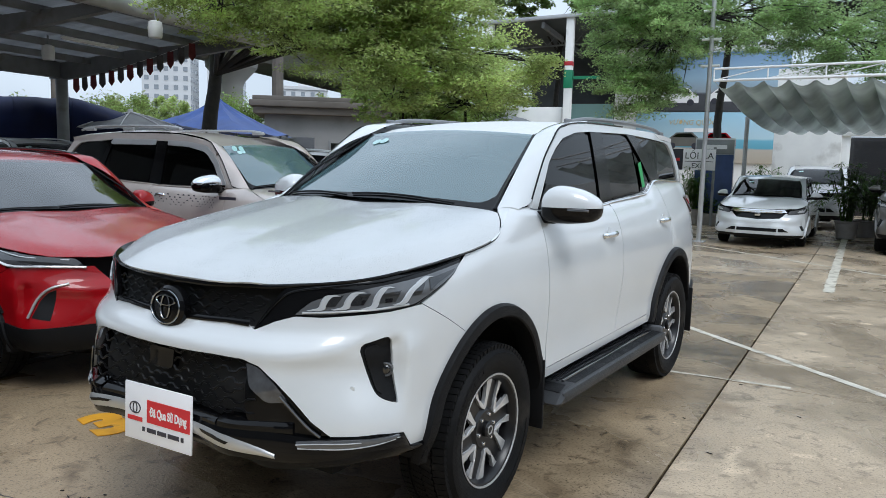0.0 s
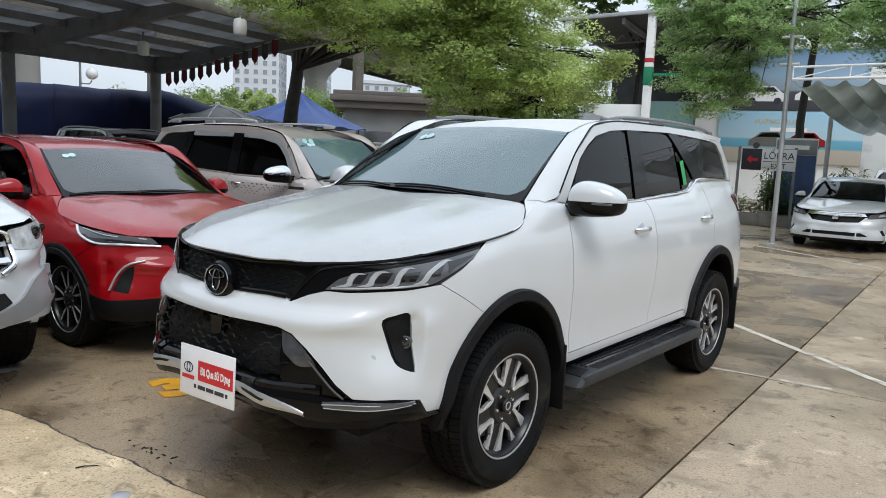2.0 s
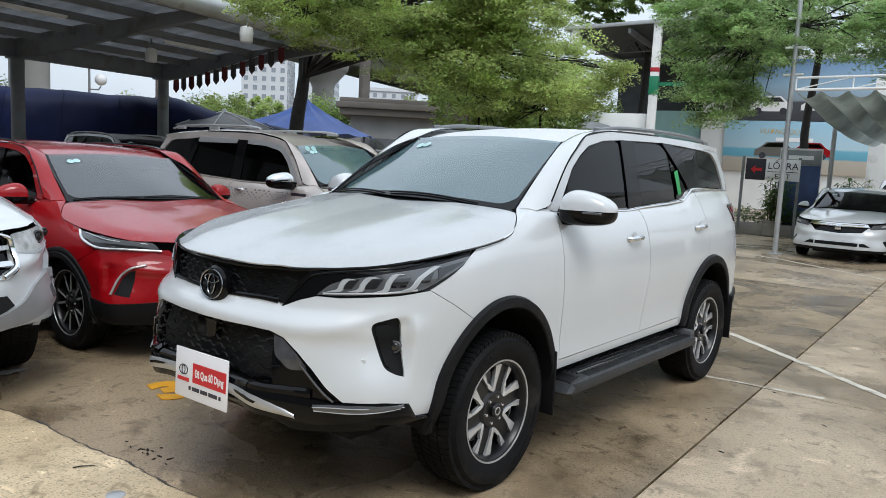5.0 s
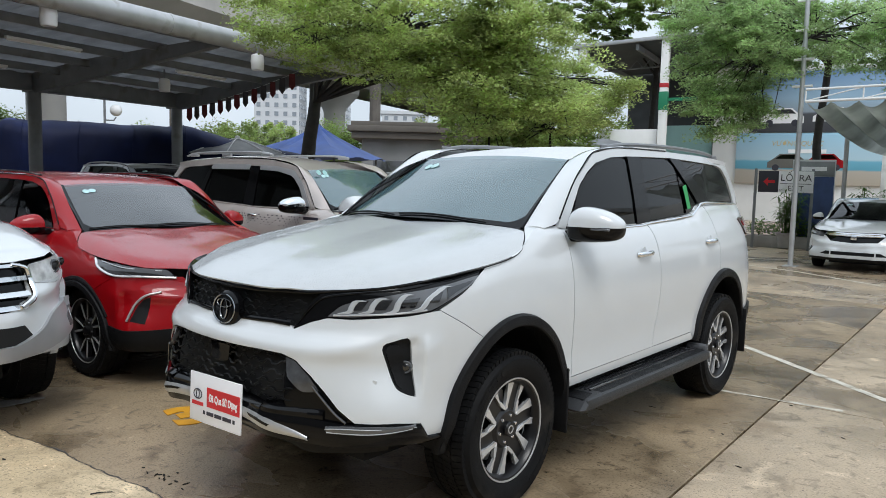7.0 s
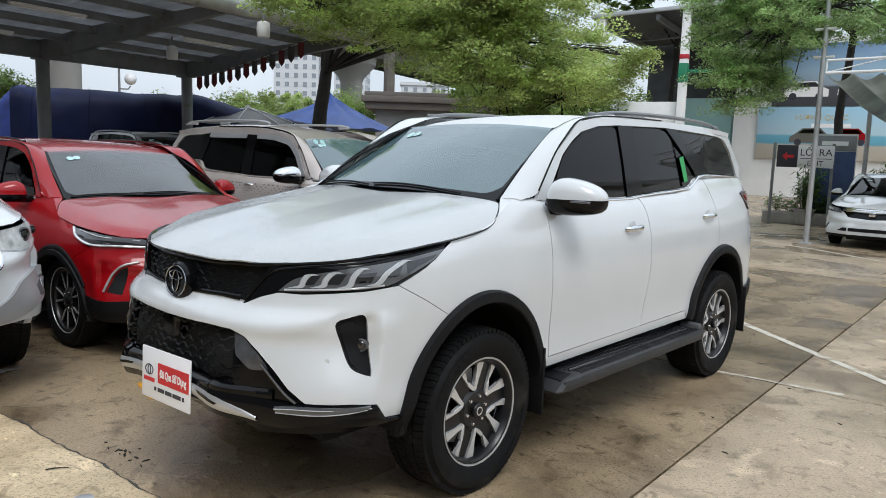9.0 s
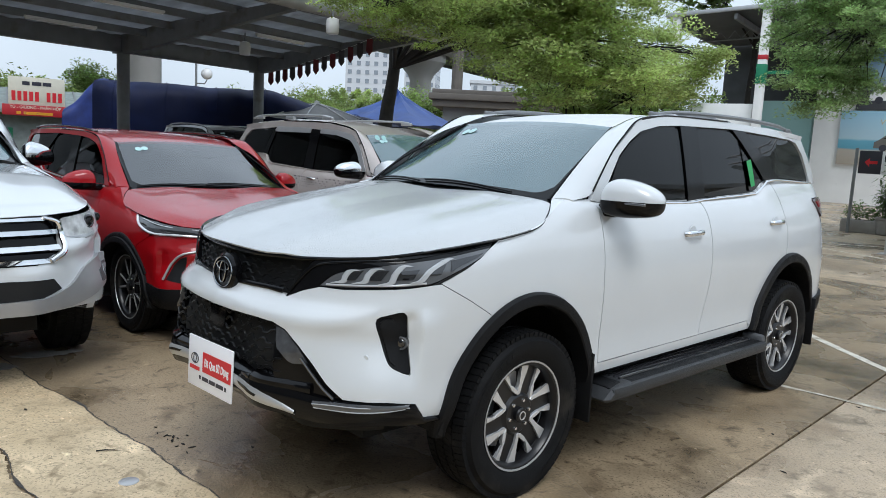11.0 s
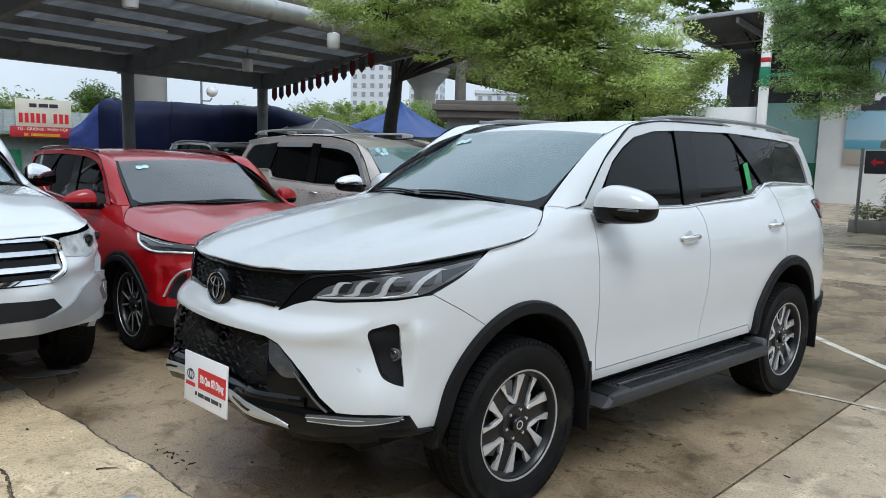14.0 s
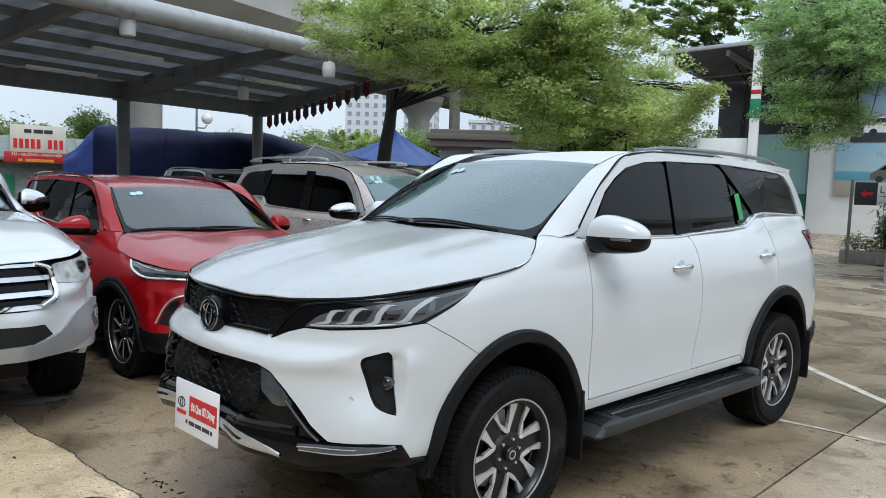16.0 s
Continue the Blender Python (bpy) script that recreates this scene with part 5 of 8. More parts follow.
SUV = Shell(
    plan=[(0, -1.0), (0.30, -0.985), (0.55, -0.925), (0.74, -0.80), (0.86, -0.63), (0.915, -0.40), (0.932, 0.0), (0.932, 0.8), (0.932, 1.7), (0.932, 2.6), (0.915, 3.15), (0.87, 3.45), (0.70, 3.68), (0.4, 3.77), (0, 3.79)],
    front=[(0.30, 0.12), (0.38, 0.02), (0.44, -0.040), (0.50, -0.068), (0.58, -0.075), (0.68, -0.073), (0.76, -0.068), (0.82, -0.062), (0.86, -0.066), (0.885, -0.063), (0.915, -0.040), (0.94, -0.012), (0.965, 0.0), (1.02, 0.014), (1.08, 0.022), (1.14, 0.036), (1.2, 0.09)],
    side=[(0.40, 0.06), (0.52, 0.012), (0.66, 0.012), (0.80, 0.004), (0.95, 0.0), (1.08, 0.012), (1.20, 0.04), (1.30, 0.08), (1.40, 0.125), (1.5, 0.16)],
    rear=[(0.40, 0.10), (0.52, 0.02), (0.66, 0.0), (0.85, 0.0), (1.0, 0.02), (1.2, 0.05), (1.40, 0.10), (1.5, 0.13)],
    ztop=[(-1.0, 1.10), (-0.6, 1.15), (-0.2, 1.205), (0.3, 1.355), (0.6, 1.362), (1.5, 1.352), (2.25, 1.388), (2.4, 1.41), (2.55, 1.47), (3.4, 1.465), (3.8, 1.46)],
    hood=[(-1.02, 1.092), (-0.975, 1.112), (-0.925, 1.135), (-0.75, 1.19), (-0.4, 1.265), (0.0, 1.33), (0.30, 1.375), (0.6, 1.41)],
    crown=[(0.0, 0.0), (0.2, -0.004), (0.36, -0.006), (0.45, 0.0), (0.54, 0.008), (0.68, 0.017), (0.76, 0.030), (0.84, 0.066), (0.9, 0.11)],
    belt=[(0.3, 1.345, 0.815), (0.6, 1.36, 0.807), (1.5, 1.345, 0.806), (2.3, 1.39, 0.796), (2.7, 1.47, 0.775), (3.45, 1.46, 0.722), (3.7, 1.46, 0.66)],
    tumble=(0.14, 0.10),
    roof=([(0.8, 1.690), (0.96, 1.742), (1.12, 1.785), (1.35, 1.824), (1.8, 1.856), (2.4, 1.862), (3.0, 1.850), (3.5, 1.822)], [(0.8, 0.60), (1.15, 0.70), (1.6, 0.72), (3.0, 0.705), (3.5, 0.67)]),
    blend=(-0.80, -0.45, 3.2, 3.6))


def rpoly(pts):
    """An outline with rounded corners: points (a, b) or (a, b, radius)."""
    out = []
    n = len(pts)
    for i in range(n):
        p, q, r = (np.array(pts[k % n][:2], float) for k in (i - 1, i, i + 1))
        rad = pts[i][2] if len(pts[i]) > 2 else 0
        if not rad:
            out.append(tuple(q))
            continue
        a, b = p - q, r - q
        la, lb = np.linalg.norm(a), np.linalg.norm(b)
        a, b = q + a / la * min(rad, la * 0.48), q + b / lb * min(rad, lb * 0.48)
        for t in np.linspace(0, 1, 6):
            out.append(tuple(a * (1 - t) ** 2 + 2 * q * t * (1 - t) + b * t * t))
    return out


def inside(P, poly):
    x, y = P[:, 0], P[:, 1]
    res = np.zeros(len(P), bool)
    n = len(poly)
    for i in range(n):
        (x1, y1), (x2, y2) = poly[i], poly[(i + 1) % n]
        if y1 == y2:
            continue
        hit = ((y1 > y) != (y2 > y)) & (x < (x2 - x1) * (y - y1) / (y2 - y1) + x1)
        res ^= hit
    return res


def region(surf, outer, holes=(), step=0.04, rim=0.012, mirror=False):
    """A panel: the part of a surface inside an outline and outside its holes, with edges turned in by rim.
    Returns a bmesh; mirror adds the same panel on the car's other side."""
    polys = [np.array(outer, float)] + [np.array(h, float) for h in holes]
    lo, hi = polys[0].min(0), polys[0].max(0)
    nx, ny = [max(2, int(math.ceil(d / step))) for d in hi - lo]
    gx, gy = np.linspace(lo[0], hi[0], nx + 1), np.linspace(lo[1], hi[1], ny + 1)
    cx, cy = (gx[1:] + gx[:-1]) / 2, (gy[1:] + gy[:-1]) / 2
    C = np.array([(a, b) for a in cx for b in cy])
    keep = inside(C, [tuple(p) for p in polys[0]])
    for h in polys[1:]:
        keep &= ~inside(C, [tuple(p) for p in h])
    keep = keep.reshape(nx, ny)
    V = {}
    faces = []
    count = {}
    for i in range(nx):
        for j in range(ny):
            if keep[i, j]:
                f = [(i, j), (i + 1, j), (i + 1, j + 1), (i, j + 1)]
                faces.append(f)
                for a, b in zip(f, f[1:] + f[:1]):
                    k = (min(a, b), max(a, b))
                    count[k] = count.get(k, 0) + 1
                for q in f:
                    V[q] = np.array([gx[q[0]], gy[q[1]]])
    rimset = {q for k, c in count.items() if c == 1 for q in k}
    segs = [(p[i], p[(i + 1) % len(p)]) for p in polys for i in range(len(p))]
    A = np.array([a for a, _ in segs])
    D = np.array([b - a for a, b in segs])
    L = np.maximum((D ** 2).sum(1), 1e-12)
    for q in rimset:
        p = V[q]
        t = np.clip(((p - A) * D).sum(1) / L, 0, 1)
        c = A + D * t[:, None]
        V[q] = c[np.argmin(((c - p) ** 2).sum(1))]
    used = set()
    for p in polys:
        n = len(p)
        for i in range(n):
            a, b = p[i] - p[i - 1], p[(i + 1) % n] - p[i]
            ang = abs(math.atan2(a[0] * b[1] - a[1] * b[0], a @ b))
            if ang > 0.4:
                best = min((q for q in rimset if q not in used), key=lambda q: ((V[q] - p[i]) ** 2).sum(), default=None)
                if best is not None and ((V[best] - p[i]) ** 2).sum() < (2 * step) ** 2:
                    V[best] = p[i]
                    used.add(best)
    bm = bmesh.new()
    for side in ((1, -1) if mirror else (1,)):
        vs, ins = {}, {}
        for q, p in V.items():
            a = surf(p[0], p[1])
            if q in rimset and rim:
                e = 0.004
                n = (surf(p[0] + e, p[1]) - surf(p[0] - e, p[1])).cross(surf(p[0], p[1] + e) - surf(p[0], p[1] - e)).normalized()
                c = a + n * rim
                # inwards is towards the car's middle line
                if (c - Vector((0, 1.4, 0.85))).length > (a - Vector((0, 1.4, 0.85))).length:
                    c = a - n * rim
                ins[q] = bm.verts.new((c.x * side, c.y, c.z))
            vs[q] = bm.verts.new((a.x * side, a.y, a.z))
        for f in faces:
            try:
                bm.faces.new([vs[q] for q in f])
            except ValueError:
                pass
        if rim:
            for (a, b), c in count.items():
                if c == 1:
                    try:
                        bm.faces.new((vs[a], vs[b], ins[b], ins[a]))
                    except ValueError:
                        pass
    bmesh.ops.remove_doubles(bm, verts=bm.verts[:], dist=0.0004)
    return bm


def band(surf, up, low, n=70, m=5, rim=0.015, out=0.0):
    """A smooth strip of a surface between two outlines that run the same way, its edges turned in."""
    def resample(p):
        p = np.array(p, float)
        d = np.concatenate([[0], np.cumsum(np.linalg.norm(np.diff(p, axis=0), axis=1))])
        t = np.linspace(0, d[-1], n)
        return np.stack([np.interp(t, d, p[:, 0]), np.interp(t, d, p[:, 1])], 1)
    U, L = resample(up), resample(low)
    bm = bmesh.new()
    rows = []
    for a, b in zip(U, L):
        q = [a + (b - a) * k / m for k in range(m + 1)]
        pts = [surf(*c) for c in q]
        e = 0.004
        nn = (surf(q[0][0] + e, q[0][1]) - surf(q[0][0] - e, q[0][1])).cross(surf(q[0][0], q[0][1] + e) - surf(q[0][0], q[0][1] - e)).normalized()
        if nn.dot(pts[0] - Vector((0, 1.4, 0.85))) < 0:
            nn = -nn
        row = [pts[0] - nn * rim] + [p + nn * out * (1 - (2 * k / m - 1) ** 2) for k, p in enumerate(pts)] + [pts[-1] - nn * rim]
        rows.append([bm.verts.new(p) for p in row])
    for r0, r1 in zip(rows, rows[1:]):
        for k in range(m + 2):
            bm.faces.new((r0[k], r0[k + 1], r1[k + 1], r1[k]))
    bmesh.ops.remove_doubles(bm, verts=bm.verts[:], dist=0.0002)
    return bm


def wheel(parent, x, y, side, R, W, rim, style, steer=0.0, cap=True):
    """Tyre, rim and spokes; local z of the pieces points out of the car."""
    M = Matrix.Translation((x, y, R)) @ Matrix.Rotation(radians(steer), 4, "Z") @ Matrix.Rotation(radians(90) * side, 4, "Y")
    h = W / 2
    wheel_ob = new("wheel", None)
    wheel_ob.parent, wheel_ob.matrix_basis, wheel_ob.empty_display_size = parent, M, 0.1
    prof = [(rim, -h * 0.8), (rim + 0.02, -h * 0.93), (R * 0.86, -h), (R - 0.035, -h * 0.92), (R - 0.008, -h * 0.76), (R - 0.006, 0), (R - 0.008, h * 0.76), (R - 0.035, h * 0.92), (R * 0.90, h), (R * 0.84, h * 1.02), (R * 0.80, h * 1.0), (rim + 0.03, h * 0.95), (rim + 0.006, h * 0.86), (rim - 0.004, h * 0.8)]
    tyre = part("tyre", lathe(bmesh.new(), prof, 56, closed=True), RUBBER, wheel_ob, angle=50)
    bm = bmesh.new()
    nb_t = 76
    for k in range(nb_t):
        a = 2 * math.pi * k / nb_t
        for zc, wz, off in ((-h * 0.62, h * 0.36, 0), (-h * 0.21, h * 0.36, 0.5), (h * 0.21, h * 0.36, 0), (h * 0.66, h * 0.42, 0.5)):
            b = a + off * 2 * math.pi / nb_t
            box(bm, (0, 0, 0), (0.022, 2 * math.pi * R / nb_t * 0.86, wz), 0, Matrix.Rotation(b, 4, "Z") @ Matrix.Translation((R - 0.012, 0, zc)) @ Matrix.Rotation(0.12 if abs(zc) > h * 0.4 else -0.3, 4, "X") @ Matrix.Rotation(-0.10 if zc > h * 0.4 else (0.10 if zc < -h * 0.4 else 0), 4, "Y"))
    part("tread", bm, RUBBER, tyre, smooth=False)
    part("rim", lathe(bmesh.new(), [(rim - 0.02, -h * 0.8), (rim - 0.035, -h * 0.3), (rim - 0.03, h * 0.5), (rim - 0.022, h * 0.74), (rim - 0.012, h * 0.84), (rim + 0.006, h * 0.88), (rim + 0.01, h * 0.80), (rim, -h * 0.8)], 56, closed=True), ALLOY if style == "none" else DARKALLOY, wheel_ob)
    part("rim_lip", lathe(bmesh.new(), [(rim - 0.006, h * 0.80), (rim - 0.003, h * 0.885), (rim + 0.004, h * 0.892), (rim + 0.007, h * 0.82)], 56, closed=True), SATIN, wheel_ob)
    part("brake_disc", lathe(bmesh.new(), [(0.06, -h * 0.1), (rim * 0.72, -h * 0.1), (rim * 0.72, -h * 0.2), (0.06, -h * 0.2)], 40, closed=True), SATIN, wheel_ob)
    part("wheel_well_cover", lathe(bmesh.new(), [(0.02, -h * 0.55), (rim - 0.04, -h * 0.55), (rim - 0.04, -h * 0.6), (0.02, -h * 0.6)], 32, closed=True), CABIN, wheel_ob)
    zf = h * 0.80
    part("hub", lathe(bmesh.new(), [(0.0, zf - 0.02), (0.085, zf - 0.02), (0.10, zf - 0.035), (0.10, zf - 0.07), (0.0, zf - 0.07)], 32), DARKALLOY, wheel_ob)
    part("cap", lathe(bmesh.new(), [(0.0, zf + 0.004), (0.030, zf + 0.003), (0.036, zf - 0.004), (0.036, zf - 0.03), (0.0, zf - 0.03)], 24), DARKALLOY, wheel_ob)
    if cap:
        part("badge", lathe(bmesh.new(), [(0.016, zf + 0.006), (0.021, zf + 0.006), (0.021, zf + 0.002), (0.016, zf + 0.002)], 20, closed=True), ALLOY, wheel_ob)
    n = {"six": 6, "five": 5}[style]
    rr = rim - 0.003
    def ray(r, deg):
        return (r * math.cos(radians(deg)), r * math.sin(radians(deg)))
    for k in range(n):
        a = 2 * math.pi * k / n + (0.19 if style == "six" else 0.26)
        M2 = Matrix.Rotation(a, 4, "Z")
        if style == "six":
            # dark spoke between two windows; a long and a short machined blade flank each window like a pinwheel
            o = [ray(0.085, 6), ray(0.12, 9), ray(rr - 0.02, 13), ray(rr, 12), ray(rr + 0.002, 30), ray(rr, 50), ray(rr - 0.02, 49), ray(0.13, 47), ray(0.09, 54), ray(0.07, 30)]
            spoke = part("spoke", prism(bmesh.new(), o, 0.020, M2 @ Matrix.Translation((0, 0, zf - 0.055)), 0.004), DARKALLOY, wheel_ob)
            blades = ([ray(0.092, -4), ray(0.098, -13), ray(0.14, -16), ray(rr - 0.012, -25), ray(rr, -25), ray(rr + 0.001, -11.5), ray(rr - 0.03, -12), ray(0.15, -9), ray(0.115, -3)],
                      [ray(0.092, -4), ray(0.115, -3), ray(0.150, 8), ray(0.16, 13), ray(0.135, 14), ray(0.105, 6)],
                      [ray(0.135, 14), ray(0.16, 12.5), ray(rr - 0.035, 12), ray(rr + 0.001, 11), ray(rr, 23), ray(rr - 0.03, 19)])
            for f in blades:
                part("spoke_face", prism(bmesh.new(), f, 0.020, M2 @ Matrix.Translation((0, 0, zf - 0.042)), 0.002), ALLOY, spoke)
            part("window_wall", prism(bmesh.new(), [ray(rr - 0.028, -10), ray(rr - 0.002, -12), ray(rr - 0.002, 12), ray(rr - 0.028, 11)], 0.012, M2 @ Matrix.Translation((0, 0, zf - 0.075)), 0.004), DARKCHROME, spoke)
        else:
            for sgn in (-1, 1):
                o = [(0.07, 0.004 * sgn), (rr, 0.05 * sgn), (rr, 0.075 * sgn), (0.11, 0.036 * sgn)]
                f = [(0.07, 0.006 * sgn), (rr, 0.054 * sgn), (rr, 0.072 * sgn), (0.11, 0.033 * sgn)]
                if sgn < 0:
                    o, f = o[::-1], f[::-1]
                spoke = part("spoke", prism(bmesh.new(), o, 0.032, M2 @ Matrix.Translation((0, 0, zf - 0.055)), 0.003), DARKALLOY, wheel_ob)
                part("spoke_face", prism(bmesh.new(), f, 0.007, M2 @ Matrix.Translation((0, 0, zf - 0.025)), 0.0015), ALLOY, spoke)
        b = a + math.pi / n
        part("wheel_nut", lathe(bmesh.new(), [(0.0, zf - 0.010), (0.007, zf - 0.011), (0.009, zf - 0.016), (0.009, zf - 0.04), (0.0, zf - 0.04)], 10, Matrix.Rotation(b, 4, "Z") @ Matrix.Translation((0.066, 0, 0))), CHROME, wheel_ob)
    # raised marks moulded in the sidewall
    for g in (0.5, 3.5):
        for k in range(9):
            mk = nb(((0, 0, 0), (0.026, 0.024 + 0.006 * (k % 3), 0.004), 0.0, Matrix.Rotation(g + k * 0.115, 4, "Z") @ Matrix.Translation((R * 0.835, 0, h * 1.014))))
            part("sidewall_mark", mk, RUBBER, tyre, smooth=False)
    return wheel_ob


def handle(parent, p, n, length, along, mat_bar=None):
    """A pull bar over a shallow dish, at p with outward normal n."""
    zax = n.normalized()
    yax = (Vector(along) - zax * zax.dot(Vector(along))).normalized()
    xax = yax.cross(zax)
    M = Matrix((( *xax, 0), (*yax, 0), (*zax, 0), (0, 0, 0, 1))).transposed()
    M.translation = p
    L = length / 2
    bar = [(-L, 0, 0.004), (-L * 0.85, 0, 0.026), (-L * 0.3, 0, 0.036), (L * 0.3, 0, 0.036), (L * 0.85, 0, 0.026), (L, 0, 0.004)]
    bm = bmesh.new()
    tube(bm, [(q[1], q[0], q[2]) for q in [tuple(v) for v in spline(bar, 18)]], 0.0115, 10)
    for v in bm.verts:
        v.co.x *= 1.35
    bmesh.ops.transform(bm, matrix=M, verts=bm.verts[:])
    h = part("door_handle", bm, mat_bar or CHROME, parent, "chrome door handle")
    return h


def ribbon(bm, pts, r, n=None, seg=8):
    tube(bm, [tuple(p) for p in spline([tuple(q) for q in pts], n or len(pts) * 5)], r, seg)
    return bm


def quad_patch(corners, n=14, m=10, bulge=(0, 0, 0), curve_low=0.0, curve_top=0.0):
    """A bulged sheet between four corners: low left, low right, top right, top left."""
    a, b, c, d = (Vector(q) for q in corners)
    bm = bmesh.new()
    g = []
    for j in range(m + 1):
        v = j / m
        row = []
        for i in range(n + 1):
            u = i / n
            p = a.lerp(b, u).lerp(d.lerp(c, u), v)
            k = 4 * u * (1 - u)
            p = p + Vector(bulge) * k * (0.6 + 0.4 * 4 * v * (1 - v)) + Vector((0, -1, 0)) * k * (curve_low * (1 - v) + curve_top * v)
            row.append(bm.verts.new(p))
        g.append(row)
    for r0, r1 in zip(g, g[1:]):
        for i in range(n):
            bm.faces.new((r0[i], r0[i + 1], r1[i + 1], r1[i]))
    return bm


# ---- parts that every car shares ----
# half-opaque blue-grey base adds a painted sheen in place of reflected sky
WSGLASS = make_mat("film_tinted_windscreen_sheen", (0.135, 0.235, 0.262), 0.05, vary=0.0, trans=0.5, ior=2.15)


def arch_line(S, yc, zc, rx, rz, a0, a1, n=26):
    return [(S.fy(yc + rx * math.cos(radians(a))), zc + rz * math.sin(radians(a))) for a in np.linspace(a0, a1, n)]


def flare(S, yc, zc, inner, outer, a0, a1, side, out=0.03, n=40):
    """A rounded wheel-arch moulding between two ellipses on the wrap."""
    bm = bmesh.new()
    for side in (side,):
        rows = []
        for a in np.linspace(a0, a1, n):
            c, s = math.cos(radians(a)), math.sin(radians(a))
            row = []
            for q, o in ((1.0, -0.02), (1.0, 0.006), (0.86, out * 0.85), (0.5, out), (0.12, out), (0.0, out * 0.8), (-0.05, -0.07)):
                rx, rz = inner[0] + (outer[0] - inner[0]) * q, inner[1] + (outer[1] - inner[1]) * q
                p = S.wrap(S.fy(yc + rx * c), zc + rz * s, o)
                row.append(bm.verts.new((p.x * side, p.y, p.z)))
            rows.append(row)
        for r0, r1 in zip(rows, rows[1:]):
            for k in range(6):
                bm.faces.new((r0[k], r0[k + 1], r1[k + 1], r1[k]))
        bm.faces.new(rows[0])
        bm.faces.new(rows[-1])
    return bm


def mirrored(m):
    return [(-a, b) for a, b in m]


def mir(half):
    """Closes a front outline given for s >= 0, from the top middle to the bottom middle."""
    return half + [(-a, b) for a, b in half[::-1] if a > 1e-6]


def wing_mirror(parent, c, half, side, shell_mat, split=-0.25):
    """A door mirror tapering outwards: painted cap over a black lower shell, on a stub arm."""
    x, y, z = c
    a, b, h = half
    z0 = z + split * h
    depth = spline([(0, 0.62), (0.06, 0.88), (0.25, 1.0), (0.6, 0.96), (0.85, 0.78), (0.96, 0.5), (1, 0.2)], 22)
    upper = spline([(0, 0.42), (0.07, 0.78), (0.24, 1.0), (0.5, 0.93), (0.75, 0.72), (0.93, 0.42), (1, 0.16)], 60).T
    lower = spline([(0, 0.6), (0.08, 0.9), (0.4, 1.0), (0.8, 0.86), (0.95, 0.6), (1, 0.25)], 60).T
    for name, mat, table, high in (("mirror_cap", shell_mat, upper, h * (1 - split)), ("mirror_shell", BLACK, lower, -h * (1 + split))):
        bm = bmesh.new()
        rows = []
        for q, d in depth:
            t = np.interp(q, *table)
            rows.append([bm.verts.new((side * (x - a + 2 * a * q), y + 0.25 * a * (2 * q - 1) + b * d * math.copysign(abs(math.cos(u)) ** 0.7, math.cos(u)), z0 + high * t * math.sin(u) ** 0.75)) for u in np.linspace(0, math.pi, 15)])
        for r0, r1 in zip(rows, rows[1:]):
            for i in range(15):
                bm.faces.new((r0[i], r0[(i + 1) % 15], r1[(i + 1) % 15], r1[i]))
        bm.faces.new(rows[0])
        bm.faces.new(rows[-1])
        bmesh.ops.recalc_face_normals(bm, faces=bm.faces[:])
        part(name, bm, mat, parent)
    part("mirror_arm", nb(((side * (x - a * 1.1), y - 0.01, z - h * 0.72), (a * 1.1, b * 0.9, h * 0.62), 0.014)), BLACK, parent)


class Body:
    """A car body: the shell cut into panels and panes, bent by warp to another car's proportions."""
    def __init__(self, root, warp=None, coarse=1.0):
        self.root, self.warp, self.coarse = root, warp, coarse

    def add(self, name, bm, mat, label=""):
        if self.warp:
            for v in bm.verts:
                v.co = self.warp(v.co)
        ob = part(name, bm, mat, self.root, label)
        if "window" in name or "windscreen" in name:
            # panes face outwards
            mid = Vector((0, 1.6, 0.9))
            if sum(p.area * p.normal.dot(p.center - mid) for p in ob.data.polygons) < 0:
                ob.data.flip_normals()
        return ob

    def panel(self, name, surf, outline, mat, step=0.035, rim=0.02, holes=(), label=""):
        return self.add(name, region(surf, outline, holes, step * self.coarse, rim), mat, label)

    def pair(self, name, surf, outline, mat, step=0.035, rim=0.02, holes=(), label=""):
        for sx in (1, -1):
            f = surf if sx > 0 else (lambda a, b: (lambda p: Vector((-p.x, p.y, p.z)))(surf(a, b)))
            self.panel(name, f, outline, mat, step, rim, holes, label)


FI, FO = (0.452, 0.522), (0.510, 0.580)
RI, RO = (0.47, 0.535), (0.53, 0.60)
FC, RC = (0.0, 0.385), (2.72, 0.385)
S = SUV
fog_hole = rpoly([(0.836, 0.906, 0.03), (0.955, 0.938, 0.03), (0.972, 0.90, 0.03), (0.987, 0.676, 0.02), (0.905, 0.715, 0.03), (0.886, 0.75, 0.03)])
low_grille = [(0.0, 0.855), (0.14, 0.856), (0.32, 0.860), (0.445, 0.857), (0.51, 0.835), (0.57, 0.783), (0.63, 0.716), (0.684, 0.648), (0.747, 0.592)]
bumper_end = [(1.109, 1.037), (1.25, 0.962), (1.380, 0.886)] + arch_line(S, *FC, 0.455, 0.545, 118, 176, 12) + [(1.197, 0.482), (1.05, 0.500), (1.005, 0.568), (0.90, 0.587), (0.80, 0.590)]
plain_end = bumper_end[:-5] + [(1.17, 0.47), (1.09, 0.490), (1.02, 0.50), (0.9, 0.50)]
bumper_half = [(0.0, 0.956), (0.12, 0.960), (0.2, 0.963), (0.33, 0.968), (0.43, 0.966), (0.458, 0.952), (0.536, 0.986), (0.613, 1.008), (0.712, 1.006), (0.834, 1.014), (0.96, 1.022), (1.066, 1.034)] + bumper_end + low_grille[::-1]
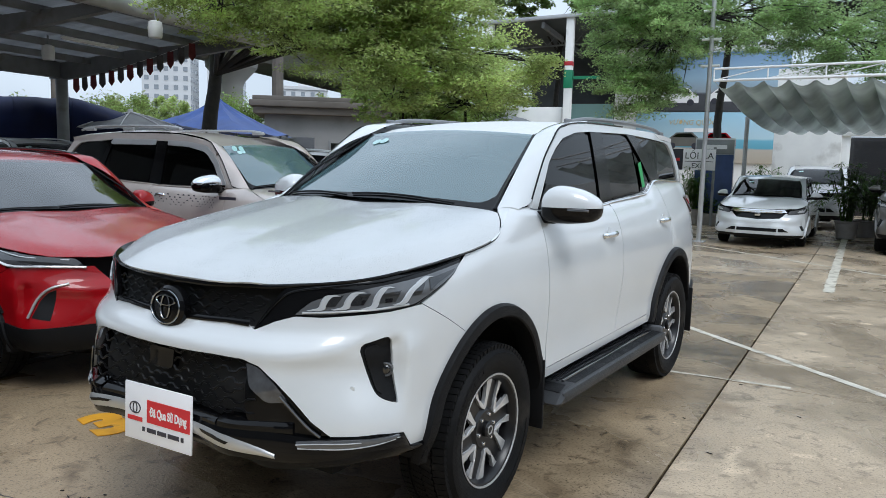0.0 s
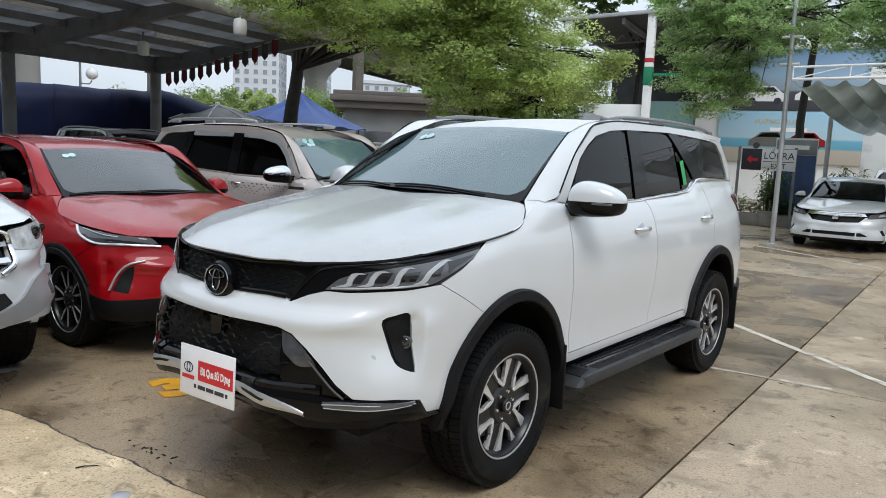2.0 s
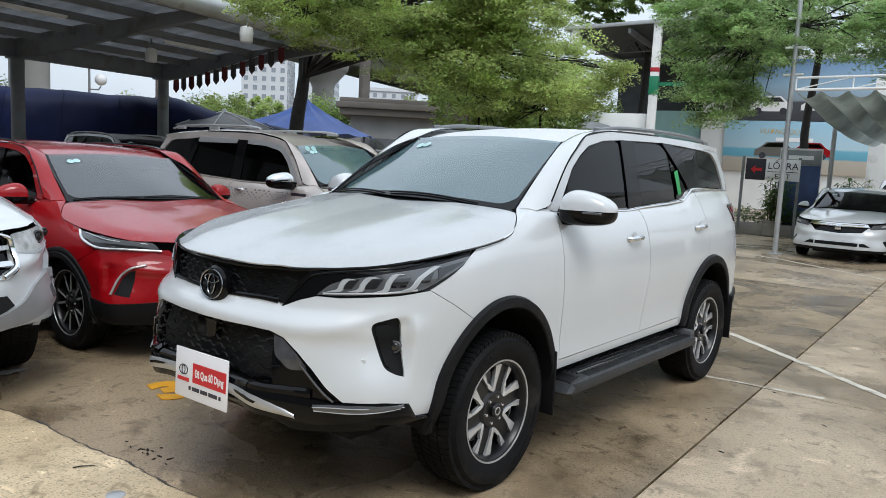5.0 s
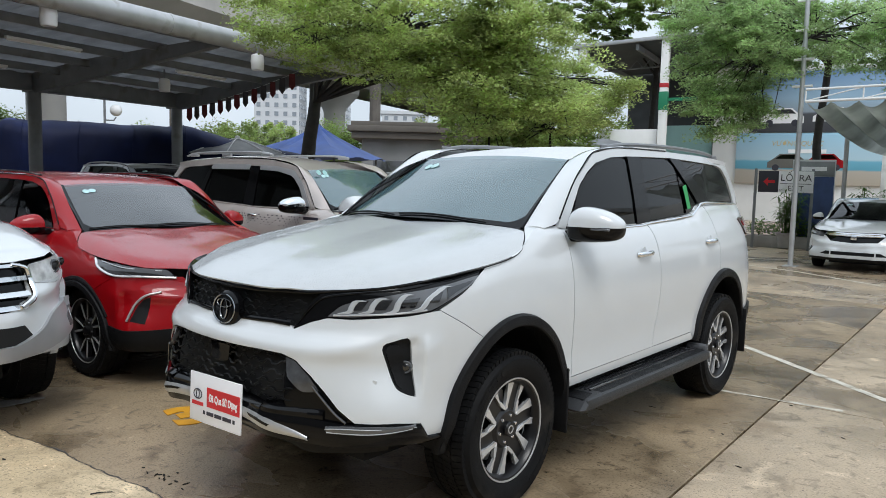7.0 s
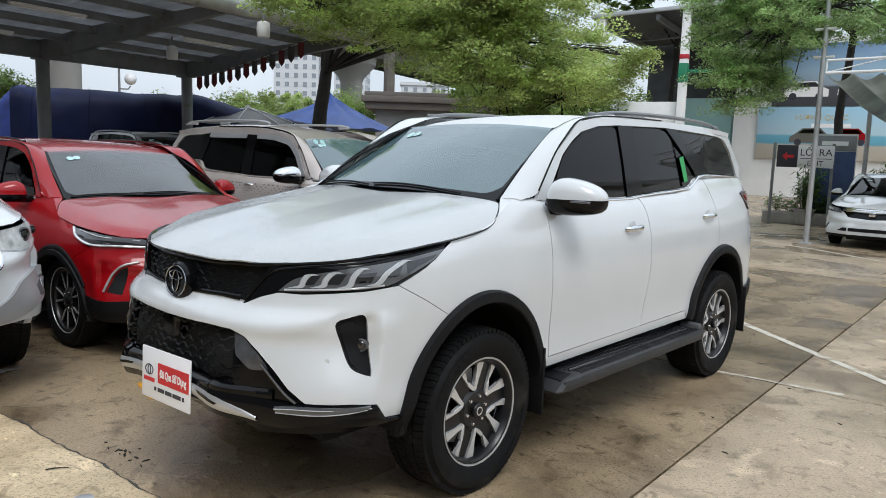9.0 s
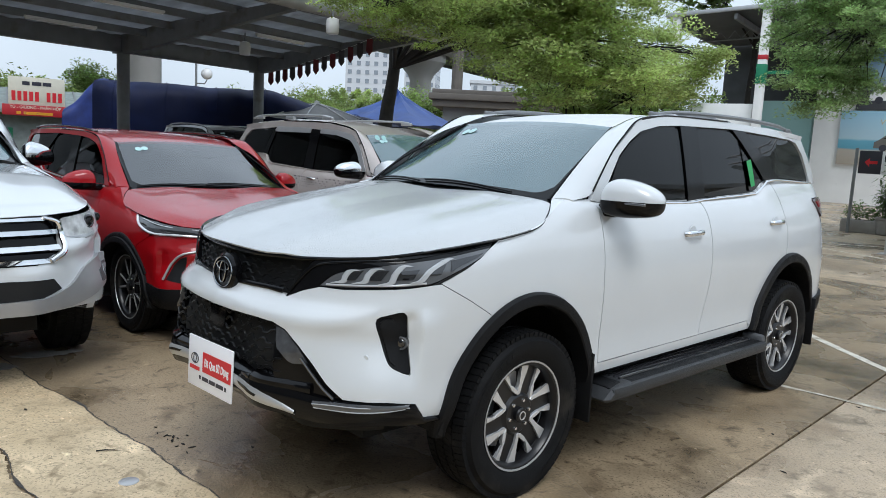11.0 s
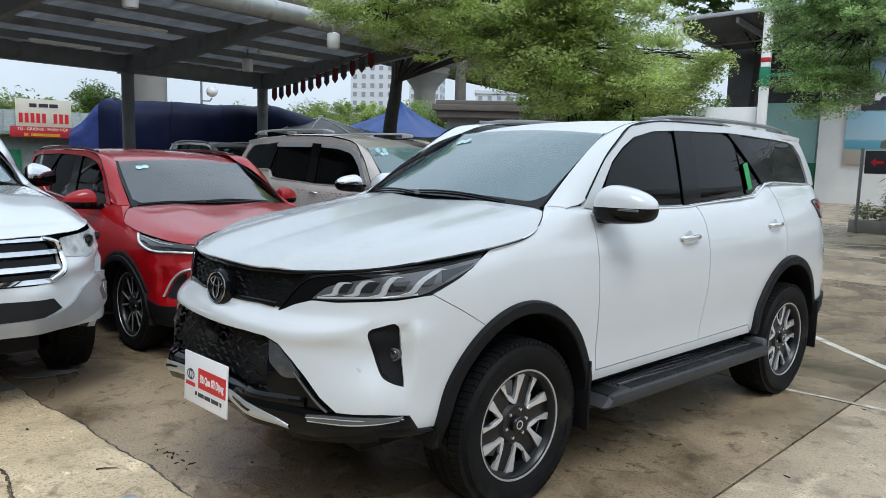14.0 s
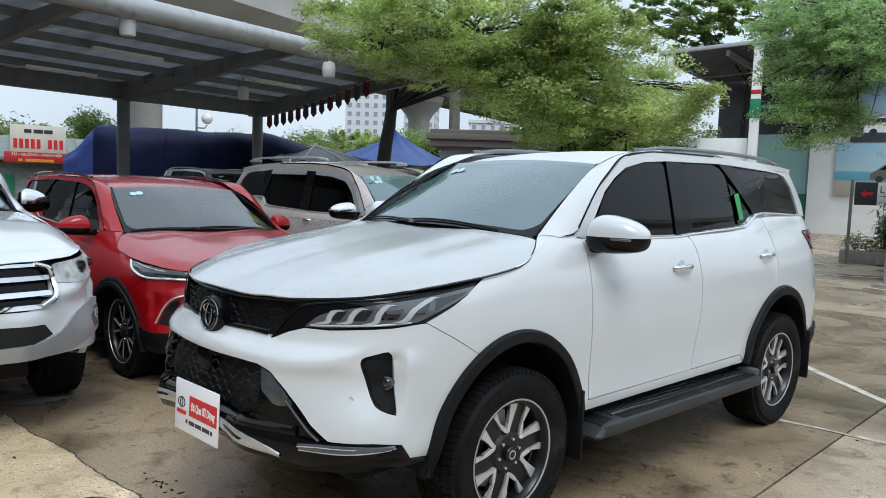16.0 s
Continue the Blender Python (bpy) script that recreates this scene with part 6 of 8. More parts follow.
frame_out = [(0.53, 1.355), (0.56, 1.40), (0.724, 1.587), (0.997, 1.772), (1.2, 1.805), (1.446, 1.82), (2.02, 1.825), (2.6, 1.82), (3.1, 1.805), (3.22, 1.785), (3.38, 1.62), (3.52, 1.45), (3.37, 1.442), (2.73, 1.462), (2.52, 1.455), (2.36, 1.385), (1.67, 1.345), (1.47, 1.33), (0.60, 1.345)]
dlo = [(0.615, 1.36), (0.796, 1.585), (0.90, 1.66), (1.014, 1.718), (1.207, 1.757), (1.437, 1.772), (2.07, 1.785), (2.30, 1.78), (2.53, 1.773), (3.0, 1.758), (3.12, 1.74), (3.24, 1.66), (3.38, 1.462), (2.73, 1.482), (2.54, 1.472), (2.48, 1.45), (2.36, 1.398), (2.25, 1.388), (1.67, 1.358), (1.47, 1.343)]
panes = (("side_window", [(0.67, 1.365), (0.80, 1.565), (0.90, 1.64), (1.014, 1.70), (1.2, 1.742), (1.425, 1.757), (1.468, 1.345)]),
         ("side_window", [(1.632, 1.765), (2.06, 1.768), (2.15, 1.73), (2.246, 1.392), (1.685, 1.363)]),
         ("side_window", [(2.185, 1.68), (2.275, 1.394), (2.36, 1.402), (2.47, 1.462)]),
         ("quarter_window", [(2.27, 1.762), (2.53, 1.764), (3.0, 1.748), (3.10, 1.735), (3.22, 1.655), (3.36, 1.468), (2.76, 1.488)]))
hood_half = [(0.0, -0.978), (0.2, -0.982), (0.3, -0.978), (0.39, -0.955), (0.465, -0.915), (0.572, -0.858), (0.655, -0.79), (0.725, -0.725), (0.79, -0.63), (0.832, -0.53), (0.86, -0.41), (0.874, -0.25), (0.880, -0.11), (0.878, 0.014), (0.860, 0.111), (0.81, 0.204), (0.76, 0.268), (0.55, 0.262), (0.3, 0.20), (0.0, 0.17)]
hood_side = [tuple(float(v) for v in p) for p in spline(hood_half[10:17], 34)]
hood_half = hood_half[:10] + hood_side + hood_half[17:]
GL = lambda y, z: S.glass(y, z)
GI = lambda d: (lambda y, z: S.glass(y, z, 1, d))
IN = lambda d: (lambda s, z: S.wrap(s, z, d))


def a_pillar(sx):
    bm = bmesh.new()
    ws = spline([(0.732, 0.312, 1.358), (0.705, 0.52, 1.515), (0.658, 0.76, 1.66), (0.605, 0.965, 1.742), (0.61, 1.15, 1.797), (0.655, 1.4, 1.828)], 26)
    dr = [np.array(S.glass(y, z)) for y, z in spline([(0.385, 1.356), (0.55, 1.398), (0.724, 1.59), (0.997, 1.775), (1.2, 1.808), (1.446, 1.822)], 26)]
    rows = []
    for a, b in zip(ws, dr):
        row = []
        for q in np.linspace(0, 1, 6):
            p = a * (1 - q) + b * q
            o = 0.020 * 4 * q * (1 - q)
            row.append(bm.verts.new((sx * (p[0] + o * 0.55), p[1] - o * 0.35, p[2] + o * 0.5)))
        rows.append(row)
    foot = [bm.verts.new((v.co.x, v.co.y + 0.01, v.co.z - 0.05)) for v in rows[0]]
    rows.insert(0, foot)
    for r0, r1 in zip(rows, rows[1:]):
        for k in range(5):
            bm.faces.new((r0[k], r0[k + 1], r1[k + 1], r1[k]))
    return bm


def car_body(B, paint, wet, arch_mat, strip_mat=CHROME, rail_mat=SATIN, ws=None, nose=None, roof=None):
    """All the panels, panes and inner parts that the cars have in common."""
    B.panel("front_bumper", S.wrap, mir(nose or bumper_half), paint, 0.017, 0.03, [fog_hole, mirrored(fog_hole)] if nose is None else ())
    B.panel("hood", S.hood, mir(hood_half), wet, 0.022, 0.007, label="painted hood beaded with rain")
    B.pair("front_fender", S.wrap, [(1.11, 1.04), (1.25, 1.098), (1.38, 1.166), (1.452, 1.198), (S.fy(-0.11), 1.220), (S.fy(0.014), 1.240), (S.fy(0.111), 1.268), (S.fy(0.204), 1.308), (S.fy(0.268), 1.338), (S.fy(0.33), 1.358), (2.19, 1.362), (2.175, 1.25), (2.16, 1.0), (2.165, 0.8), (2.17, 0.53)] + arch_line(S, *FC, 0.455, 0.545, 16, 113, 22) + [(1.381, 0.888), (1.251, 0.965)], paint, 0.026, 0.012)
    for sx in (1, -1):
        bm = bmesh.new()
        inner = spline([(x + 0.007, y, S.hood(x, y).z - 0.002) for x, y in hood_side[16::3]] + [(0.742, 0.302, 1.354), (0.724, 0.36, 1.384)], 20)
        outer = [S.wrap(S.fy(y), z - 0.002) for y, z in spline([(0.014, 1.240), (0.111, 1.268), (0.204, 1.308), (0.268, 1.338), (0.33, 1.358), (0.40, 1.364)], 20)]
        rows = [[bm.verts.new((sx * (a[0] + (b.x - a[0]) * q), a[1] + (b.y - a[1]) * q, a[2] + (b.z - a[2]) * q + 0.012 * q * (1 - q))) for q in (0, 0.25, 0.5, 0.75, 1)] for a, b in zip(inner, outer)]
        for r0, r1 in zip(rows, rows[1:]):
            for k in range(4):
                bm.faces.new((r0[k], r0[k + 1], r1[k + 1], r1[k]))
        B.add("fender_shoulder", bm, paint)
    B.pair("front_door", S.wrap, [(2.196, 1.362), (2.6, 1.357), (3.0, 1.351), (3.225, 1.353), (3.242, 1.25), (3.245, 1.1), (3.225, 0.85), (3.18, 0.63), (3.165, 0.565), (2.176, 0.556), (2.171, 0.8), (2.166, 1.0), (2.181, 1.25)], paint, 0.045)
    B.pair("rear_door", S.wrap, [(3.231, 1.353), (3.5, 1.362), (3.87, 1.388), (3.96, 1.395), (4.03, 1.42), (4.12, 1.468), (4.22, 1.472), (4.28, 1.35), (4.30, 1.15), (4.27, 1.0)] + arch_line(S, *RC, 0.51, 0.58, 100, 168, 12) + [(3.785, 0.575), (3.170, 0.566), (3.186, 0.63), (3.231, 0.85), (3.251, 1.1), (3.248, 1.25)], paint)
    B.pair("rear_quarter", S.wrap, [(4.226, 1.472), (5.0, 1.462), (5.06, 1.44), (5.10, 1.36), (4.90, 1.345), (4.97, 1.20), (5.10, 1.19), (5.12, 0.60), (4.84, 0.565)] + arch_line(S, *RC, 0.51, 0.58, 14, 99, 18) + [(4.276, 1.0), (4.306, 1.15), (4.286, 1.35)], paint)
    B.pair("side_sill", S.wrap, [(2.10, 0.50), (2.17, 0.55), (3.785, 0.57), (3.83, 0.515)], paint, 0.04, 0.03)
    B.pair("tailgate_half", S.wrap, [(5.11, 0.60), (5.11, 1.18), (5.09, 1.45), (6.1, 1.45), (6.1, 0.60)], paint, 0.06)
    B.pair("rear_bumper", IN(0.02), [(4.86, 0.50), (4.86, 0.60), (5.1, 0.64), (6.1, 0.64), (6.1, 0.48)], PLASTIC, 0.05, 0.03)
    for sx in (1, -1):
        B.add("wheel_arch_moulding", flare(S, *FC, FI, FO, 0, 180, sx), arch_mat)
        B.add("wheel_arch_moulding", flare(S, *RC, RI, RO, 2, 168, sx), arch_mat)
        for yc in (0.0, 2.73):
            bm = bmesh.new()
            rows = [[bm.verts.new((sx * x, yc + 0.49 * math.cos(a), 0.39 + 0.54 * math.sin(a))) for x in (0.905, 0.80, 0.50)] for a in np.linspace(-0.2, math.pi - 0.02, 24)]
            for r0, r1 in zip(rows, rows[1:]):
                for k in range(2):
                    bm.faces.new((r0[k], r0[k + 1], r1[k + 1], r1[k]))
            bm.faces.new([r[2] for r in rows])
            B.add("wheel_well", bm, CABIN)
    B.add("inner_body", nb(((0, -0.40, 0.80), (1.2, 0.75, 0.60)), ((0, 1.55, 0.62), (1.66, 1.9, 0.56)), ((0, 1.5, 0.40), (1.0, 4.2, 0.22)), ((0, 3.1, 0.9), (1.3, 0.9, 0.8)), ((0, -0.2, 0.95), (1.46, 0.7, 0.2))), CABIN)
    B.add("dashboard", nb(((0, 0.62, 1.22), (1.5, 0.7, 0.22), 0.05)), CABIN)
    B.add("parcel_floor", nb(((0, 1.9, 1.02), (1.56, 2.9, 0.10), 0.02)), CABIN)
    for sx in (0.38, -0.38):
        B.add("seat", nb(((sx, 1.42, 1.28), (0.5, 0.16, 0.62), 0.06), ((sx, 1.46, 1.66), (0.26, 0.10, 0.16), 0.04)), CABIN)
    bm = bmesh.new()
    tube(bm, [(0.38 + 0.18 * math.cos(a), 0.92 - 0.07 * math.sin(a), 1.32 + 0.17 * math.sin(a)) for a in np.linspace(0, 2 * math.pi, 30)], 0.014, 8)
    B.add("steering_wheel", bm, CABIN)
    B.pair("door_frame", GL, frame_out, paint, 0.024, 0.025, [dlo])
    B.pair("glass_surround", GI(-0.02), dlo, BLACK, 0.05, 0.0)
    for nm, pl in panes:
        B.pair(nm, GI(-0.010), rpoly([(*p, 0.03) for p in pl]), GLASS, 0.05, 0.006, label="dark tinted glass")
    B.pair("b_pillar", GL, [(1.437, 1.77), (1.622, 1.778), (1.676, 1.358), (1.478, 1.344)], BLACK, 0.05, 0.012)
    B.pair("c_pillar_trim", GL, [(2.075, 1.783), (2.25, 1.78), (2.742, 1.482), (2.56, 1.474), (2.50, 1.47), (2.185, 1.71)], BLACK, 0.03, 0.012)
    for sx in (1, -1):
        B.add("belt_strip", ribbon(bmesh.new(), [S.glass(y, z - 0.008, sx, 0.006) for y, z in ((0.62, 1.352), (1.0, 1.347), (1.47, 1.343), (1.67, 1.357), (2.25, 1.386), (2.36, 1.396), (2.48, 1.448), (2.54, 1.471), (2.73, 1.480), (3.38, 1.460))], 0.0085, 70), strip_mat, "bright strip below the windows")
        B.add("door_seal", ribbon(bmesh.new(), [S.glass(y, z + 0.002, sx, 0.001) for y, z in ((0.545, 1.398), (0.724, 1.589), (0.86, 1.692), (0.997, 1.774), (1.2, 1.807), (1.446, 1.822), (2.02, 1.827))], 0.005, 50), BLACK)
        B.add("a_pillar", a_pillar(sx), paint)
        B.add("windscreen_seal", ribbon(bmesh.new(), [(sx * 0.722, 0.30, 1.354), (sx * 0.690, 0.52, 1.506), (sx * 0.648, 0.75, 1.620), (sx * 0.604, 0.962, 1.735)], 0.007, 24), BLACK)
        if rail_mat:
            pts = [(sx * 0.655, 1.16, 1.790), (sx * 0.67, 1.32, 1.829), (sx * 0.675, 1.6, 1.852), (sx * 0.675, 2.2, 1.862), (sx * 0.668, 2.75, 1.852), (sx * 0.655, 3.0, 1.832), (sx * 0.65, 3.12, 1.808)]
            rail = B.add("roof_rail", ribbon(bmesh.new(), pts, 0.014, 50), rail_mat)
            for y in (1.24, 2.1, 3.02):
                bm = nb(((sx * 0.668, y, 1.825), (0.022, 0.09, 0.026), 0.01))
                if B.warp:
                    for v in bm.verts:
                        v.co = B.warp(v.co)
                part("rail_foot", bm, rail_mat, rail)
    B.add("windscreen", quad_patch([(-0.718, 0.31, 1.350), (0.718, 0.31, 1.350), (0.60, 0.965, 1.732), (-0.60, 0.965, 1.732)], 24, 14, (0, -0.02, 0.045), 0.10, -0.02), ws or WSGLASS, "blue-grey film-tinted windscreen with rain drops")
    for u, v in ((0.14, 0.80), (0.185, 0.81)):
        a, b, c, d = (Vector(q) for q in ((-0.685, 0.31, 1.352), (0.685, 0.31, 1.352), (0.60, 0.965, 1.732), (-0.60, 0.965, 1.732)))
        k = 4 * u * (1 - u)
        p = a.lerp(b, u).lerp(d.lerp(c, u), v) + Vector((0, -0.02, 0.045)) * k * (0.6 + 2.4 * v * (1 - v) * 0.667) + Vector((0, -1, 0)) * k * (0.10 * (1 - v) - 0.02 * v)
        nrm = Vector((-0.1, -0.53, 0.85)).normalized()
        B.add("windscreen_sticker", lathe(bmesh.new(), [(0.0, 0.008), (0.030, 0.0075), (0.030, 0.006), (0.0, 0.006)], 20, Matrix.Translation(p) @ nrm.to_track_quat("Z", "Y").to_matrix().to_4x4()), STICKER)
    B.add("cowl", quad_patch([(-0.74, 0.235, 1.325), (0.74, 0.235, 1.325), (0.72, 0.35, 1.370), (-0.72, 0.35, 1.370)], 24, 4, (0, 0, 0.012), 0.10, 0.10), PLASTIC)
    def on_screen(u, v):
        a, b, c, d = (Vector(q) for q in ((-0.718, 0.31, 1.350), (0.718, 0.31, 1.350), (0.60, 0.965, 1.732), (-0.60, 0.965, 1.732)))
        k = 4 * u * (1 - u)
        return a.lerp(b, u).lerp(d.lerp(c, u), v) + Vector((0, -0.02, 0.045)) * k * (0.6 + 0.4 * 4 * v * (1 - v)) + Vector((0, -1, 0)) * k * (0.10 * (1 - v) - 0.02 * v) + Vector((0, -0.002, 0.003))
    for u0, u1, v0, v1 in ((0.0, 0.018, 0.0, 1.0), (0.982, 1.0, 0.0, 1.0), (0.018, 0.982, 0.0, 0.05)):
        bm = bmesh.new()
        us = [u0 + (u1 - u0) * i / 48 for i in range(49)]
        tops = [v1 + (0.10 * max(0, (abs(2 * u - 1) - 0.84) / 0.124) ** 2.5 if v1 < 0.5 else 0) for u in us]
        g = [[bm.verts.new(on_screen(u, v0 + (v1 - v0) * j / 14)) for u, v1 in zip(us, tops)] for j in range(15)]
        for r0, r1 in zip(g, g[1:]):
            for i in range(48):
                bm.faces.new((r0[i], r0[i + 1], r1[i + 1], r1[i]))
        B.add("screen_border", bm, BLACK)
    for u0, u1 in ((0.86, 0.42), (0.40, 0.03)):
        B.add("wiper", ribbon(bmesh.new(), [on_screen(u0 + (u1 - u0) * q, 0.008 + 0.034 * math.sin(math.pi * q * 0.8)) + Vector((0, -0.006, 0.006)) for q in np.linspace(0, 1, 7)], 0.005, 24), PLASTIC)
    B.add("sensor_housing", nb(((0.0, 0.90, 1.695), (0.12, 0.06, 0.02), 0.008)), CABIN)
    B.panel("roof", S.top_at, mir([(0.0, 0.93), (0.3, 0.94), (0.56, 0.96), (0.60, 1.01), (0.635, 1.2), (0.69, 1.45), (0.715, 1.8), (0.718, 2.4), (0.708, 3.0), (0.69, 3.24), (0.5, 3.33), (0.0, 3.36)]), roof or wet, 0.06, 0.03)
    B.add("rear_window", quad_patch([(-0.66, 3.58, 1.44), (0.66, 3.58, 1.44), (0.62, 3.26, 1.79), (-0.62, 3.26, 1.79)], 10, 6, (0, 0.06, 0), -0.06, -0.03), GLASS)


# ---- the white sport utility vehicle ----
suv = thing("white_suv", "pearl white sport utility vehicle with black trim, wet from rain", "car", Matrix.Translation((0.035, 0, 0)) @ Matrix.Diagonal((0.9624, 1, 1, 1)))
MB = Body(suv)
# roof: the same white again, with a paler base colour than hood and flanks
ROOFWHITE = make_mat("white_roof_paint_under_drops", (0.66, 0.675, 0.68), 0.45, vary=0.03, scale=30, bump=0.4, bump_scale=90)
car_body(MB, WHITE, WHITEWETDIM, PLASTIC, rail_mat=RAILGREY, roof=ROOFWHITE)
MB.panel("window_tag", GI(0.0015), [(2.235, 1.59), (2.30, 1.605), (2.345, 1.435), (2.285, 1.425)], GREENTAG, 0.03, 0.0, label="bright green film strip inside the glass")

# nose: grille, lamps, lower grille, skirt
IN = lambda d: (lambda s, z: S.wrap(s, z, d))
part("grille_backing", region(IN(-0.05), mir([(0.0, 1.121), (0.60, 1.125), (0.60, 0.94), (0.25, 0.905), (0.0, 0.895)]), (), 0.05, 0.0), CABIN, suv)
def both(half):
    """A line over the whole nose from its half given from the middle outwards."""
    return [(-a, b) for a, b in half[::-1] if a > 1e-6] + half
part("grille_top_bar", band(IN(0.004), both([(0.0, 1.110), (0.2, 1.114), (0.371, 1.122), (0.5, 1.117), (0.62, 1.124), (0.825, 1.141), (1.117, 1.172), (1.445, 1.214)]), both([(0.0, 1.084), (0.2, 1.088), (0.375, 1.097), (0.511, 1.102), (0.616, 1.113), (0.806, 1.128), (1.083, 1.156), (1.445, 1.206)]), 120, 4, 0.03, 0.004), BLACK, suv, "gloss black bar below the hood edge")
for r in range(4):
    z = 0.984 + 0.0265 * r
    smax = 0.43 + (z - 0.97) * 0.75
    for sx in (1, -1):
        pts = [S.wrap(sx * q, z + 0.006 * math.copysign(abs(math.sin(q * 80 + r * math.pi)) ** 0.5, math.sin(q * 80 + r * math.pi)), -0.014) for q in np.linspace(0.06, smax, 64)]
        part("grille_bar", tube(bmesh.new(), pts, 0.0042, 6), GRILLE, suv)
part("grille_lower_edge", band(IN(0.004), both([(0.0, 0.974), (0.2, 0.979), (0.333, 0.984), (0.435, 0.984)]), both([(0.0, 0.954), (0.2, 0.961), (0.33, 0.966), (0.435, 0.962)]), 60, 3, 0.02, 0.003), BLACK, suv)
lamp_in = rpoly([(0.612, 1.015, 0.005), (0.668, 1.062, 0.02), (0.728, 1.083, 0.03), (0.906, 1.115, 0.05), (1.169, 1.143, 0.05), (1.38, 1.170, 0.004), (1.314, 1.134, 0.03), (1.147, 1.073, 0.03), (1.066, 1.042, 0.03), (0.958, 1.031, 0.03), (0.833, 1.026, 0.03), (0.723, 1.016, 0.03)])
for sx in (1, -1):
    SW = lambda s, z, d=0.0: (lambda p: Vector((p.x * sx, p.y, p.z)))(S.wrap(s, z, d))
    part("headlamp_surround", band(lambda s, z: SW(s, z, 0.001), [(0.455, 0.957), (0.491, 1.014), (0.541, 1.080), (0.575, 1.110), (0.779, 1.130), (0.909, 1.141), (1.042, 1.153), (1.202, 1.168), (1.412, 1.196)], [(0.455, 0.953), (0.536, 0.987), (0.613, 1.010), (0.712, 1.007), (0.834, 1.015), (0.959, 1.022), (1.066, 1.035), (1.147, 1.069), (1.314, 1.130), (1.412, 1.190)], 70, 8, 0.02), BLACK, suv)
    part("surround_edge", ribbon(bmesh.new(), [SW(0.470, 0.975, 0.005), SW(0.53, 1.045, 0.007), SW(0.60, 1.096, 0.007), SW(0.75, 1.118, 0.006), SW(0.95, 1.134, 0.005), SW(1.2, 1.160, 0.004)], 0.004, 20), BLACK, suv)
    lampbody = part("headlamp", region(lambda s, z: SW(s, z, 0.004), lamp_in, (), 0.014, 0.006), LENS, suv, "smoked headlamp with bright light guides")
    # upright light guides that grow out of one line along the lamp's foot
    for k in range(4):
        s0, z0 = (0.706, 0.792, 0.896, 1.017)[k], (1.034, 1.038, 1.040, 1.049)[k]
        s1, z1 = (0.736, 0.830, 0.942, 1.140)[k], (1.083, 1.093, 1.108, 1.132)[k]
        line = spline([(s0 - 0.045, z0 - 0.003), (s0, z0 + 0.004), (s0 + 0.35 * (s1 - s0), z0 + 0.55 * (z1 - z0)), (s1, z1), (s1 + 0.035, z1 + 0.004)], 15)
        bm = bmesh.new()
        rows = []
        for q, (a, b) in enumerate(line):
            w = (0.006 if q < 2 else 0.013) * (1.0 if q < 11 else 0.75)
            rows.append([bm.verts.new(SW(a + da, b + db, o)) for da, db, o in ((-w, w * 0.25, 0.003), (-w * 0.7, w * 0.2, 0.010), (w * 0.7, -w * 0.2, 0.010), (w, -w * 0.25, 0.003))])
        for r0, r1 in zip(rows, rows[1:]):
            for j in range(3):
                bm.faces.new((r0[j], r0[j + 1], r1[j + 1], r1[j]))
        part("light_guide", bm, LIGHTBAR, lampbody)
    part("light_guide", ribbon(bmesh.new(), [SW(0.64, 1.022, 0.006), SW(0.75, 1.027, 0.006), SW(0.90, 1.034, 0.006), SW(1.04, 1.044, 0.006)], 0.0045, 20), LIGHTBAR, lampbody)
    for k, (a, b, c) in enumerate(((0.715, 0.775, 1.046), (0.80, 0.875, 1.050), (0.91, 1.0, 1.056), (1.05, 1.12, 1.075))):
        part("lamp_pocket", band(lambda p, q: SW(p, q, 0.007), [(a + 0.022, c + 0.034), (b + 0.012, c + 0.042)], [(a + 0.008, c), (b - 0.018, c + 0.002)], 10, 3, 0.003), SMOKED, lampbody)
    part("projector", band(lambda a, b: SW(a, b, 0.007), [(1.16, 1.128), (1.24, 1.140), (1.33, 1.152)], [(1.15, 1.085), (1.20, 1.108), (1.30, 1.138)], 20, 3, 0.004), SMOKED, lampbody)
    # fog lamp pocket
    pocket = part("fog_pocket", region(lambda s, z: SW(s, z, -0.012), fog_hole, (), 0.02, 0.0), PLASTIC, suv)
    bm = region(lambda s, z: SW(s, z, -0.004), rpoly([(0.855, 0.895, 0.02), (0.915, 0.91, 0.03), (0.945, 0.80, 0.02), (0.93, 0.72, 0.02), (0.905, 0.73, 0.02)]), (), 0.02, 0.02)
    part("fog_bezel", bm, PLASTIC, pocket)
    p = SW(0.948, 0.806, -0.004)
    part("fog_lamp", lathe(bmesh.new(), [(0.0, 0.012), (0.014, 0.010), (0.020, 0.004), (0.024, 0.006), (0.026, 0.0), (0.026, -0.02)], 20, Matrix.Translation(p) @ Matrix.Rotation(radians(90), 4, "X") @ Matrix.Rotation(radians(28 * sx), 4, "Y")), SMOKED, pocket)
    part("fog_ring", lathe(bmesh.new(), [(0.021, 0.006), (0.024, 0.009), (0.027, 0.006), (0.027, 0.0)], 20, Matrix.Translation(p) @ Matrix.Rotation(radians(90), 4, "X") @ Matrix.Rotation(radians(28 * sx), 4, "Y")), GREYPLASTIC, pocket)
    # parking sensor
    p = SW(0.815, 0.753, 0.001)
    part("parking_sensor", lathe(bmesh.new(), [(0.0, 0.0005), (0.009, 0.0005), (0.0095, -0.001), (0.0105, -0.001), (0.0108, 0.0004), (0.0108, -0.004)], 16, Matrix.Translation(p) @ Matrix.Rotation(radians(90), 4, "X") @ Matrix.Rotation(radians(35 * sx), 4, "Y")), WHITE, suv)
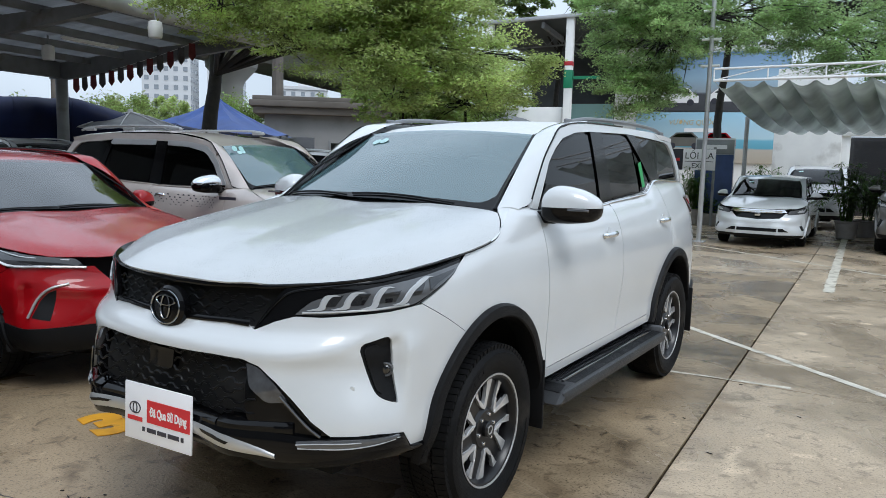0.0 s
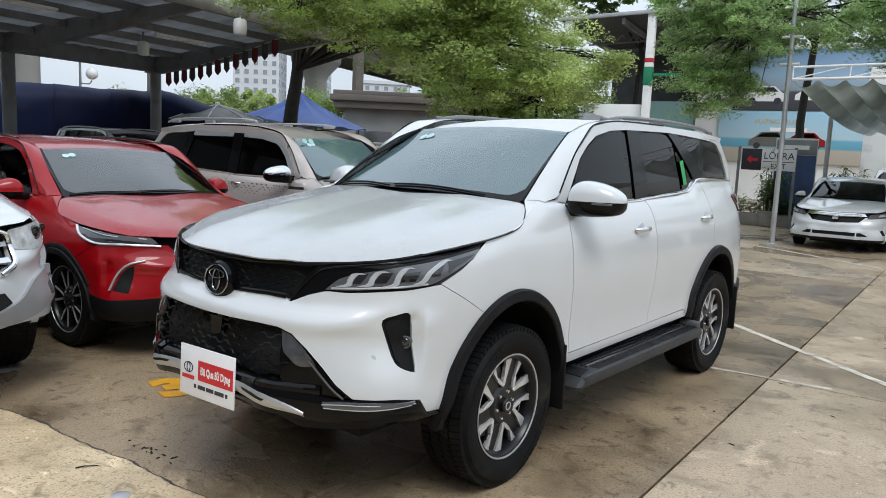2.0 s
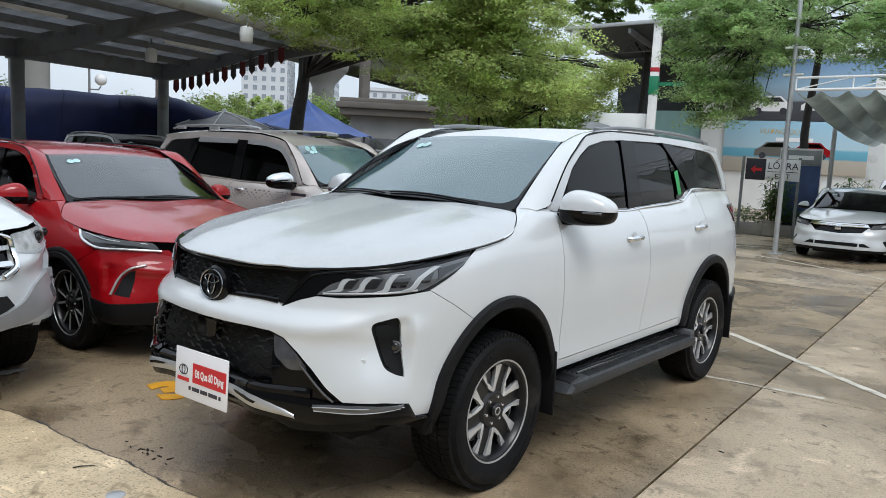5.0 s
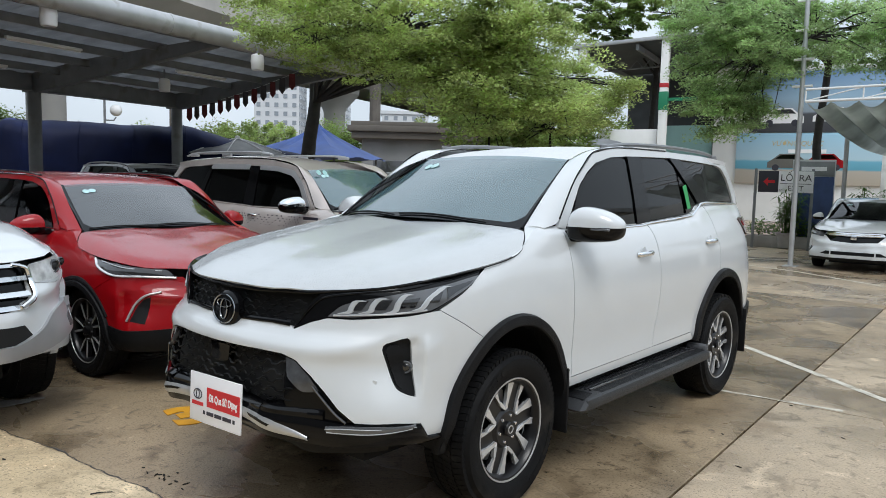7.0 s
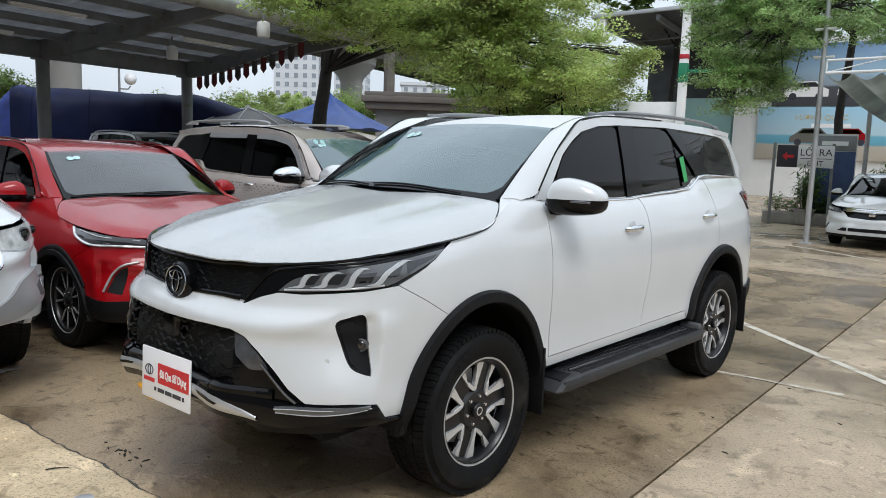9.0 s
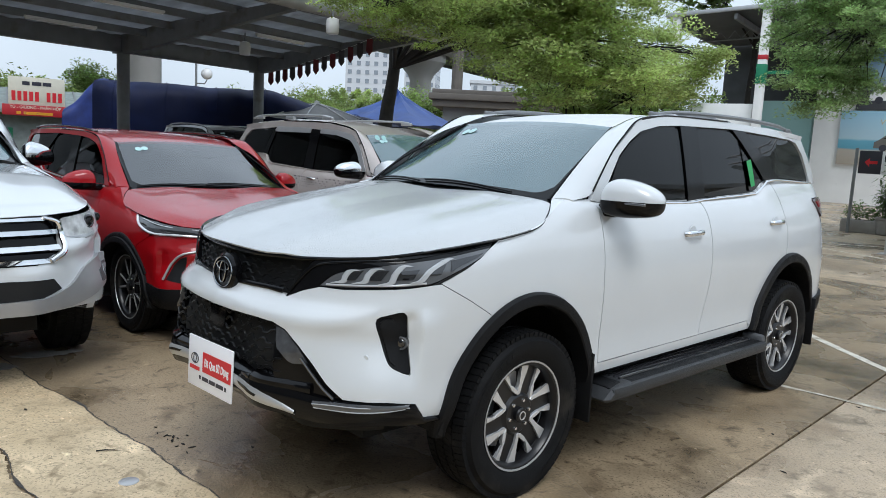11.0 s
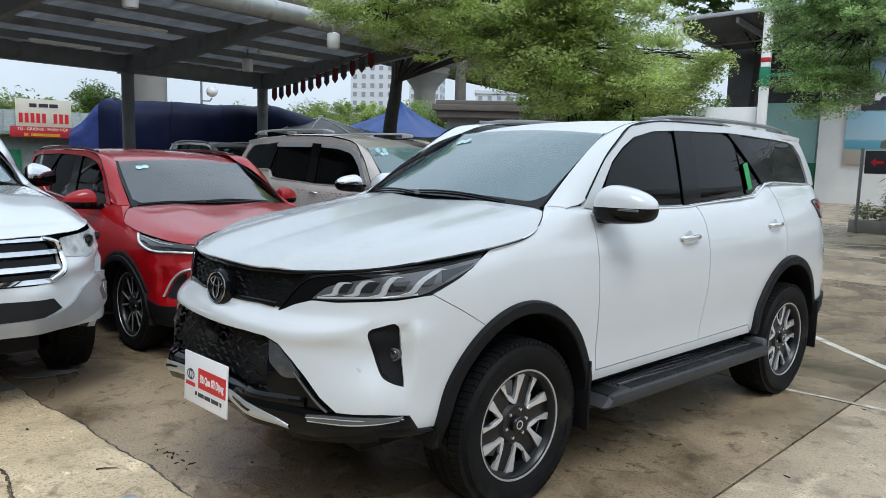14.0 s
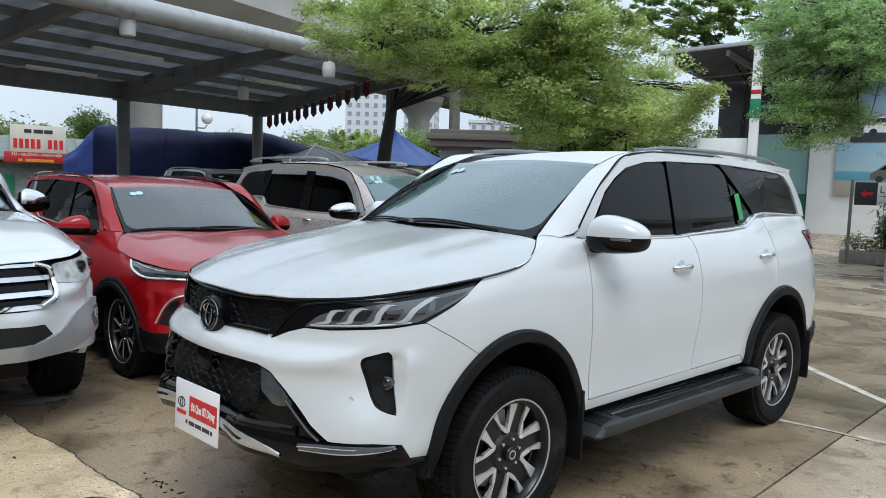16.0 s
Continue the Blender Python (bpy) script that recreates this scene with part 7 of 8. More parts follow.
    # gloss black cheek beside the lower grille, silver lower blade, strip lamp
    part("bumper_cheek", region(lambda q, z: SW(q, z, -0.012 - 0.10 * max(0, min(0.3, z - 0.62)) * max(0, 1 - (q - 0.44) / 0.12)), [(0.450, 0.852), (0.508, 0.833), (0.57, 0.780), (0.63, 0.713), (0.684, 0.645), (0.742, 0.590), (0.62, 0.575), (0.50, 0.60), (0.47, 0.66), (0.462, 0.75)], (), 0.016, 0.05), BLACK, suv, "gloss black bumper cheek")
    part("cheek_facet", region(lambda q, z: SW(q, z, -0.004), rpoly([(0.456, 0.846, 0.01), (0.508, 0.828, 0.01), (0.565, 0.775, 0.01), (0.612, 0.712, 0.01), (0.541, 0.706, 0.02), (0.482, 0.765, 0.02)]), (), 0.02, 0.02), FACETSKY, suv, "wet gloss black facet beside the grille, greyed for its sky reflection")
    part("cheek_edge", ribbon(bmesh.new(), [SW(a, b, 0.004) for a, b in ((0.585, 0.735), (0.63, 0.68), (0.675, 0.628), (0.715, 0.592))], 0.006, 20), PIANO, suv)
    strip_up, strip_low = [(0.642, 0.577), (0.70, 0.581), (0.82, 0.580), (0.978, 0.572)], [(0.647, 0.552), (0.781, 0.549), (0.877, 0.553), (0.961, 0.558)]
    lampstrip = part("strip_lamp", band(lambda a, b: SW(a, b, 0.014), strip_up, strip_low, 40, 4, 0.014, 0.003), LENS, suv, "clear strip lamp in the lower lip")
    part("strip_edge", ribbon(bmesh.new(), [SW(a, b, 0.015) for a, b in strip_low], 0.0025, 30), LIGHTBAR, lampstrip)
    part("strip_edge", ribbon(bmesh.new(), [SW(a, b - 0.010, 0.018) for a, b in strip_up], 0.0022, 30), LIGHTBAR, lampstrip)
    # shelf under the lower grille, broken into two wet fins
    for a0, a1, zt in ((0.0, 0.36, 0.655), (0.37, 0.63, 0.66)):
        part("lip_fin", band(lambda a, b: SW(a, b, -0.05 + 0.055 * min(1, max(0, (zt - b) / 0.03))), [(a0, zt), (a1, zt - 0.012)], [(a0, 0.612), (a1, 0.606)], 24, 5, 0.01), BLACK, suv, "wet gloss black fin below the grille")
    part("hood_seam", ribbon(bmesh.new(), [(lambda p: Vector((sx * p.x, p.y, p.z)))(S.hood(x + 0.003, y, -0.004)) for x, y in hood_half[8:10] + hood_side], 0.003, 70), CABIN, suv)
    part("tail_lamp", region(lambda s, z: SW(s, z, 0.012), [(4.885, 1.34), (5.12, 1.352), (5.12, 1.20), (4.985, 1.215)], (), 0.025, 0.03), TAILDARK, suv, "dark red wrap-round tail lamp")
    part("tail_lamp_bar", region(lambda s, z: SW(s, z, 0.018), [(4.94, 1.325), (5.10, 1.335), (5.10, 1.29), (4.98, 1.285)], (), 0.02, 0.008), TAILRED, suv, "bright red lamp bar")
part("lower_lip", band(IN(0.004), both([(0.0, 0.612), (0.22, 0.612), (0.45, 0.616), (0.60, 0.600), (0.70, 0.586), (0.9, 0.586), (1.0, 0.568), (1.048, 0.502), (1.2, 0.482)]), both([(0.0, 0.52), (0.3, 0.52), (0.56, 0.495), (0.70, 0.480), (0.9, 0.492), (1.05, 0.470), (1.2, 0.462)]), 130, 6, 0.06, 0.010), BLACK, suv, "gloss black lower lip")
part("under_tray", band(IN(-0.14), both([(0.0, 0.52), (0.56, 0.495), (0.9, 0.492)]), both([(0.0, 0.36), (0.56, 0.36), (0.9, 0.40)]), 60, 3, 0.03), CABIN, suv)
part("lower_grille_backing", region(IN(-0.055), mir([(0.0, 0.87), (0.46, 0.87), (0.56, 0.76), (0.68, 0.60), (0.55, 0.56), (0.0, 0.56)]), (), 0.05, 0.0), CABIN, suv)
for r in range(6):
    z = 0.662 + 0.035 * r
    for sx in (1, -1):
        pts = [S.wrap(sx * q, z + 0.022 * q + 0.008 * math.copysign(abs(math.sin(q * 74 + r * math.pi)) ** 0.45, math.sin(q * 74 + r * math.pi)), -0.018) for q in np.linspace(0.0, 0.455 if z > 0.70 else 0.50, 80)]
        part("grille_bar", tube(bmesh.new(), pts, 0.0048, 6), GRILLE, suv)
part("radar_cover", region(IN(-0.012), rpoly([(-0.08, 0.84, 0.01), (0.08, 0.84, 0.01), (0.07, 0.765, 0.01), (-0.07, 0.765, 0.01)]), (), 0.03, 0.03), BLACK, suv)
blade_mid = [(0.0, 0.580, 0.022), (0.25, 0.577, 0.022), (0.345, 0.572, 0.024), (0.424, 0.562, 0.025), (0.478, 0.549, 0.021), (0.53, 0.534, 0.015), (0.575, 0.517, 0.009)]
blade = part("skid_blade", band(IN(0.015), both([(a, b + w) for a, b, w in blade_mid]), both([(a, b - w) for a, b, w in blade_mid]), 90, 6, 0.035, 0.006), SATIN, suv, "satin silver lower blade")
for sx in (1, -1):
    part("blade_slot", band(lambda a, b: (lambda p: Vector((p.x * sx, p.y, p.z)))(S.wrap(a, b, 0.0235)), [(0.29, 0.586), (0.36, 0.582), (0.43, 0.566)], [(0.305, 0.576), (0.36, 0.570), (0.42, 0.558)], 24, 2, 0.004), BLACK, blade)
p0 = S.wrap(0.0, 0.992, 0.026)
EM = Matrix.Translation(p0) @ Matrix.Rotation(radians(84), 4, "X") @ Matrix.Diagonal((1.12, 0.92, 1, 1))
emblem = part("emblem", lathe(bmesh.new(), [(0.0, 0.010), (0.078, 0.008), (0.090, -0.002), (0.092, -0.03), (0.0, -0.03)], 36, EM), BLACK, suv, "black round badge with a chrome ring")
def oval(a, b, r, dx=0.0, dy=0.0):
    bm = tube(bmesh.new(), [(dx + a * math.cos(t), dy + b * math.sin(t), 0.013) for t in np.linspace(0, 2 * math.pi, 41)], r, 6)
    bmesh.ops.transform(bm, matrix=EM, verts=bm.verts[:])
    return bm
part("badge_ring", oval(0.077, 0.070, 0.0036), DARKCHROME, emblem)
part("badge_ring", oval(0.024, 0.050, 0.0035), DARKCHROME, emblem)
part("badge_ring", oval(0.050, 0.020, 0.0035, 0.0, 0.028), DARKCHROME, emblem)
# flank details
for y, z, lg in ((1.395, 1.168, 0.175), (2.49, 1.196, 0.16)):
    for sx in (1, -1):
        p = S.wrap(S.fy(y), z)
        dish = bmesh.new()
        lathe(dish, [(0.0, -0.0008), (0.036, -0.0008), (0.040, 0.0006), (0.043, 0.0006), (0.044, -0.004)], 24, Matrix.Translation((sx * (p.x + 0.0005), p.y, p.z)) @ Matrix.Rotation(radians(90 * sx), 4, "Y"))
        handle(suv, Vector((sx * p.x, p.y, p.z)), Vector((sx, 0, 0.12)), lg, (0, 1, 0.03))
        part("handle_dish", dish, WHITE, suv)
for sx in (1, -1):
    wing_mirror(suv, (1.0, 0.63, 1.377), (0.138, 0.095, 0.095), sx, WHITE, -0.12)
    part("mirror_blinker", nb(((sx * 1.055, 0.548, 1.357), (0.12, 0.02, 0.012), 0.004)), LENS, suv)
    part("mirror_plate", region(lambda y, z: S.glass(y, z, sx, 0.004), [(0.60, 1.345), (0.76, 1.345), (0.77, 1.47), (0.72, 1.47)], (), 0.03, 0.02), BLACK, suv)
    board = part("running_board", nb(((sx * 0.890, 1.40, 0.422), (0.23, 1.70, 0.05), 0.02), ((sx * 0.99, 1.40, 0.418), (0.03, 1.70, 0.05), 0.01)), PLASTIC, suv, "black ribbed running board")
    part("board_edge", nb(((sx * 1.010, 1.41, 0.408), (0.045, 1.72, 0.068), 0.02)), BOARDGREY, board)
    bm = bmesh.new()
    prism(bm, [(0.52, 0.372), (0.49, 0.392), (0.56, 0.440), (0.72, 0.450), (0.72, 0.372)], 0.17, Matrix.Translation((sx * 0.945 - 0.085, 0, 0)) @ Matrix(((0, 0, 1, 0), (1, 0, 0, 0), (0, 1, 0, 0), (0, 0, 0, 1))), 0.018)
    part("board_end", bm, BOARDGREY, board)
    part("board_end", nb(((sx * 0.935, 2.255, 0.44), (0.15, 0.06, 0.08), 0.02)), GREYPLASTIC, board)
    for k in range(5):
        rib = [(sx * (0.822 + 0.031 * k + 0.006 * math.sin(3 * y)), y, 0.449 + 0.004 * math.sin(5 * y + k)) for y in np.linspace(0.70, 2.18, 22)]
        part("tread_strip", tube(bmesh.new(), rib, 0.008, 6), DARKCAR, board)
    for y, x, zt in ((0.455, 0.86, 0.62), (3.185, 0.86, 0.62)):
        part("mud_flap", nb(((sx * x, y, (zt + 0.27) / 2), (0.20, 0.018, zt - 0.27), 0.006)), PLASTIC, suv)
    for y in (FC[0], 2.745):
        wheel(suv, sx * 0.797, y, sx, 0.3905, 0.282, 0.252, "six")


# ---- the sale board on the bumper ----
board_sign = thing("sale_board", "white cardboard sale sign with a red band, leaning on the bumper", "sign", Matrix.Translation((0.080, -1.108, 0.585)) @ Matrix.Rotation(radians(3), 4, "Z") @ Matrix.Rotation(radians(88), 4, "X"))
part("card", nb(((0, 0, -0.004), (0.372, 0.225, 0.008), 0.002)), CARD, board_sign)
part("red_band", nb(((0.062, 0.012, 0.0012), (0.235, 0.088, 0.0016))), PRINTRED, board_sign, smooth=False)
lettering("Đã Qua Sử Dụng", 0.046, PRINTWHITE, Matrix.Translation((0.062, 0.010, 0.0026)) @ Matrix.Diagonal((0.62, 1, 1, 1)), board_sign, extrude=0.0004, bold=0.0016)
part("print_bar", nb(((-0.125, -0.028, 0.0012), (0.085, 0.017, 0.0014))), PRINTRED, board_sign, smooth=False)
for k, (x, w) in enumerate(((-0.075, 0.014), (-0.030, 0.05), (0.028, 0.05), (0.092, 0.06), (0.140, 0.014))):
    part("print_bar", nb(((x, -0.062, 0.0012), (w, 0.017, 0.0014))), INK, board_sign, smooth=False)
for a, b in ((0.030, 0.022), (0.011, 0.020)):
    part("badge_print", tube(bmesh.new(), [(-0.125 + a * math.cos(t), 0.015 + b * math.sin(t), 0.001) for t in np.linspace(0, 2 * math.pi, 33)], 0.0022, 6), INK, board_sign)
part("clip", nb(((0.05, 0.0, -0.03), (0.10, 0.15, 0.045), 0.006)), PLASTIC, board_sign)


# ---- the other cars ----
def bend(kx, ys, zs):
    """Bends the shell to other proportions: width, then lengths and heights through matched places."""
    y0, y1 = zip(*ys)
    z0, z1 = zip(*zs)
    def f(v):
        return Vector((v.x * kx, np.interp(v.y, y0, y1) if y0[0] < v.y < y0[-1] else v.y + (y1[0] - y0[0] if v.y <= y0[0] else y1[-1] - y0[-1]), np.interp(v.z, z0, z1)))
    return f


def four_wheels(root, x, wb, R, W, rim, style, front=0.0):
    for sx in (1, -1):
        for y in (front, wb):
            wheel(root, sx * x, y, sx, R, W, rim, style, 0, False)


def side_handles(B, ys, z, mat):
    for y in ys:
        for sx in (1, -1):
            p = S.wrap(S.fy(y), z)
            p = Vector((sx * p.x, p.y, p.z))
            p = B.warp(p) if B.warp else p
            handle(B.root, p, Vector((sx, 0, 0.12)), 0.16, (0, 1, 0.03), mat)


def both(surf, sx):
    return lambda s, z: (lambda p: Vector((p.x * sx, p.y, p.z)))(surf(s, z))


def plain_nose(B, lamp, paint, bars, low=None, plate=True, chrome=True):
    """A simple grille, two lamps, a lower intake and a blank number plate for cars seen from afar."""
    B.panel("grille_backing", IN(-0.03), mir([(0.0, 1.11), (0.50, 1.11), (0.58, 1.03), (0.45, 0.92), (0.0, 0.90)]), BLACK, 0.06, 0.0)
    for z in bars:
        bm = bmesh.new()
        ribbon(bm, [S.wrap(s, z, 0.006) for s in np.linspace(-0.5, 0.5, 13)], 0.014, 26, 6)
        B.add("grille_bar", bm, CHROME if chrome else BLACK)
    for sx in (1, -1):
        B.panel("headlamp", both(IN(0.006), sx), lamp, LENS, 0.03, 0.015, label="clear headlamp over a dark reflector")
        B.panel("lamp_reflector", both(IN(0.009), sx), [tuple(np.mean(lamp, axis=0) + (np.array(p) - np.mean(lamp, axis=0)) * 0.45) for p in lamp], LIGHTBAR, 0.03, 0.006)
        B.panel("corner_vent", both(IN(0.004), sx), [(0.86, 0.78), (0.98, 0.80), (1.0, 0.66), (0.90, 0.64)], PLASTIC, 0.03, 0.02)
    B.panel("lower_intake", IN(0.004), mir([(0.0, 0.70), (0.5, 0.70), (0.62, 0.60), (0.0, 0.60)]), PLASTIC, 0.04, 0.03)
    B.panel("lower_lip", IN(0.006), mir([(0.0, 0.50), (0.9, 0.50), (1.08, 0.47), (1.1, 0.42), (0.0, 0.42)]), PLASTIC, 0.05, 0.04)
    if plate:
        p = Vector((0, -1.02, 0.80))
        p = B.warp(p) if B.warp else p
        pl = part("number_plate", nb(((p.x, p.y - 0.012, p.z), (0.33, 0.014, 0.165), 0.003)), PLATEWHITE, B.root, "white number plate with dark bars")
        for dz, w in ((0.038, 0.17), (-0.038, 0.26)):
            part("print_bar", nb(((p.x, p.y - 0.021, p.z + dz), (w, 0.004, 0.05))), INK, pl, smooth=False)
full_nose = [(0.0, 0.905), (0.45, 0.93), (0.58, 1.03), (0.85, 1.02), (1.09, 1.036)] + plain_end + [(0.6, 0.50), (0.0, 0.50)]
lamp_std = rpoly([(0.60, 1.00, 0.02), (0.62, 1.08, 0.03), (1.0, 1.13, 0.05), (1.36, 1.185, 0.02), (1.22, 1.09, 0.03), (1.08, 1.04, 0.04)])

# red crossover
red = thing("red_crossover", "bright red crossover with black cladding, wet from rain", "car", pose(-2.96, 0.50, 0, 0, 0, 91.5))
RB = Body(red, bend(1.0, [(-1.0, -0.93), (0.0, -0.06), (0.6, 0.58), (2.745, 2.64), (3.79, 3.50)], [(0.0, 0.0), (0.40, 0.27), (0.80, 0.62), (1.2, 0.955), (1.36, 1.115), (1.80, 1.53), (1.90, 1.615)]), 1.5)
WSGREY = make_mat("grey_windscreen", (0.27, 0.285, 0.295), 0.03, vary=0.0, trans=1.0, ior=2.3)
red_nose = [(0.0, 0.905), (0.45, 0.93), (0.55, 1.05), (0.85, 1.05), (1.09, 1.045)] + bumper_end[:1] + [(1.25, 0.960), (1.379, 0.884)] + arch_line(S, *FC, 0.455, 0.545, 118, 158, 9) + [(0.95, 0.60), (0.6, 0.62), (0.0, 0.62)]
car_body(RB, RED, REDWET, PLASTIC, SATIN, DARKCAR, WSGREY, red_nose)
lamp_red = rpoly([(0.60, 1.04, 0.02), (0.66, 1.115, 0.03), (1.05, 1.15, 0.05), (1.44, 1.205, 0.02), (1.30, 1.115, 0.04), (1.08, 1.055, 0.04)])
for sx in (1, -1):
    lm = RB.panel("headlamp", both(IN(0.006), sx), lamp_red, SMOKED, 0.02, 0.015, label="smoked headlamp with a bright lower guide")
    RB.add("light_guide", ribbon(bmesh.new(), [both(IN(0.012), sx)(s, z) for s, z in ((0.60, 1.045), (0.85, 1.06), (1.08, 1.062), (1.28, 1.115), (1.40, 1.185))], 0.010, 30), CLEARLAMP)
    RB.add("light_guide", ribbon(bmesh.new(), [both(IN(0.010), sx)(s, z) for s, z in ((0.70, 1.105), (1.0, 1.13), (1.3, 1.17))], 0.005, 20), LIGHTBAR)
    RB.add("bumper_blade", ribbon(bmesh.new(), [both(IN(0.012), sx)(s, z) for s, z in ((0.70, 0.93), (0.80, 0.90), (0.88, 0.82), (0.93, 0.68))], 0.010, 24), SATIN, "silver blade beside the side intake")
    RB.panel("side_intake", both(IN(0.003), sx), [(0.77, 0.885), (0.82, 0.86), (0.87, 0.80), (0.91, 0.68), (0.80, 0.66), (0.78, 0.78)], PLASTIC, 0.03, 0.02)
    RB.add("arch_cladding", flare(S, *FC, (0.48, 0.565), (0.53, 0.62), 4, 150, sx, 0.014), PLASTIC)
    RB.panel("lower_cladding", both(IN(0.012), sx), [(0.0, 0.62), (0.6, 0.62), (0.95, 0.60), (1.175, 0.62), (1.16, 0.44), (1.0, 0.42), (0.0, 0.42)], PLASTIC, 0.035, 0.04)
    wing_mirror(red, (1.0, 0.66, 1.15), (0.115, 0.085, 0.085), sx, RED)
    RB.panel("side_cladding", both(IN(0.016), sx), [(2.10, 0.50), (2.10, 0.62), (3.80, 0.64), (3.86, 0.50)], PLASTIC, 0.05, 0.03)
side_handles(RB, (1.40, 2.45), 1.14, RED)
four_wheels(red, 0.785, 2.64, 0.358, 0.225, 0.25, "five", -0.06)

# white pick-up based wagon, nose to the aisle
eve = thing("white_wagon", "white three-row wagon with chrome grille bars and silver bumper", "car", pose(-2.72, -1.70, 0, 0, 0, 89))
EB = Body(eve, bend(1.0, [(-1.0, -0.92), (0.0, 0.0), (0.31, 0.78), (0.99, 1.80), (2.745, 2.98), (3.79, 4.0)], [(0.0, 0.0), (0.40, 0.38), (1.05, 1.0), (1.2, 1.10), (1.36, 1.28), (1.90, 1.84)]), 1.5)
eve_nose = [(0.0, 0.80), (0.42, 0.80), (0.56, 0.86), (0.60, 0.97), (0.62, 1.03), (0.85, 1.03), (1.09, 1.036)] + plain_end + [(0.6, 0.50), (0.0, 0.50)]
car_body(EB, WHITE, WHITE, WHITE, CHROME, SATIN, None, eve_nose)
EB.panel("grille_backing", IN(-0.03), mir([(0.0, 1.11), (0.58, 1.11), (0.60, 0.97), (0.52, 0.82), (0.0, 0.78)]), BLACK, 0.06, 0.0)
for z, w in ((1.088, 0.56), (0.995, 0.585), (0.905, 0.56), (0.825, 0.50)):
    EB.panel("grille_bar", IN(0.012), mir([(0.0, z + 0.016), (w, z + 0.014), (w, z - 0.014), (0.0, z - 0.016)]), CHROME, 0.02, 0.03, label="chrome grille bar")
for sx in (1, -1):
    EB.add("grille_frame", ribbon(bmesh.new(), [both(IN(0.012), sx)(s, z) for s, z in ((0.50, 1.10), (0.585, 1.06), (0.605, 0.97), (0.575, 0.88), (0.50, 0.82))], 0.018, 24), CHROME)
    lm = EB.panel("headlamp", both(IN(0.004), sx), rpoly([(0.63, 0.955, 0.03), (0.63, 1.085, 0.02), (0.95, 1.125, 0.05), (1.24, 1.165, 0.03), (1.20, 1.05, 0.05), (1.08, 0.97, 0.05), (0.80, 0.93, 0.04)]), CLEARLAMP, 0.02, 0.015, label="clear headlamp with a round projector")
    for s, z, r in ((0.86, 1.035, 0.045), (1.03, 1.05, 0.028)):
        p = EB.warp(both(IN(0.004), sx)(s, z))
        part("projector", lathe(bmesh.new(), [(0.0, 0.018), (r * 0.5, 0.016), (r * 0.62, 0.004), (r * 0.8, 0.012), (r, 0.006), (r, -0.01)], 24, Matrix.Translation(p) @ Matrix.Rotation(radians(90), 4, "X") @ Matrix.Rotation(radians(25 * sx), 4, "Y")), SMOKED, lm)
    EB.panel("lamp_chrome", both(IN(0.007), sx), [(0.64, 0.955), (0.80, 0.937), (1.07, 0.975), (1.18, 1.05), (1.10, 1.0), (0.82, 0.955)], LIGHTBAR, 0.02, 0.006)
    EB.panel("bumper_guard", both(IN(0.022), sx), rpoly([(0.0, 0.585, 0.02), (0.46, 0.595, 0.06), (0.60, 0.65, 0.05), (0.71, 0.755, 0.05), (0.84, 0.79, 0.04), (1.06, 0.81, 0.04), (1.09, 0.665, 0.04), (0.90, 0.62, 0.05), (0.76, 0.555, 0.06), (0.62, 0.515, 0.06), (0.35, 0.50, 0.03), (0.0, 0.50, 0.02)]), GUARD, 0.022, 0.04, label="satin silver bumper guard")
    EB.panel("fog_recess", both(IN(0.026), sx), rpoly([(0.84, 0.63, 0.02), (0.84, 0.71, 0.02), (1.06, 0.76, 0.03), (1.08, 0.66, 0.03)]), GREYPLASTIC, 0.025, 0.006)
    EB.panel("fog_lamp", both(IN(0.030), sx), rpoly([(0.90, 0.655, 0.02), (0.90, 0.71, 0.02), (1.03, 0.735, 0.02), (1.04, 0.67, 0.02)]), LIGHTBAR, 0.025, 0.006)
    wing_mirror(eve, (1.02, 1.52, 1.33), (0.135, 0.095, 0.105), sx, CHROME)
EB.panel("lower_intake", IN(0.006), mir([(0.0, 0.72), (0.50, 0.71), (0.55, 0.64), (0.45, 0.60), (0.0, 0.58)]), CABIN, 0.04, 0.03)
p = EB.warp(S.wrap(0.0, 0.965, 0.02))
part("badge", lathe(bmesh.new(), [(0.0, 0.01), (0.045, 0.008), (0.055, 0.0), (0.055, -0.02)], 24, Matrix.Translation(p) @ Matrix.Rotation(radians(90), 4, "X") @ Matrix.Diagonal((1.6, 0.8, 1, 1))), CHROME, eve)
pl = part("number_plate", nb(((0, -0.975, 0.66), (0.40, 0.014, 0.13), 0.003)), PLATEWHITE, eve, "white number plate with dark bars")
part("print_bar", nb(((0, -0.984, 0.66), (0.3, 0.004, 0.06))), INK, pl, smooth=False)
four_wheels(eve, 0.775, 2.85, 0.39, 0.265, 0.24, "five")

# champagne wagon with chrome mirrors and rain guards
bei = thing("beige_wagon", "champagne beige boxy wagon with chrome mirrors and dotted door print", "car", pose(-3.15, 3.50, 0, 0, 0, 90))
beib = bend(0.985, [(-1.0, -0.85), (0.0, 0.0), (0.31, 0.50), (0.99, 1.12), (1.45, 1.88), (1.65, 2.08), (2.1, 2.90), (2.745, 3.20), (3.4, 4.05), (3.79, 4.2)], [(0.0, 0.0), (0.40, 0.36), (1.10, 1.0), (1.2, 1.08), (1.36, 1.22), (1.78, 1.72), (1.82, 1.80), (1.90, 1.92)])
BB = Body(bei, beib, 1.5)
car_body(BB, BEIGE, BEIGE, BEIGE, BEIGE, None, None, full_nose)
plain_nose(BB, lamp_std, BEIGE, (1.06, 0.98))
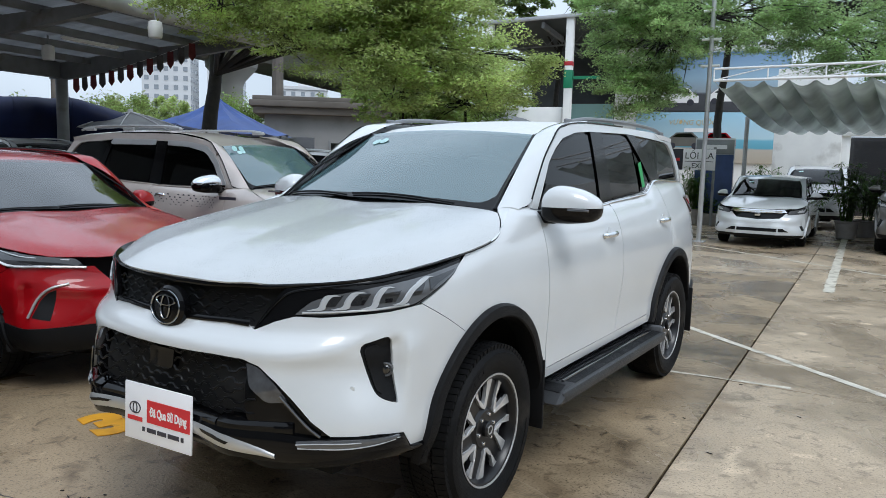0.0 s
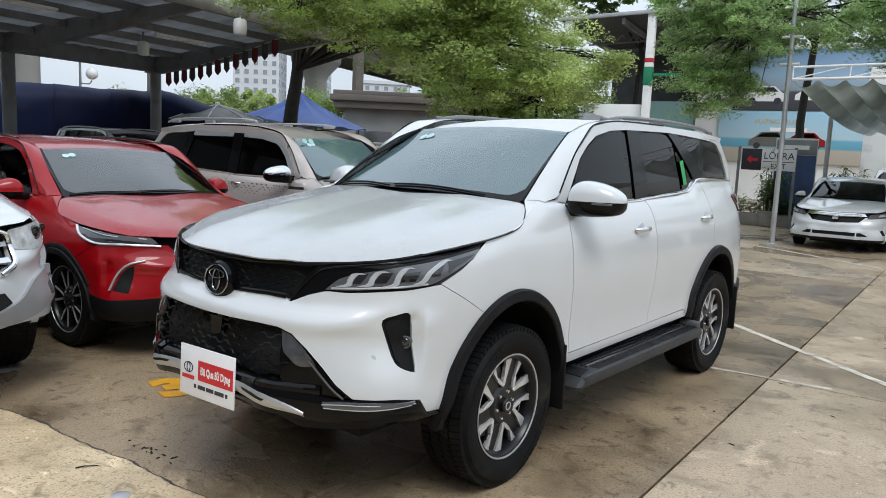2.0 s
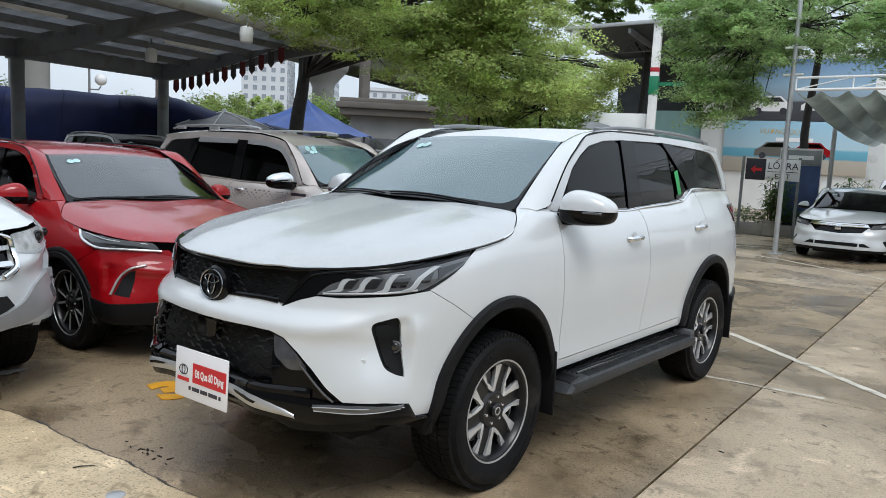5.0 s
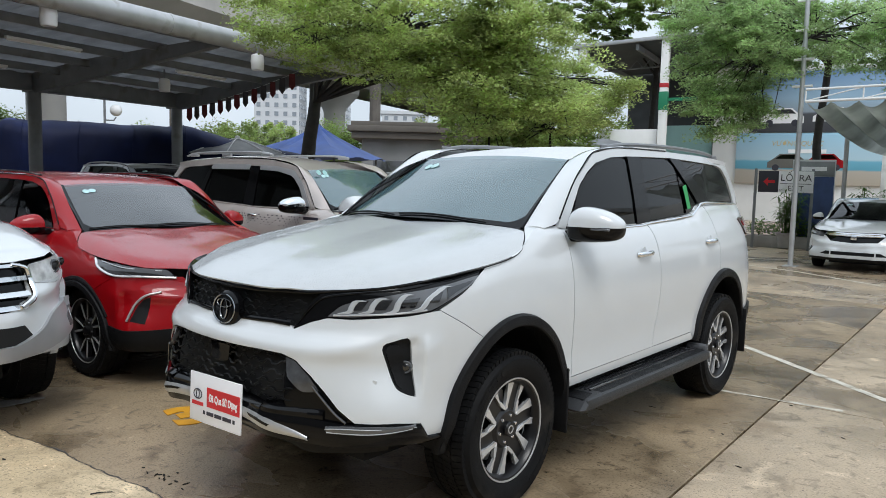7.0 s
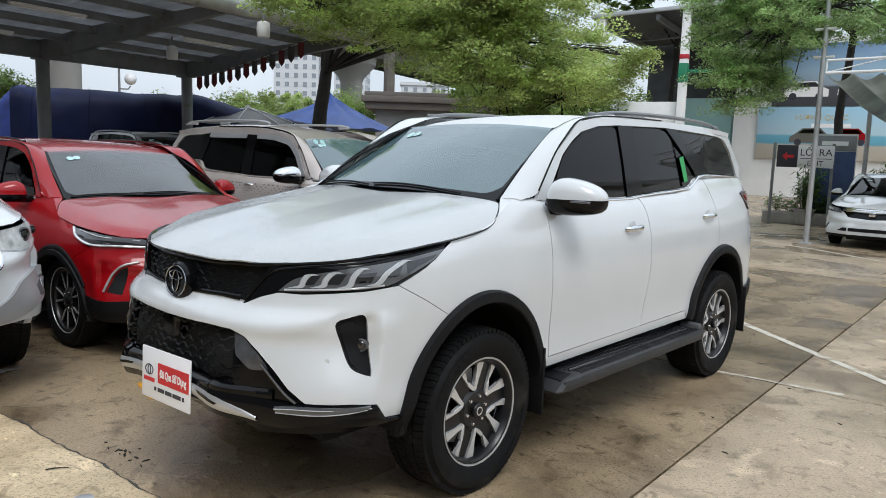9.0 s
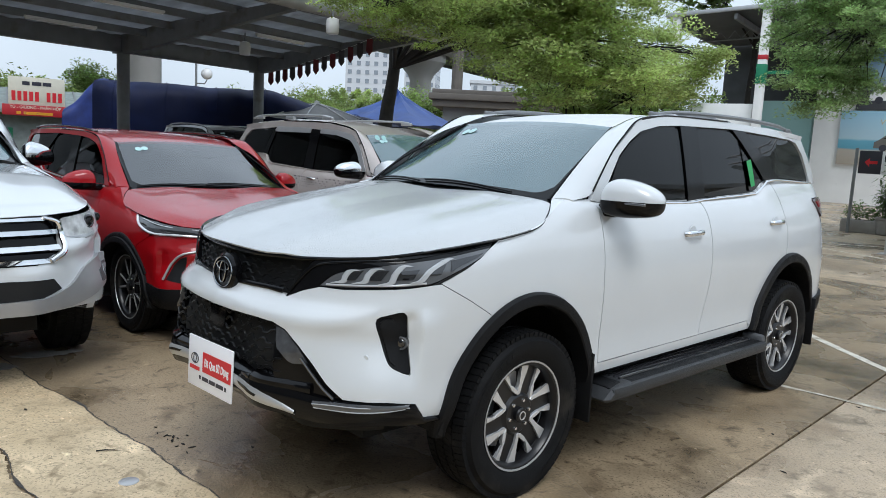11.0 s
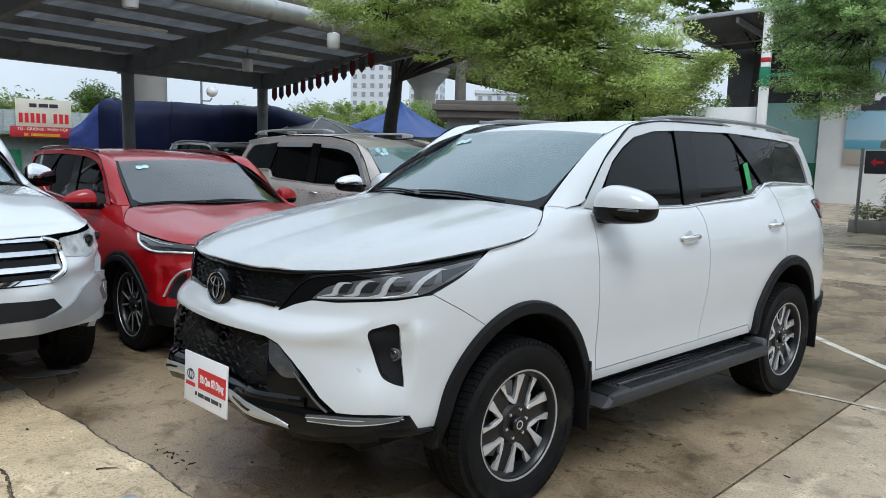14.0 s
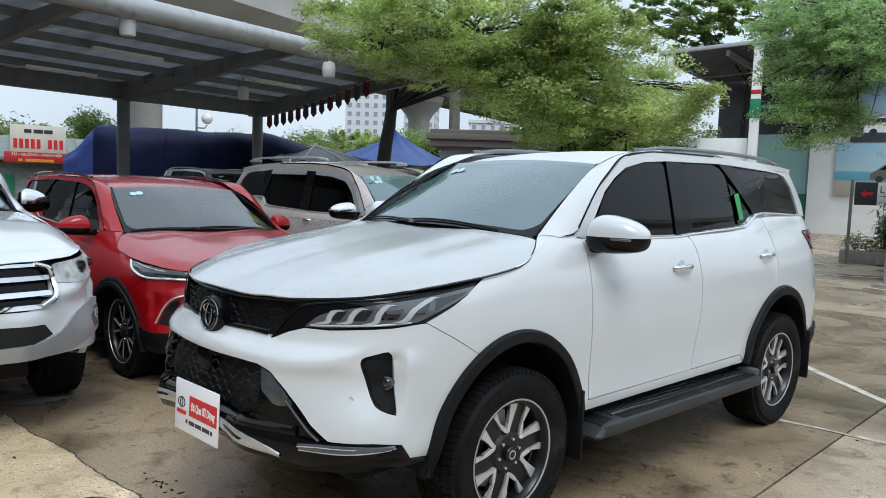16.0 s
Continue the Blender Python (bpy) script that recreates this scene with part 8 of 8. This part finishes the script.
for sx in (1, -1):
    wing_mirror(bei, (1.02, 0.84, 1.26), (0.14, 0.09, 0.10), sx, CHROME, -0.1)
    for pl in ([(0.60, 1.38), (0.79, 1.60), (1.01, 1.735), (1.2, 1.772), (1.42, 1.782), (1.42, 1.735), (1.2, 1.722), (1.03, 1.68), (0.85, 1.56), (0.70, 1.38)], [(1.61, 1.785), (2.09, 1.788), (2.17, 1.75), (2.12, 1.735), (1.63, 1.735)]):
        BB.panel("rain_guard", (lambda y, z, q=sx: S.glass(y, z, q, 0.018)), pl, SATIN, 0.03, 0.008, label="grey plastic rain guard above the window")
    dots = bmesh.new()
    for k in range(26):
        for r in range(5):
            if (k * 7 + r * 3) % 9 < 7 - r * 0.4:
                p = S.wrap(S.fy(0.72 + 0.055 * k + 0.0275 * (r % 2)), 1.235 - 0.034 * r, 0.002)
                lathe(dots, [(0.0, 0.001), (0.0105 - 0.001 * r, 0.001), (0.0105 - 0.001 * r, -0.001), (0.0, -0.001)], 8, Matrix.Translation((sx * p.x, p.y, p.z)) @ Matrix.Rotation(radians(90 * sx), 4, "Y"))
    o = BB.add("dot_print", dots, INK, "fading band of dark printed dots")
    tagged(o, kind="stuff")
    p = BB.warp(S.wrap(S.fy(0.50), 1.23, 0.003))
    part("print_bar", nb(((sx * p.x, p.y, p.z), (0.006, 0.26, 0.035))), INK, bei, smooth=False)
side_handles(BB, (1.40, 2.45), 1.22, CHROME)
for sx in (1, -1):
    roof_rail = part("roof_rail", ribbon(bmesh.new(), [(sx * 0.64, 1.70, 1.85), (sx * 0.645, 1.82, 1.874), (sx * 0.65, 2.1, 1.886), (sx * 0.65, 3.0, 1.890), (sx * 0.645, 3.5, 1.874), (sx * 0.64, 3.7, 1.84)], 0.015, 50), SATIN, bei, "thick silver roof rail")
    for y in (1.82, 2.7, 3.5):
        part("rail_foot", nb(((sx * 0.645, y, 1.855), (0.04, 0.20, 0.045), 0.012)), SATIN, roof_rail)
for k in range(2):
    q = BB.warp(Vector((-0.50 + 0.10 * k, 0.845, 1.715)))
    part("windscreen_sticker", lathe(bmesh.new(), [(0.0, 0.002), (0.035, 0.002), (0.035, -0.001), (0.0, -0.001)], 20, Matrix.Translation(q) @ Matrix.Rotation(radians(58), 4, "X")), TEALPAINT, bei)
four_wheels(bei, 0.77, 3.05, 0.37, 0.245, 0.215, "five")


def far_car(name, label, m, paint, width, ys, zs, R, wheel_w, rails, bars, group=""):
    t = thing(name, label, "car", m, group)
    B = Body(t, bend(width / 1.864, ys, zs), 2.2)
    car_body(B, paint, paint, paint if rails is None else PLASTIC, BLACK, rails, GLASS, full_nose)
    plain_nose(B, lamp_std, paint, bars)
    mz = B.warp(Vector((0, 0.62, 1.40)))
    for sx in (1, -1):
        wing_mirror(t, (width / 2 + 0.07, mz.y, mz.z), (0.11, 0.085, 0.08), sx, paint)
    side_handles(B, (1.40, 2.45), 1.16, CHROME)
    four_wheels(t, width / 2 - 0.13, ys[-2][1], R, wheel_w, R - 0.12, "five")
    return t, B
SEDAN_Y = [(-1.0, -0.86), (0.0, 0.0), (0.31, 0.30), (0.99, 1.10), (2.745, 2.6), (3.79, 3.6)]
SEDAN_Z = [(0.0, 0.0), (0.40, 0.20), (0.80, 0.46), (1.12, 0.78), (1.36, 0.98), (1.90, 1.46)]
sedan, SB = far_car("white_sedan", "white compact sedan with a chrome grille bar and black roof glass", pose(-0.40, 13.95, 0, 0, 0, 3), WHITE, 1.75, SEDAN_Y, SEDAN_Z, 0.31, 0.19, None, (1.075, 1.045))
SB.panel("grille_blade", IN(0.016), mir([(0.0, 1.10), (0.55, 1.105), (0.60, 1.05), (0.0, 1.02)]), CHROME, 0.03, 0.02, label="broad chrome grille blade")
q = SB.warp(S.wrap(0, 1.03, 0.03))
part("badge", nb(((q.x, q.y - 0.01, q.z - 0.02), (0.11, 0.02, 0.09), 0.015)), CHROME, sedan)
SUV_Z = [(0.0, 0.0), (0.40, 0.30), (1.12, 0.98), (1.36, 1.18), (1.90, 1.72)]
SUV_Y = [(-1.0, -0.9), (0.0, 0.0), (2.745, 2.75), (3.79, 3.75)]
far_car("white_pickup", "white tall car parked behind the sedan", pose(-0.15, 19.6, 0, 0, 0, 2), SILVERCAR, 1.83, SUV_Y, SUV_Z, 0.37, 0.24, SATIN, (1.0,), "row behind")
far_car("grey_minivan", "dark grey people carrier facing the yard", pose(2.55, 14.2, 0, 0, 0, 2), GREYCAR, 1.83, SUV_Y, SUV_Z, 0.34, 0.21, None, (1.05, 0.98))
far_car("white_hatchback", "white car with roof rails in the parked row", pose(-3.6, 6.25, 0, 0, 0, 90), WHITE, 1.86, SUV_Y, SUV_Z, 0.36, 0.23, SATIN, (1.0,), "parked row")
far_car("silver_hatchback", "silver car with a roof spoiler behind the parked row", pose(-11.7, 5.6, 0, 0, 0, 90), SILVERCAR, 1.83, SUV_Y, [(0.0, 0.0), (0.40, 0.33), (1.12, 1.08), (1.36, 1.28), (1.90, 1.84)], 0.35, 0.22, SATIN, (1.0,), "second row")
far_car("black_sedan", "dark car behind the parked row", pose(-8.8, -0.7, 0, 0, 0, 90), DARKCAR, 1.78, SUV_Y, [(0.0, 0.0), (0.40, 0.28), (1.12, 0.85), (1.36, 1.02), (1.90, 1.50)], 0.33, 0.21, None, (1.0,), "second row")
